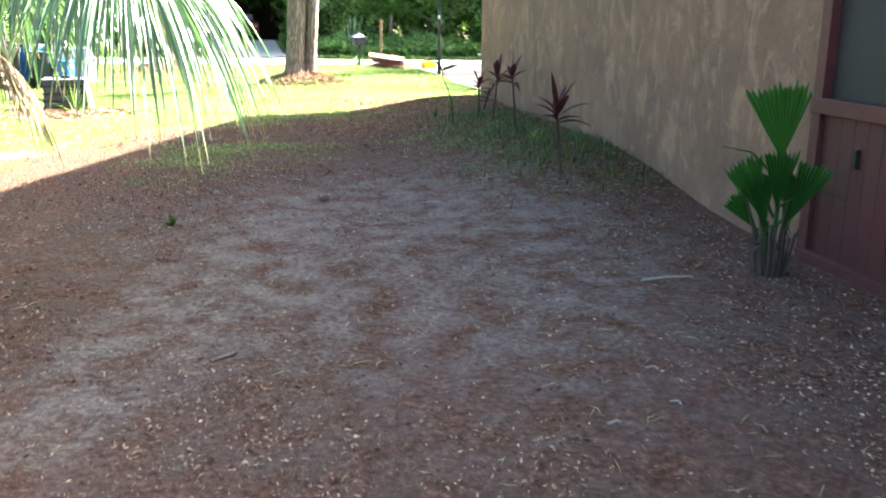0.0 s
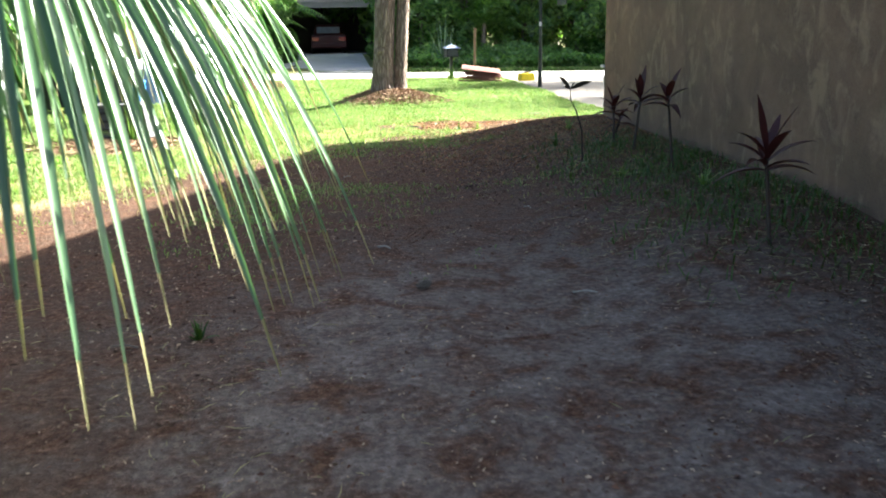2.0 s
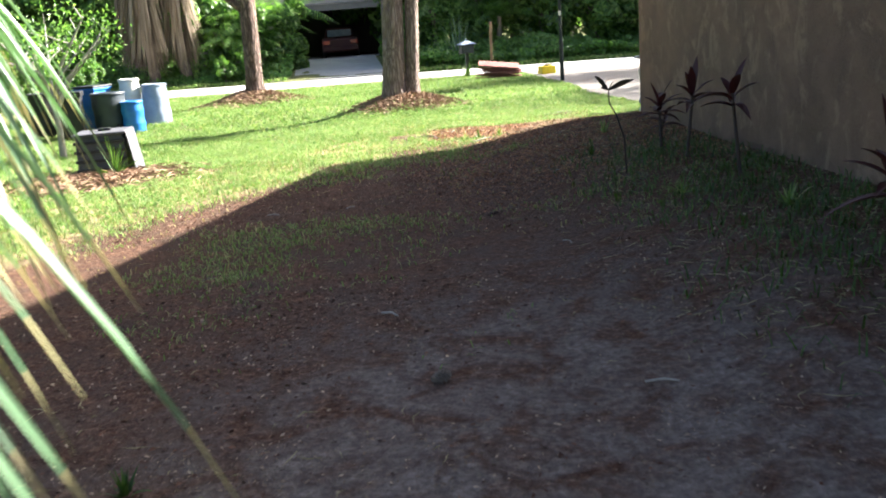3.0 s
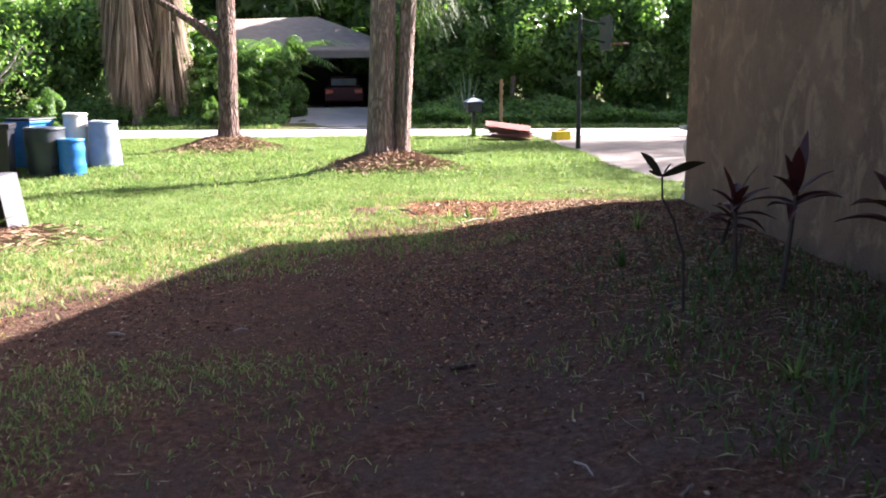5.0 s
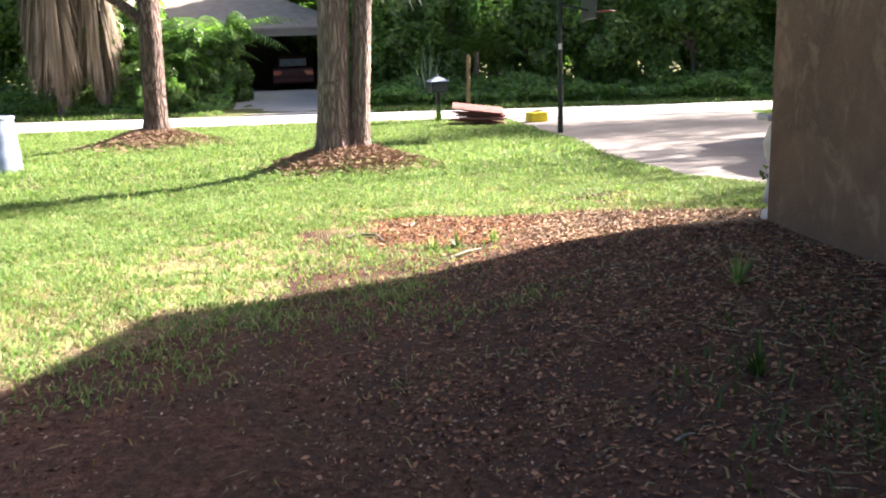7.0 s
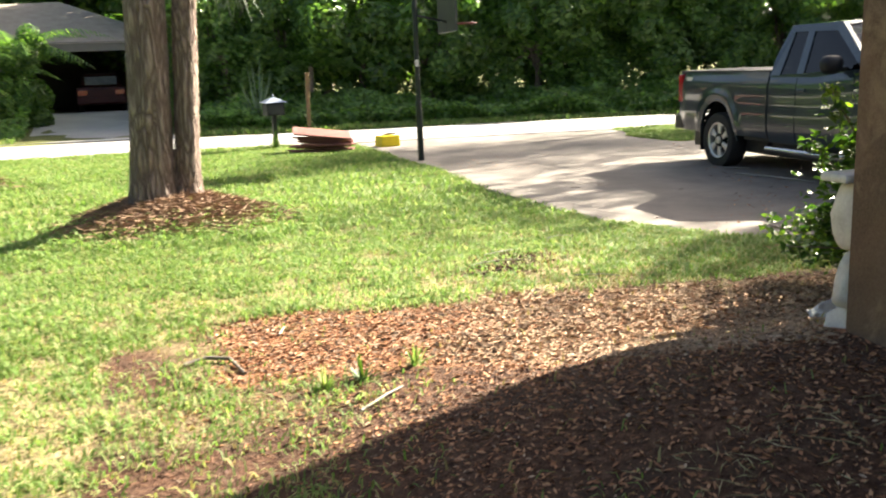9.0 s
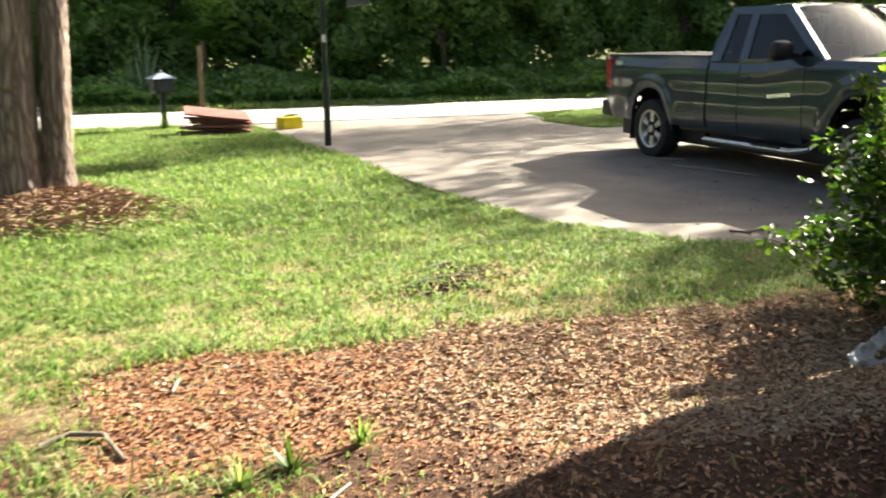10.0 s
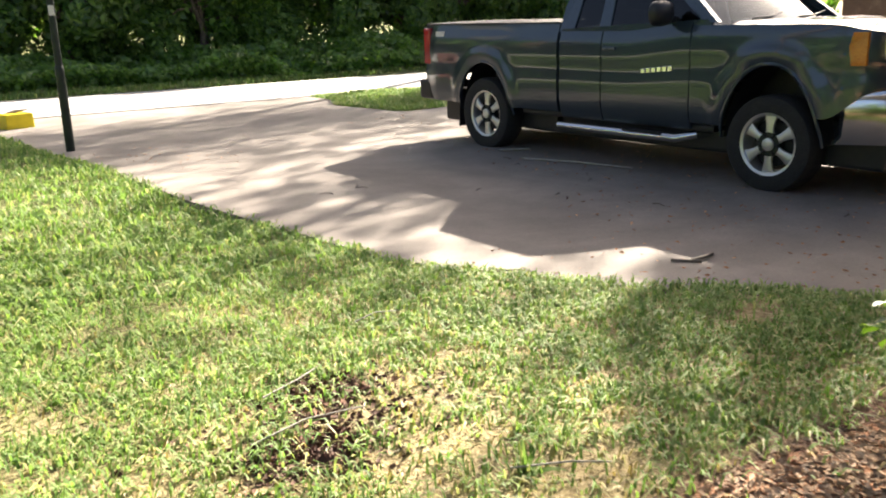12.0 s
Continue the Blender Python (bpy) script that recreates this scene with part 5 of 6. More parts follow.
def palmetto(x, y):
    t = thing("palmetto", x, y, height(x, y) - 0.02, 0, "young green palmetto with pleated fan leaves and brown base", "palmetto")
    toward = Vector((-0.52, -0.85, 0.12))
    for i, (ax, nm, L, sp, hub) in enumerate((
            ((-0.10, 0.06, 1), toward, 0.50, 25, (0.0, 0, 0.76)),
            ((-0.35, 0.20, 0.9), toward + Vector((0.2, 0.1, 0.2)), 0.40, 20, (-0.07, 0.05, 0.40)),
            ((0.28, -0.16, 0.95), toward + Vector((0.1, -0.2, 0.1)), 0.42, 17, (0.07, -0.05, 0.38)),
            ((-0.02, 0.0, 1), toward + Vector((0, 0, 0.3)), 0.42, 16, (-0.02, -0.04, 0.44)),
            ((-0.18, 0.1, 1), toward + Vector((0.3, 0, 0.2)), 0.40, 16, (-0.05, 0.02, 0.30)),
            ((0.15, -0.1, 1), toward + Vector((-0.2, 0, 0.2)), 0.44, 13, (0.05, 0.0, 0.28)),
            ((-0.5, 0.3, 0.7), toward + Vector((0.1, 0.2, 0.3)), 0.30, 18, (-0.08, 0.06, 0.30)))):
        pleated_fan(hub, ax, nm, L, 13 if i == 0 else 9, sp, 60 + i, t)
        smooth(part("stalk", tube(bmesh.new(), [(0, 0, 0.02), (hub[0] * 0.6, hub[1] * 0.6, hub[2] * 0.6), hub], [0.014, 0.010, 0.008], 7), PALMETTO, t), 60)
    for a, z0, L, dz in ((2.6, 0.80, 0.36, 0.03), (2.8, 0.70, 0.26, -0.05), (-0.5, 0.62, 0.40, -0.10), (3.4, 0.55, 0.24, 0.10), (-0.2, 0.5, 0.25, 0.08), (2.2, 0.45, 0.30, 0.12)):
        d = Vector((math.cos(a), math.sin(a), 0))
        smooth(part("spear", tube(bmesh.new(), [d * 0.02 + Vector((0, 0, z0 - 0.15)), d * L * 0.5 + Vector((0, 0, z0)), d * L + Vector((0, 0, z0 + dz))], [0.010, 0.008, 0.002], 6), PALMETTO, t), 60)
    rng = np.random.default_rng(8)
    for i in range(30):
        a, L = i * 2.4, 0.28 + 0.26 * rng.random()
        r = 0.05 + 0.05 * rng.random()
        part("dead_stalk", tube(bmesh.new(), [(r * math.cos(a), r * math.sin(a), 0), (1.5 * r * math.cos(a), 1.5 * r * math.sin(a), L * 0.7), (2.4 * r * math.cos(a), 2.4 * r * math.sin(a), L * (0.55 if i % 3 else 1.2))], [0.013, 0.009, 0.003], 6), STEM, t)
    return t


palmetto(3.02, 4.90)

# ---- the shrub, the bag ----
def shrub():
    rng = np.random.default_rng(51)
    t = thing("shrub", 5.12, 16.42, height(5.12, 16.42) - 0.02, 0, "leafy green hibiscus-like shrub with sunlit bright tips", "shrub")
    bm = bmesh.new()
    ends = []
    for i in range(40):
        a, lift = i * 2.4, 0.12 + 1.05 * rng.random()
        L = 0.70 + 0.85 * rng.random()
        e = Vector((math.cos(a) * L * math.cos(lift) * 0.86, math.sin(a) * L * math.cos(lift) * 0.66, 0.18 + L * math.sin(lift) * 1.04))
        mid = e * 0.5 + Vector((rng.normal() * 0.06, rng.normal() * 0.06, 0.12))
        tube(bm, [(0.05 * math.cos(a), 0.05 * math.sin(a), 0), mid * 0.55, mid, e], [0.018, 0.014, 0.009, 0.004], 6)
        ends.append((mid, e))
    smooth(part("branch", bm, BRANCH, t), 60)
    n = 7200
    pick = rng.integers(0, len(ends), n)
    s = 0.02 + 1.0 * rng.random(n) ** 0.9
    base = np.array([tuple(ends[k][0].lerp(ends[k][1], q)) for k, q in zip(pick, s)])
    p = base + np.clip(rng.normal(size=(n, 3)), -1.6, 1.6) * (0.085 - 0.04 * s[:, None])
    low = np.clip(rng.normal(size=(1500, 3)), -1.5, 1.5) * np.array([[0.40, 0.30, 0.20]]) + np.array([[0, 0, 0.45]])
    p[:1500] = low
    p[:, 2] = np.maximum(p[:, 2], 0.10)
    nrm = rng.normal(size=(n, 3)) * 0.55 + np.array([[0.2, 0, 1.0]])
    ob = new("foliage", leaf_mesh("foliage", p, nrm, 0.045 + 0.05 * rng.random(n) ** 1.5, rng, BRIGHT, 1.55))
    ob.parent = t
    return t


shrub()


def plastic_bag():
    m, tr, b = nodes_of("thin clear plastic film")
    b.inputs["Base Color"].default_value = (0.88, 0.90, 0.91, 1)
    b.inputs["Roughness"].default_value = 0.22
    b.inputs["Transmission Weight"].default_value = 0.25
    b.inputs["IOR"].default_value = 1.15
    v = place(tr)
    bump(tr, b, noise_node(tr, 28, 5, 0.7, v, 1.2), 0.8, 0.02)
    t = thing("plastic_bag", 4.13, 15.86, height(4.13, 15.86), 20, "crumpled translucent plastic bag lying open on the mulch", "plastic bag")
    bm = bmesh.new()
    rows, seg = 12, 44
    rings = []
    for j in range(rows + 1):
        s = j / rows
        ring = []
        for i in range(seg):
            a = 2 * math.pi * i / seg
            k = 0.18 + 0.04 * math.sin(3 * a + 1) + 0.035 * noise.noise(Vector((math.cos(a) * 2.2, math.sin(a) * 2.2, s * 3)))
            r = k * (1.0 - 0.5 * s ** 3)
            z = 0.19 * math.sin(s * math.pi * 0.75) * (0.65 + 0.45 * math.cos(a + 0.6)) + 0.04 * noise.noise(Vector((math.cos(a) * 5, math.sin(a) * 5, s * 6 + 9)))
            ring.append(bm.verts.new((1.35 * r * math.cos(a), 0.85 * r * math.sin(a), max(0.004, z))))
        rings.append(ring)
    for a, c in zip(rings, rings[1:]):
        for i in range(seg):
            bm.faces.new((a[i], a[(i + 1) % seg], c[(i + 1) % seg], c[i]))
    smooth(part("film", bm, m, t), 70)
    return t


plastic_bag()

# ---- by the road: letter box, post, boards, kerb box, hoop ----
mz = height(3.03, 31.6)
mailbox = thing("mailbox", 2.91, 32.25, mz, 8, "dark green metal mailbox with a pale peaked roof on a post", "mailbox")
part("post", boxed(-0.05, -0.05, -0.1, 0.05, 0.05, 0.82, 0.008), DARK_METAL, mailbox)
part("box", boxed(-0.20, -0.22, 0.74, 0.20, 0.22, 1.02, 0.015), DARK_METAL, mailbox)
part("door", boxed(-0.17, -0.235, 0.77, 0.17, -0.218, 0.99, 0.006), BARREL_GREEN, mailbox)
bm = bmesh.new()
lo = [bm.verts.new(p) for p in ((-0.26, -0.28, 1.02), (0.26, -0.28, 1.02), (0.26, 0.28, 1.02), (-0.26, 0.28, 1.02))]
hi = [bm.verts.new(p) for p in ((-0.05, -0.05, 1.13), (0.05, -0.05, 1.13), (0.05, 0.05, 1.13), (-0.05, 0.05, 1.13))]
bm.faces.new(lo[::-1])
bm.faces.new(hi)
for i in range(4):
    bm.faces.new((lo[i], lo[(i + 1) % 4], hi[(i + 1) % 4], hi[i]))
part("roof", bm, BARREL_GREY, mailbox, "pale grey-green peaked roof")
part("finial", turned([(0.02, 1.12), (0.018, 1.17), (0.003, 1.22)], 10), BARREL_GREY, mailbox)

post = thing("wooden_post", 3.68, 32.3, height(3.68, 32.3), 0, "weathered square timber post leaning slightly by the road", "post")
bm = boxed(-0.04, -0.04, -0.2, 0.04, 0.04, 1.66, 0.010)
for v in bm.verts:
    v.co.x += 0.02 * v.co.z + 0.012 * noise.noise(v.co * 3)
part("timber", bm, POST_WOOD, post)

pile = thing("board_pile", 3.72, 30.5, height(3.72, 30.5) - 0.01, -6, "loose pile of faded maroon painted boards and panels", "boards")
rng = np.random.default_rng(4)
for i in range(9):
    z = 0.02 + i * 0.033
    L, w = 1.0 + 0.25 * rng.random(), 0.30 + 0.3 * rng.random()
    bm = boxed(-L / 2, -w / 2, 0, L / 2, w / 2, 0.022, 0.004)
    bmesh.ops.rotate(bm, verts=bm.verts, matrix=(Matrix.Rotation(rng.normal() * 0.15, 3, "Z") @ Matrix.Rotation(0.045 + rng.normal() * 0.012, 3, "Y")))
    bmesh.ops.translate(bm, verts=bm.verts, vec=(rng.normal() * 0.08, rng.normal() * 0.07, z + 0.03))
    part("board", bm, BOARD_RED, pile)
bm = boxed(-0.60, -0.36, 0, 0.60, 0.36, 0.03, 0.005)
bmesh.ops.rotate(bm, verts=bm.verts, matrix=Matrix.Rotation(0.13, 3, "Y") @ Matrix.Rotation(0.15, 3, "X"))
bmesh.ops.translate(bm, verts=bm.verts, vec=(-0.05, 0, 0.40))
part("panel", bm, BOARD_RED, pile, "wide tilted maroon panel on top")

ybox = thing("yellow_tub", 5.21, 31.1, height(5.21, 31.1) - 0.02, 12, "small bright yellow plastic tub with debris on top", "tub")
bm = bmesh.new()
box(bm, -0.22, -0.18, 0, 0.22, 0.18, 0.26, 0.03)
for v in bm.verts:
    k = 1.0 + 0.12 * (0.3 - v.co.z)
    v.co.x *= k
    v.co.y *= k
part("body", bm, YELLOW, ybox)
part("debris", tube(bmesh.new(), [(-0.12, 0, 0.265), (0.0, 0.03, 0.285), (0.2, -0.02, 0.30)], [0.02, 0.03, 0.012], 7), BRANCH, ybox, "bit of dark bark on the lid")

hoop = thing("basketball_hoop", 4.93, 27.41, height(4.93, 27.41) - 0.03, 0, "dark green steel basketball pole with a faded orange rim", "basketball hoop")
part("pole", turned([(0.045, 0), (0.045, 3.05), (0.03, 3.08)], 16), DARK_METAL, hoop)
part("sleeve", turned([(0.056, 0), (0.056, 1.05), (0.047, 1.08)], 16), DARK_METAL, hoop)
part("tag", boxed(-0.048, -0.05, 1.68, 0.02, -0.044, 1.80, 0.001), WHITE_PLASTIC, hoop, "small white height tag")
for z in (2.55, 2.95):
    smooth(part("arm", tube(bmesh.new(), [(0.03, 0, z), (0.58, 0.03, z - 0.12)], [0.022, 0.022], 8), DARK_METAL, hoop))
part("backboard", boxed(0.58, -0.50, 2.25, 0.62, 0.56, 3.02, 0.01), plain("dull dark backboard", (0.03, 0.035, 0.035), (0.07, 0.075, 0.075), 6, 0.4), hoop)
bm = bmesh.new()
ring = [(0.90 + 0.225 * math.cos(2 * math.pi * k / 24), 0.03 + 0.225 * math.sin(2 * math.pi * k / 24), 2.40) for k in range(25)]
tube(bm, ring, [0.012] * 25, 8)
smooth(part("rim", bm, ORANGE_RIM, hoop, "faded orange steel rim"), 80)

# ---- drums and bins ----
def drum(x, y, r, h, material, label, taper=0.06, rings=True, seg=32):
    t = thing("drum", x, y, height(x, y) - 0.02, 0, label, "barrel", "drums on the lawn")
    prof = [(r * 0.96, 0), (r, 0.02)]
    for k in range(1, 12):
        s = k / 12
        bulge = 0.012 if rings and k in (3, 4, 8, 9) else 0.0
        prof.append((r * (1 - taper * s) + bulge, h * s))
    prof += [(r * (1 - taper), h * 0.97), (r * (1 - taper) - 0.012, h)]
    smooth(part("body", turned(prof, seg), material, t), 35)
    smooth(part("rim", turned([(r * (1 - taper) + 0.012, h - 0.05), (r * (1 - taper) + 0.02, h - 0.025), (r * (1 - taper) + 0.012, h), (r * (1 - taper) - 0.03, h + 0.008), (r * (1 - taper) - 0.04, h - 0.01)], seg), material, t), 35)
    return t


def bin_body(x, y, rz, material, label, lid):
    t = thing("wheelie_bin", x, y, height(x, y) - 0.01, rz, label, "bin", "drums on the lawn")
    bm = bmesh.new()
    box(bm, -0.26, -0.30, 0.06, 0.26, 0.30, 0.90, 0.03)
    for v in bm.verts:
        k = 0.82 + 0.2 * v.co.z
        v.co.x *= k
        v.co.y *= k
    part("body", bm, material, t)
    part("rim", boxed(-0.285, -0.325, 0.86, 0.285, 0.325, 0.91, 0.012), material, t)
    bm = boxed(-0.29, -0.33, 0.91, 0.29, 0.34, 0.955, 0.018)
    for v in bm.verts:
        v.co.z += 0.05 * (1 - (v.co.x / 0.29) ** 2)
    part("lid", bm, lid, t)
    part("handle", tube(bmesh.new(), [(-0.2, 0.33, 0.84), (-0.2, 0.38, 0.86), (0.2, 0.38, 0.86), (0.2, 0.33, 0.84)], [0.014] * 4, 8), lid, t)
    for s in (-1, 1):
        wl = part("wheel", turned([(0.09, -0.02), (0.10, 0.0), (0.09, 0.02)], 20), BLACK_PLASTIC, t)
        wl.matrix_local = pose(s * 0.22, 0.22, 0.10, 0, 90, 0)
    return t


drum(-4.82, 24.05, 0.30, 0.88, BARREL_GREY, "faded grey-blue plastic drum standing on the grass", 0.16)
drum(-5.05, 22.95, 0.22, 0.66, BARREL_BLUE, "small bright blue plastic drum", 0.02)
drum(-5.55, 23.1, 0.31, 0.86, BARREL_GREEN, "weathered dark green rain barrel with spigot", -0.10)
spig = thing("spigot", -5.30, 22.82, height(-5.3, 22.8) + 0.16, -30, "small black spigot on the rain barrel", "spigot")
part("valve", tube(bmesh.new(), [(0, 0.12, 0.02), (0, -0.06, 0.02), (0, -0.08, -0.04)], [0.03, 0.03, 0.02], 8), BLACK_PLASTIC, spig)
drum(-5.35, 24.1, 0.23, 1.02, WHITE_PLASTIC, "off-white plastic drum behind the blue one", 0.10)
bin_body(-6.25, 22.75, 12, BLACK_PLASTIC, "black wheelie bin with closed lid", BLACK_PLASTIC)
bin_body(-6.05, 23.75, -20, BARREL_BLUE, "blue recycling bin with dark lid", BLACK_PLASTIC)
drum(-6.95, 23.3, 0.30, 0.92, BLACK_PLASTIC, "tall black plastic drum", -0.04)

comp = thing("compost_bin", -3.55, 15.95, height(-3.55, 15.95) - 0.03, 6, "dark ribbed plastic compost bin with a faded tarp flap", "compost bin")
bm = boxed(-0.40, -0.36, 0.0, 0.36, 0.36, 0.66, 0.03)
for v in bm.verts:
    v.co.x *= 1.06 - 0.12 * v.co.z
    v.co.y *= 1.06 - 0.12 * v.co.z
part("body", bm, plain("dusty black plastic", (0.025, 0.026, 0.03), (0.08, 0.08, 0.09), 5, 0.6), comp)
for z in (0.12, 0.26, 0.40, 0.54):
    part("rib", boxed(-0.43, -0.395, z, 0.385, -0.37, z + 0.05, 0.012), BLACK_PLASTIC, comp)
part("lid", boxed(-0.44, -0.40, 0.655, 0.40, 0.40, 0.70, 0.02), GREY_CLOTH, comp, "grey dusty lid")
part("lid_knob", boxed(-0.08, -0.06, 0.70, 0.12, 0.06, 0.745, 0.02), BLACK_PLASTIC, comp)
bm = bmesh.new()
g = [[bm.verts.new((0.41 + 0.10 * s + 0.02 * math.sin(9 * k), -0.40 + 0.78 * k, 0.70 - 0.68 * s)) for s in [j / 10 for j in range(11)]] for k in [i / 14 for i in range(15)]]
for a, b in zip(g, g[1:]):
    for i in range(10):
        bm.faces.new((a[i], b[i], b[i + 1], a[i + 1]))
smooth(part("flap", bm, GREY_CLOTH, comp, "faded grey tarp hanging over the side"), 80)
comp.scale = (0.80, 0.80, 0.85)


def strap_plant(x, y, n, L, seed, material, label, category="plant", group="", wide=0.011, steep=0.6):
    rng = np.random.default_rng(seed)
    t = thing("strap_plant", x, y, height(x, y) - 0.02, 0, label, category, group)
    bm = bmesh.new()
    for i in range(n):
        a, lift = rng.random() * 6.28, steep + (1.5 - steep) * rng.random()
        l = L * (0.6 + 0.6 * rng.random())
        prev = None
        for k in range(6):
            s = k / 5
            r, z = l * s * math.cos(lift), l * (s * math.sin(lift) - 0.5 * s * s * math.cos(lift))
            c = Vector((math.cos(a) * r, math.sin(a) * r, max(0.005, z)))
            w = wide * (1 - s) + 0.001
            sd = Vector((-math.sin(a), math.cos(a), 0.3))
            cur = [bm.verts.new(c - sd * w), bm.verts.new(c + sd * w)]
            if prev:
                bm.faces.new((prev[0], prev[1], cur[1], cur[0]))
            prev = cur
    part("tuft", bm, material, t)
    return t


strap_plant(-3.32, 15.42, 34, 0.62, 71, BRIGHT, "arching strap-leaved plant beside the compost bin")
strap_plant(3.3, 39.6, 34, 1.9, 74, AGAVE, "clump of tall grey-green strap leaves in the undergrowth", "strap plant", "", 0.06, 0.9)
strap_plant(2.85, 31.95, 60, 0.5, 72, BRIGHT, "tuft of tall grass round the mailbox post", "grass tuft")
strap_plant(3.8, 32.2, 30, 0.5, 73, BRIGHT, "tuft of tall grass at the timber post", "grass tuft")
for k, (x, y, L) in enumerate(((-0.9, 6.9, 0.16), (2.3, 10.2, 0.2), (2.7, 9.3, 0.22), (2.2, 12.6, 0.2), (2.6, 13.7, 0.2), (1.25, 16.15, 0.14), (1.45, 16.2, 0.16), (1.75, 16.28, 0.16), (3.35, 17.6, 0.14))):
    strap_plant(x, y, 26, L, 80 + k, GRASS if k % 3 else WEED, "small tuft of grass in the leaf litter", "grass tuft", "tufts in the yard")

# pale bare sapling behind the bins
sap = thing("sapling", -5.35, 19.4, height(-5.35, 19.4) - 0.02, 0, "pale forked sapling with thin bare branches and few leaves", "sapling")
bm = bmesh.new()
rng = np.random.default_rng(6)
tube(bm, [(0, 0, 0), (0.02, 0, 0.5), (0.0, 0.02, 0.95)], [0.06, 0.052, 0.048], 10)
tips = []
for i in range(9):
    a, L = i * 2.4, 1.0 + 0.8 * rng.random()
    z0 = 0.75 + 0.25 * rng.random()
    e = Vector((math.cos(a) * L * 0.65, math.sin(a) * L * 0.65, z0 + L * 0.8))
    m1 = Vector((math.cos(a) * L * 0.2, math.sin(a) * L * 0.2, z0 + L * 0.35))
    tube(bm, [(0, 0, z0), m1, e], [0.035, 0.026, 0.012], 7)
    for j in range(4):
        q = m1.lerp(e, 0.2 + 0.25 * j)
        d = Vector((rng.normal(), rng.normal(), 0.7)) * 0.32
        tube(bm, [q, q + d * 0.5 + Vector((0, 0, 0.03)), q + d], [0.012, 0.009, 0.004], 5)
        tips.append(q + d)
smooth(part("trunk", bm, PALE_TWIG, sap), 70)
n = 1700
p = np.array([tuple(tips[k]) for k in rng.integers(0, len(tips), n)]) + rng.normal(size=(n, 3)) * 0.2
ob = new("foliage", leaf_mesh("foliage", p, rng.normal(size=(n, 3)) + np.array([[0, 0, 0.8]]), 0.08, rng, VINE, 2.2))
ob.parent = sap

# old palm skirts in front of the far house
for x, y, h, s in ((-8.9, 40.9, 5.2, 1), (-7.7, 41.3, 5.0, 2), (-9.6, 42.0, 5.4, 3)):
    t = thing("thatched_palm", x, y, height(x, y), 0, "old palm with a long skirt of dead grey-brown fronds", "palm", "thatched palms")
    smooth(part("trunk", trunk_mesh(h, 0.22, 0.18, (0, 0), s, 0.03, 20, 30), BARK, t), 180)
    rng = np.random.default_rng(90 + s)
    n = 1500
    a = (np.floor(rng.random(n) * 7) + 0.7 * rng.random(n)) * 6.283 / 7
    z = 1.5 + (h - 1.2) * rng.random(n)
    r = 0.28 + 0.62 * rng.random(n) ** 1.6
    top = np.stack([np.cos(a) * r * 0.7, np.sin(a) * r * 0.7, z + 0.5], axis=1)
    bot = np.stack([np.cos(a) * r * 1.1, np.sin(a) * r * 1.1, z - 0.9 - 0.4 * rng.random(n)], axis=1)
    bot[:, 2] = np.maximum(bot[:, 2], 0.1)
    w = np.stack([-np.sin(a), np.cos(a), 0 * a], axis=1) * (0.03 + 0.03 * rng.random((n, 1)))
    V = np.stack([top - w, top + w, bot], axis=1).reshape(-1, 3)
    ob = new("skirt", mesh_of("skirt", V, np.arange(3 * n).reshape(-1, 3), DEAD_FROND))
    ob.parent = t

# the red car in the far carport
car = thing("car", -1.75, 50.2, height(-2.2, 47.2) + 0.01, 3, "dark red saloon car parked deep in the far carport", "car")
RED_CAR = plain("dark red car paint", (0.05, 0.006, 0.007), (0.07, 0.008, 0.009), 3, 0.55, relief=0.0)
bm = boxed(-0.88, -2.2, 0.25, 0.88, 2.2, 0.92, 0.12)
part("body", bm, RED_CAR, car)
bm = boxed(-0.76, -1.0, 0.90, 0.76, 1.7, 1.42, 0.10)
for v in bm.verts:
    if v.co.z > 1.2:
        v.co.x *= 0.84
        v.co.y = 0.35 + (v.co.y - 0.35) * 0.66
part("cabin", bm, RED_CAR, car)
# opaque drum grey paints the bright reflection on this window
part("rear_window", boxed(-0.58, -1.0, 0.98, 0.58, -0.80, 1.30, 0.01), BARREL_GREY, car, "rear window coloured pale as a reflection")
for s in (-1, 1):
    part("tail_light", boxed(s * 0.66 - 0.17, -2.22, 0.62, s * 0.66 + 0.17, -2.16, 0.80, 0.01), RED_LENS, car)
    for y in (-1.35, 1.35):
        wl = part("wheel", turned([(0.2, -0.1), (0.31, -0.1), (0.32, 0), (0.31, 0.1), (0.2, 0.1)], 24), RUBBER, car)
        wl.matrix_local = pose(s * 0.80, y, 0.31, 0, 90, 0)
part("bumper", boxed(-0.86, -2.27, 0.32, 0.86, -2.14, 0.52, 0.03), RED_CAR, car)

# ---- grass, chips, needles, fallen bits ----
def ground_z(p):
    return height(p[:, 0], p[:, 1])


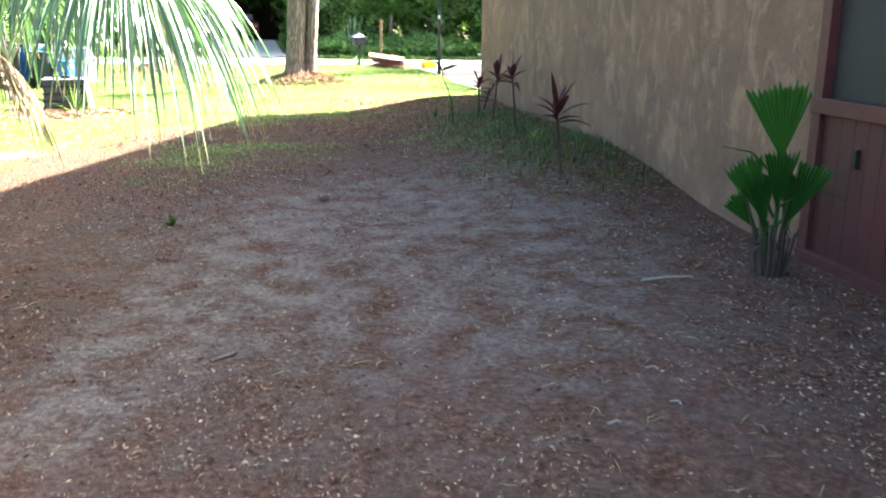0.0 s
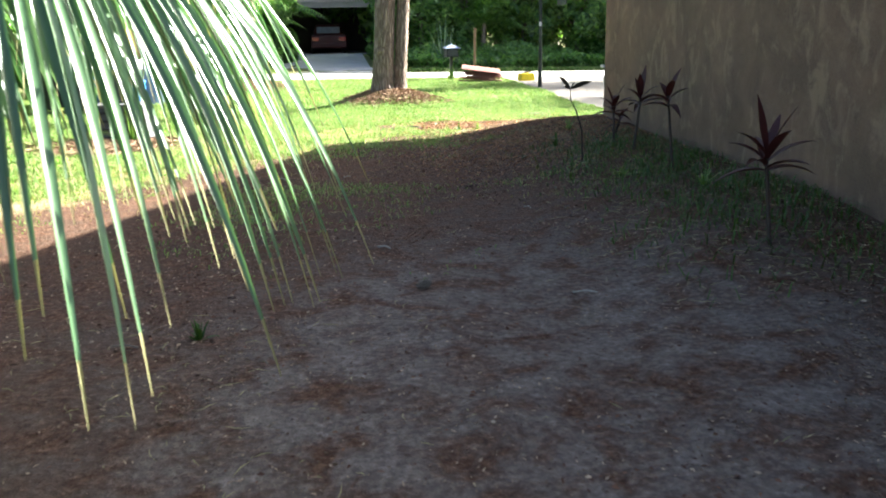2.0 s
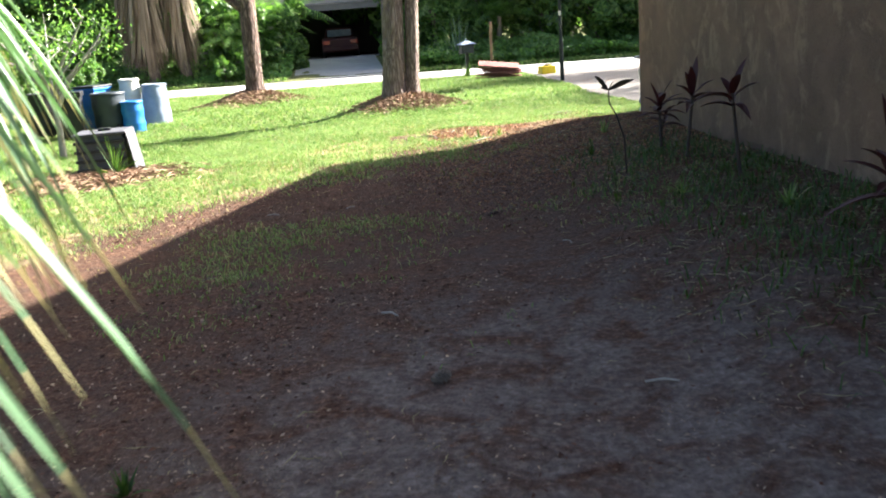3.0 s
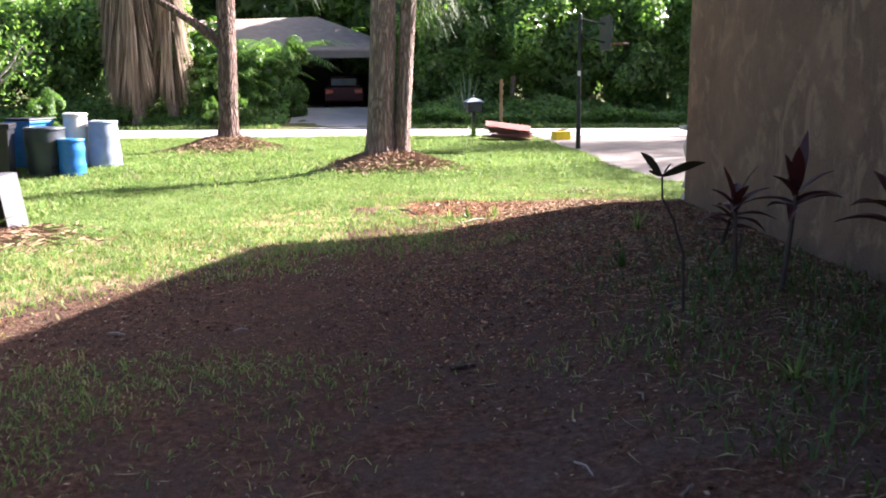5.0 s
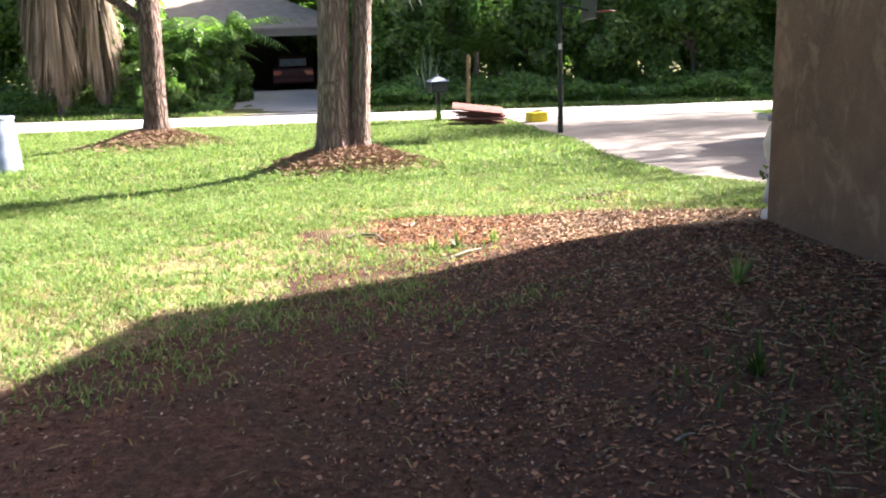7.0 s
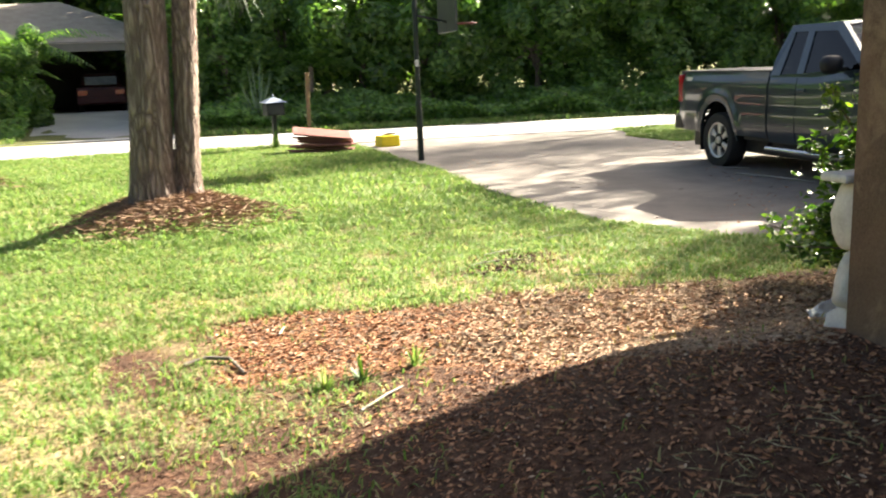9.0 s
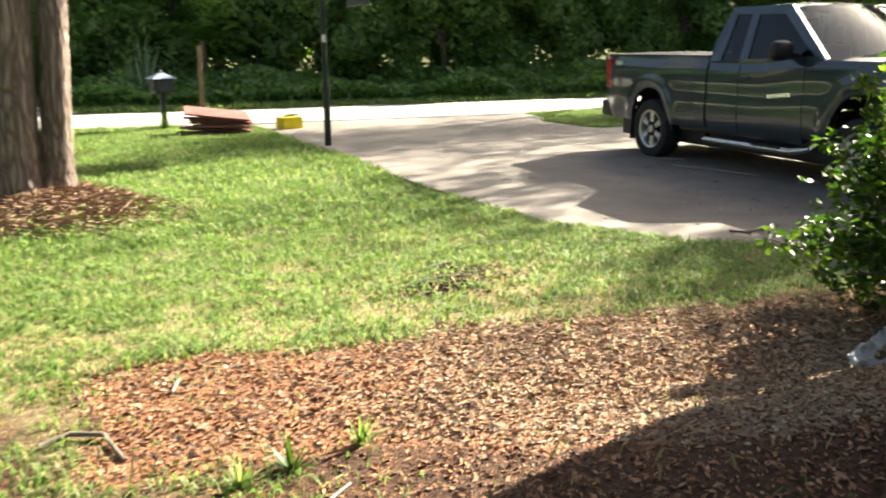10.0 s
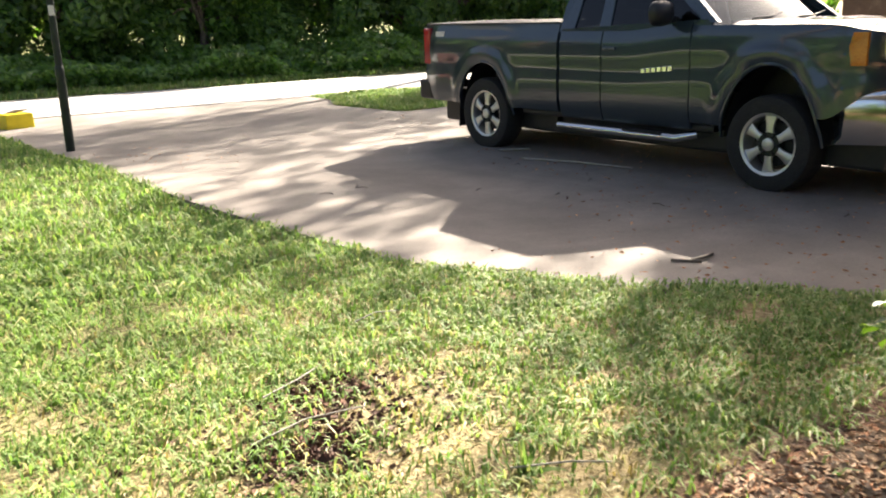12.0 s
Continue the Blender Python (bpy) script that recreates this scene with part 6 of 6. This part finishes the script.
def blades(name, pts, h, w, seed, material, label, category="grass"):
    rng = np.random.default_rng(seed)
    n = len(pts)
    h = h * (0.55 + 0.9 * rng.random(n))[:, None]
    a = rng.random(n) * 6.283
    d = np.stack([np.cos(a), np.sin(a), 0 * a], axis=1)
    sd = np.stack([-np.sin(a), np.cos(a), 0 * a], axis=1) * w * (0.6 + 0.8 * rng.random((n, 1)))
    b = np.concatenate([pts, ground_z(pts)[:, None] - 0.008], axis=1)
    lean = (0.3 + 1.35 * rng.random((n, 1)))
    up = np.array([[0, 0, 1.0]])
    m = b + up * h * 0.6 + d * h * lean * 0.35
    t = b + up * h * (1.0 - 0.45 * lean) + d * h * lean
    V = np.stack([b - sd, b + sd, m + sd * 0.8, m - sd * 0.8, t], axis=1).reshape(-1, 3)
    i = np.arange(n)[:, None] * 5
    F = np.concatenate([i + np.array([[0, 1, 2]]), i + np.array([[0, 2, 3]]), i + np.array([[3, 2, 4]])], axis=0)
    return tagged(new(name, mesh_of(name, V, F, material)), label, category, kind="stuff")


def scatter(n, x0, x1, y0, y1, chance, seed):
    rng = np.random.default_rng(seed)
    p = np.stack([x0 + (x1 - x0) * rng.random(n), y0 + (y1 - y0) * rng.random(n)], axis=1)
    r = rng.random(n)
    return p[r < chance(p[:, 0], p[:, 1])]


def house_clear(x, y):
    return ~((x > WX - 0.02) & (y < WY + 0.25))


def lawn_chance(x, y):
    free = house_clear(x, y) & ~on_drive(x - 0.03, y) & (y < road_near(x) - 0.05)
    lawn, dry, bark, _ = zones(x, y)
    patchy = 0.5 + 0.9 * fbm(x, y, 1.6)
    tuft = np.clip(0.78 + 1.2 * fbm(x, y, 6.5), 0.10, 1.2)
    return np.where(free, np.clip(lawn * (1.05 - 0.5 * dry) * (0.6 + patchy) * tuft, 0, 1), 0.0)


blades("lawn_grass", scatter(470000, -3.5, 6.5, 11.0, 22, lawn_chance, 1), 0.058, 0.0043, 2, GRASS, "sunny patchy lawn grass near the house")
blades("lawn_grass", scatter(230000, -9, 6.0, 20.5, 33.5, lawn_chance, 3), 0.085, 0.0075, 4, GRASS, "bright green lawn grass towards the road")
blades("lawn_grass", scatter(60000, -9, -3.4, 10, 21, lawn_chance, 5), 0.09, 0.007, 6, GRASS, "lawn grass on the open side of the yard")
blades("verge_grass", scatter(40000, 10.2, 17, 27.4, 32, lambda x, y: 0.9 * verge(x, y), 7), 0.08, 0.008, 8, GRASS, "small green verge between driveway and road")
rim_c = lambda x, y: 0.9 * (((x > drive_edge(y) - 0.32) & (x < drive_edge(y) + 0.06) & (y > 17.2)) | ((y > 17.0 + 0.15 * np.sin(x * 3)) & (y < 17.55 + 0.15 * np.sin(x * 2)) & (x > 4.2)))
blades("edge_grass", scatter(130000, 4.2, 9, 16.7, 31.5, rim_c, 9), 0.040, 0.0045, 10, GRASS, "longer grass along the driveway edge")
corner_c = lambda x, y: np.clip(0.5 + 1.3 * fbm(x, y, 3.0), 0, 1) * step(x, 3.9, 4.8) * ~on_drive(x, y) * house_clear(x, y) * (y > 17.0 + 0.2 * np.sin(x * 3))
blades("edge_grass", scatter(30000, 3.9, 7.2, 16.9, 19.8, corner_c, 19), 0.060, 0.0050, 20, GRASS, "longer shaded grass at the driveway corner")
far_verge = scatter(60000, -22, 24, 36, 44, lambda x, y: 1.0 * ((y > road_far(x) + 0.05) & (y < road_far(x) + 2.0) & ((x < -3.4) | (x > 1.2))), 11)
blades("verge_grass", far_verge, 0.16, 0.014, 12, GRASS, "grassy verge along the far side of the road")
weed_c = lambda x, y: (1 - step(y, 12.2, 13.4)) * 0.9 * step(x, 1.5, 2.6) * step(y, 6.5, 8.5) * (0.4 + 1.4 * np.maximum(0, fbm(x, y, 1.2))) * house_clear(x, y)
blades("weeds", scatter(17000, 1.0, 3.4, 6, 15.0, weed_c, 13), 0.10, 0.0045, 14, WEED, "thin weeds and grass along the wall foot")
shade_c = lambda x, y: (1 - 0.85 * step(x, 0.6, 2.0) * step(y, 11.5, 13.0)) * np.maximum(0.0, (0.35 + 0.5 * step(-x, -0.6, 1.0)) * (1.3 * fbm(x, y, 0.9) - 0.02)) * step(y, 7.5, 11) * house_clear(x, y)
blades("weeds", scatter(110000, -3, 3.2, 6, 16, shade_c, 15), 0.050, 0.0032, 16, GRASS, "sparse grass in the shaded yard")
straw_c = lambda x, y: (0.65 * zones(x, y)[1] * zones(x, y)[0] + 0.05) * (house_clear(x, y) & ~on_drive(x, y))
blades("dry_grass", scatter(60000, -5, 5.2, 10, 21.5, straw_c, 17), 0.050, 0.0045, 18, STRAW_GRASS, "dry straw-coloured grass at the lawn edge", "dry grass")


def bits(name, pts, size, seed, material, label, flat=0.5, slim=2.2):
    """Small curled flakes lying at odd angles."""
    rng = np.random.default_rng(seed)
    n = len(pts)
    c = np.concatenate([pts, ground_z(pts)[:, None] + 0.002], axis=1)
    L = size * (0.4 + 1.1 * rng.random((n, 1)) ** 1.6)
    a = rng.random(n) * 6.283
    u = np.stack([np.cos(a), np.sin(a), rng.normal(size=n) * 0.22], axis=1)
    v = np.stack([-np.sin(a), np.cos(a), rng.normal(size=n) * flat], axis=1)
    w = L / slim
    k = np.array([[0, 0, 1.0]]) * L * 0.12
    z0 = np.array([[0, 0, 1.0]]) * L * 0.10
    V = np.stack([c - u * L + z0, c + v * w + k + z0, c + u * L * 0.9 + z0, c - v * w + k * 0.3 + z0, c + u * L * 0.2 - v * w * 0.2 - k], axis=1).reshape(-1, 3)
    i = np.arange(n)[:, None] * 5
    F = np.concatenate([i + np.array([[0, 4, 1]]), i + np.array([[4, 2, 1]]), i + np.array([[0, 3, 4]]), i + np.array([[3, 2, 4]])], axis=0)
    return tagged(new(name, mesh_of(name, V, F, material)), label, "litter", kind="stuff")


def litter_c(x, y):
    lawn, dry, bark, sand = zones(x, y)
    clump = 0.55 + 0.9 * fbm(x, y, 1.1)
    return np.maximum(0.02, (1 - lawn) * (1 - 0.75 * sand) * clump) * house_clear(x, y)


bits("leaf_litter", scatter(50000, -3.2, 3.4, 0.5, 16, litter_c, 21), 0.0105, 22, PALE_CHIP, "pale dry leaf bits scattered over the shaded yard")
bits("leaf_litter", scatter(90000, -3.2, 3.4, 0.5, 16, litter_c, 23), 0.012, 24, YARD_CHIP, "brown bark and leaf litter on the shaded yard")
near_c = lambda x, y: np.clip(0.35 + 1.3 * fbm(x, y, 1.3), 0, 1) * (1 - 0.6 * zones(x, y)[3])
bits("leaf_litter", scatter(52000, -2.2, 3.3, 0.8, 7.2, near_c, 25), 0.0112, 26, PALE_CHIP, "dense pale wood chips by the porch", 0.5, 3.4)
mulch_c = lambda x, y: 1.3 * zones(x, y)[2] * (house_clear(x, y) & ~on_drive(x, y))
red_c = lambda x, y: mulch_c(x, y) * (1 - 0.93 * step(x + 0.3 * fbm(x, y, 1.4), 1.6, 2.6))
tan_c = lambda x, y: mulch_c(x, y) * step(x + 0.4 * fbm(x, y, 1.4), 1.7, 2.9)
bits("bark_mulch", scatter(110000, 0.3, 6.0, 14.0, 18.2, red_c, 27), 0.014, 28, CHIP, "red-brown bark mulch chips at the house corner", 0.42, 2.8)
bits("bark_mulch", scatter(105000, 1.5, 6.0, 14.0, 18.0, tan_c, 28), 0.018, 29, TAN_CHIP, "weathered tan wood chips beside the house corner", 0.45, 3.0)
shade_mulch = lambda x, y: 0.75 * step(x + 0.5 * fbm(x, y, 1.1), 0.2, 2.0) * step(y, 10.5, 13.5) * house_clear(x, y) * (1 - 0.8 * zones(x, y)[2])
bits("bark_mulch", scatter(42000, -0.5, 3.5, 10.5, 16.2, shade_mulch, 30), 0.016, 31, CHIP, "brown wood chips in the shade of the house", 0.45, 3.0)
bits("bark_mulch", scatter(26000, 0.3, 5.5, 14.0, 17.6, mulch_c, 29), 0.016, 30, PALE_CHIP, "pale wood chips among the bark mulch", 0.4)
bits("driveway_litter", scatter(3200, 4.9, 10, 17.4, 27, lambda x, y: 0.75 * on_drive(x - 0.1, y), 31), 0.016, 32, CHIP, "small brown leaves strewn on the concrete", 0.3)


def needles(name, centre, spread, n, seed, label, material=STRAW, short=1.0):
    rng = np.random.default_rng(seed)
    p = np.stack([centre[0] + rng.normal(size=n) * spread, centre[1] + rng.normal(size=n) * spread * 0.9], axis=1)
    z = ground_z(p)[:, None] + 0.01 + 0.05 * rng.random((n, 1))
    c = np.concatenate([p, z], axis=1)
    a = rng.random(n) * 6.283
    u = np.stack([np.cos(a), np.sin(a), rng.normal(size=n) * 0.25], axis=1) * (0.06 + 0.07 * rng.random((n, 1))) * short
    v = np.stack([-np.sin(a), np.cos(a), 0.4 + 0 * a], axis=1) * 0.0024
    V = np.stack([c - u, c + v + np.array([[0, 0, 0.012]]), c + u, c - v], axis=1).reshape(-1, 3)
    i = np.arange(n)[:, None] * 4
    F = np.concatenate([i + np.array([[0, 1, 3]]), i + np.array([[1, 2, 3]])], axis=0)
    return tagged(new(name, mesh_of(name, V, F, material)), label, "needles", kind="stuff")


needles("pine_straw", (0.6, 22.0), 0.42, 9000, 41, "mound of brown pine needles round the twin pine")
needles("pine_straw", (-3.15, 27.0), 0.5, 6000, 42, "brown pine needles round the reddish pine")
needles("pine_straw", (-3.5, 15.1), 0.5, 2600, 43, "brown pine needles in front of the compost bin")

def clod(x, y, n, spread, seed):
    rng = np.random.default_rng(seed)
    p = np.stack([x + rng.normal(size=n) * spread, y + rng.normal(size=n) * spread * 0.8], axis=1)
    bits("soil_clod", p, 0.017, seed + 1, YARD_CHIP, "raked-up clod of dark soil and dead roots", 0.8, 1.8)


clod(3.25, 18.68, 1300, 0.12, 61)
clod(2.92, 18.22, 1300, 0.12, 63)
clod(3.12, 18.40, 700, 0.26, 65)


def strands(name, pts, size, seed, material, label):
    """Loose bent straws lying on the ground."""
    rng = np.random.default_rng(seed)
    n = len(pts)
    c = np.concatenate([pts, ground_z(pts)[:, None] + 0.006], axis=1)
    a = rng.random(n) * 6.283
    L = size * (0.3 + 1.2 * rng.random((n, 1)) ** 2)
    u = np.stack([np.cos(a), np.sin(a), 0 * a], axis=1) * L
    v = np.stack([-np.sin(a), np.cos(a), 0.5 + 0 * a], axis=1) * 0.0022
    bend = np.stack([-np.sin(a), np.cos(a), 0 * a], axis=1) * L * rng.normal(size=(n, 1)) * 0.25 + np.array([[0, 0, 0.008]])
    V = np.stack([c - u, c + bend - v, c + bend + v, c + u + np.array([[0, 0, 0.006]])], axis=1).reshape(-1, 3)
    i = np.arange(n)[:, None] * 4
    F = np.concatenate([i + np.array([[0, 1, 2]]), i + np.array([[1, 3, 2]])], axis=0)
    return tagged(new(name, mesh_of(name, V, F, material)), label, "straw", kind="stuff")


straw_clump = lambda x, y: np.clip(0.25 + 1.5 * fbm(x, y, 0.7), 0.03, 1) * house_clear(x, y)
strands("straw", scatter(4200, -3.0, 3.4, 1.0, 15.8, straw_clump, 51), 0.05, 52, PALM_TIP, "pale dry straw strewn over the shaded yard")
strands("straw", scatter(5000, 0.8, 3.4, 7.0, 14.5, lambda x, y: step(x, 1.2, 2.6) * house_clear(x, y), 53), 0.07, 54, PALM_TIP, "dead grass strewn along the wall foot")
strands("straw", scatter(2500, 2.2, 4.4, 17.2, 19.8, lambda x, y: 0.6 + 0 * x, 55), 0.05, 56, PALM_TIP, "dry stems lying on the lawn")

# twigs and sticks that can be told apart
def stick(points, r, label, material=BRANCH, lift=0.012, surface=height):
    x, y = points[0]
    z = surface(x, y)
    t = thing("stick", x, y, z, 0, label, "stick", "fallen sticks")
    n = len(points)
    pts = [(px - x, py - y, surface(px, py) - z + lift + (0.01 if 0 < i < n - 1 else 0)) for i, (px, py) in enumerate(points)]
    smooth(part("twig", tube(bmesh.new(), pts, [r * (1 - 0.5 * i / n) for i in range(n)], 7), material, t), 70)


on_concrete = lambda x, y: drive_z(x, y)
stick([(2.12, 4.84), (2.3, 4.87), (2.48, 4.88)], 0.008, "pale straight stick on the bare sand", PALE_TWIG)
stick([(0.60, 16.80), (0.72, 16.86), (0.84, 16.80), (0.90, 16.55)], 0.014, "dark curved stick at the mulch edge")
stick([(0.95, 11.06), (1.08, 11.10)], 0.012, "reddish bark strip in the leaf litter", BARK_RED)
stick([(5.97, 18.85), (6.1, 18.83), (6.21, 18.87)], 0.014, "short dark stick on the concrete", BRANCH, 0.012, on_concrete)
stick([(5.90, 18.95), (6.0, 18.80)], 0.011, "short dark stick on the concrete", BRANCH, 0.012, on_concrete)
stick([(5.5, 18.27), (5.7, 18.17), (5.9, 18.09)], 0.006, "thin twig on the concrete", BRANCH, 0.008, on_concrete)
stick([(4.9, 19.56), (5.0, 19.5), (5.13, 19.44)], 0.007, "thin twig at the driveway edge", BRANCH, 0.008, on_concrete)
stick([(2.78, 18.37), (3.02, 18.40), (3.26, 18.37)], 0.004, "pale dry stem on the lawn", PALE_TWIG, 0.03)
stick([(3.01, 18.72), (3.2, 18.78), (3.34, 18.86)], 0.004, "pale dry stem on the lawn", PALE_TWIG, 0.03)
stick([(3.82, 19.29), (3.95, 19.31), (4.08, 19.28)], 0.004, "pale dry stem on the lawn", PALE_TWIG, 0.03)
stick([(3.3, 17.62), (3.45, 17.5), (3.55, 17.42)], 0.004, "pale dry stem on the lawn", PALE_TWIG, 0.03)
stick([(1.35, 15.75), (1.5, 15.86), (1.6, 15.96)], 0.008, "pale stick at the shadow edge", PALE_TWIG)
stick([(1.15, 17.15), (1.2, 17.3)], 0.007, "pale stick on the red mulch", PALE_TWIG)
stick([(8.0, 22.4), (8.15, 21.8), (8.3, 21.2)], 0.012, "pale dry branch under the truck", PALE_TWIG, 0.012, on_concrete)
stick([(8.2, 23.0), (8.5, 22.8)], 0.012, "pale dry branch under the truck", PALE_TWIG, 0.012, on_concrete)
stick([(-0.42, 3.95), (-0.3, 4.05)], 0.010, "short dark stick in the leaf litter")
rng = np.random.default_rng(77)
for k in range(26):
    x, y = -2.2 + 5.0 * rng.random(), 2.2 + 12 * rng.random()
    a, L = rng.random() * 6.28, 0.05 + 0.10 * rng.random()
    stick([(x, y), (x + L * math.cos(a) * 0.5 + 0.01, y + L * math.sin(a) * 0.5), (x + L * math.cos(a), y + L * math.sin(a))], 0.004 + 0.003 * rng.random(), "small twig in the leaf litter", PALE_TWIG if k % 2 else BRANCH)
for k in range(14):
    x, y = 5.2 + 3.2 * rng.random(), 18.0 + 5 * rng.random()
    a, L = rng.random() * 6.28, 0.04 + 0.10 * rng.random()
    stick([(x, y), (x + L * math.cos(a) * 0.5 + 0.01, y + L * math.sin(a) * 0.5), (x + L * math.cos(a), y + L * math.sin(a))], 0.005, "small twig on the concrete", BRANCH, 0.008, on_concrete)

cone = thing("pine_cone", 0.32, 7.62, height(0.32, 7.62), 30, "small dark pine cone on the sand", "pine cone")
bm = bmesh.new()
for j in range(9):
    for i in range(7):
        a = i * 0.9 + j * 0.45
        r = 0.034 * math.sin(math.pi * (0.15 + 0.8 * j / 9))
        tube(bm, [(-0.05 + 0.011 * j, r * 0.4 * math.cos(a), 0.03 + r * 0.4 * math.sin(a)), (-0.042 + 0.011 * j, r * math.cos(a), 0.03 + r * math.sin(a))], [0.007, 0.004], 4)
part("scales", bm, BRANCH, cone)
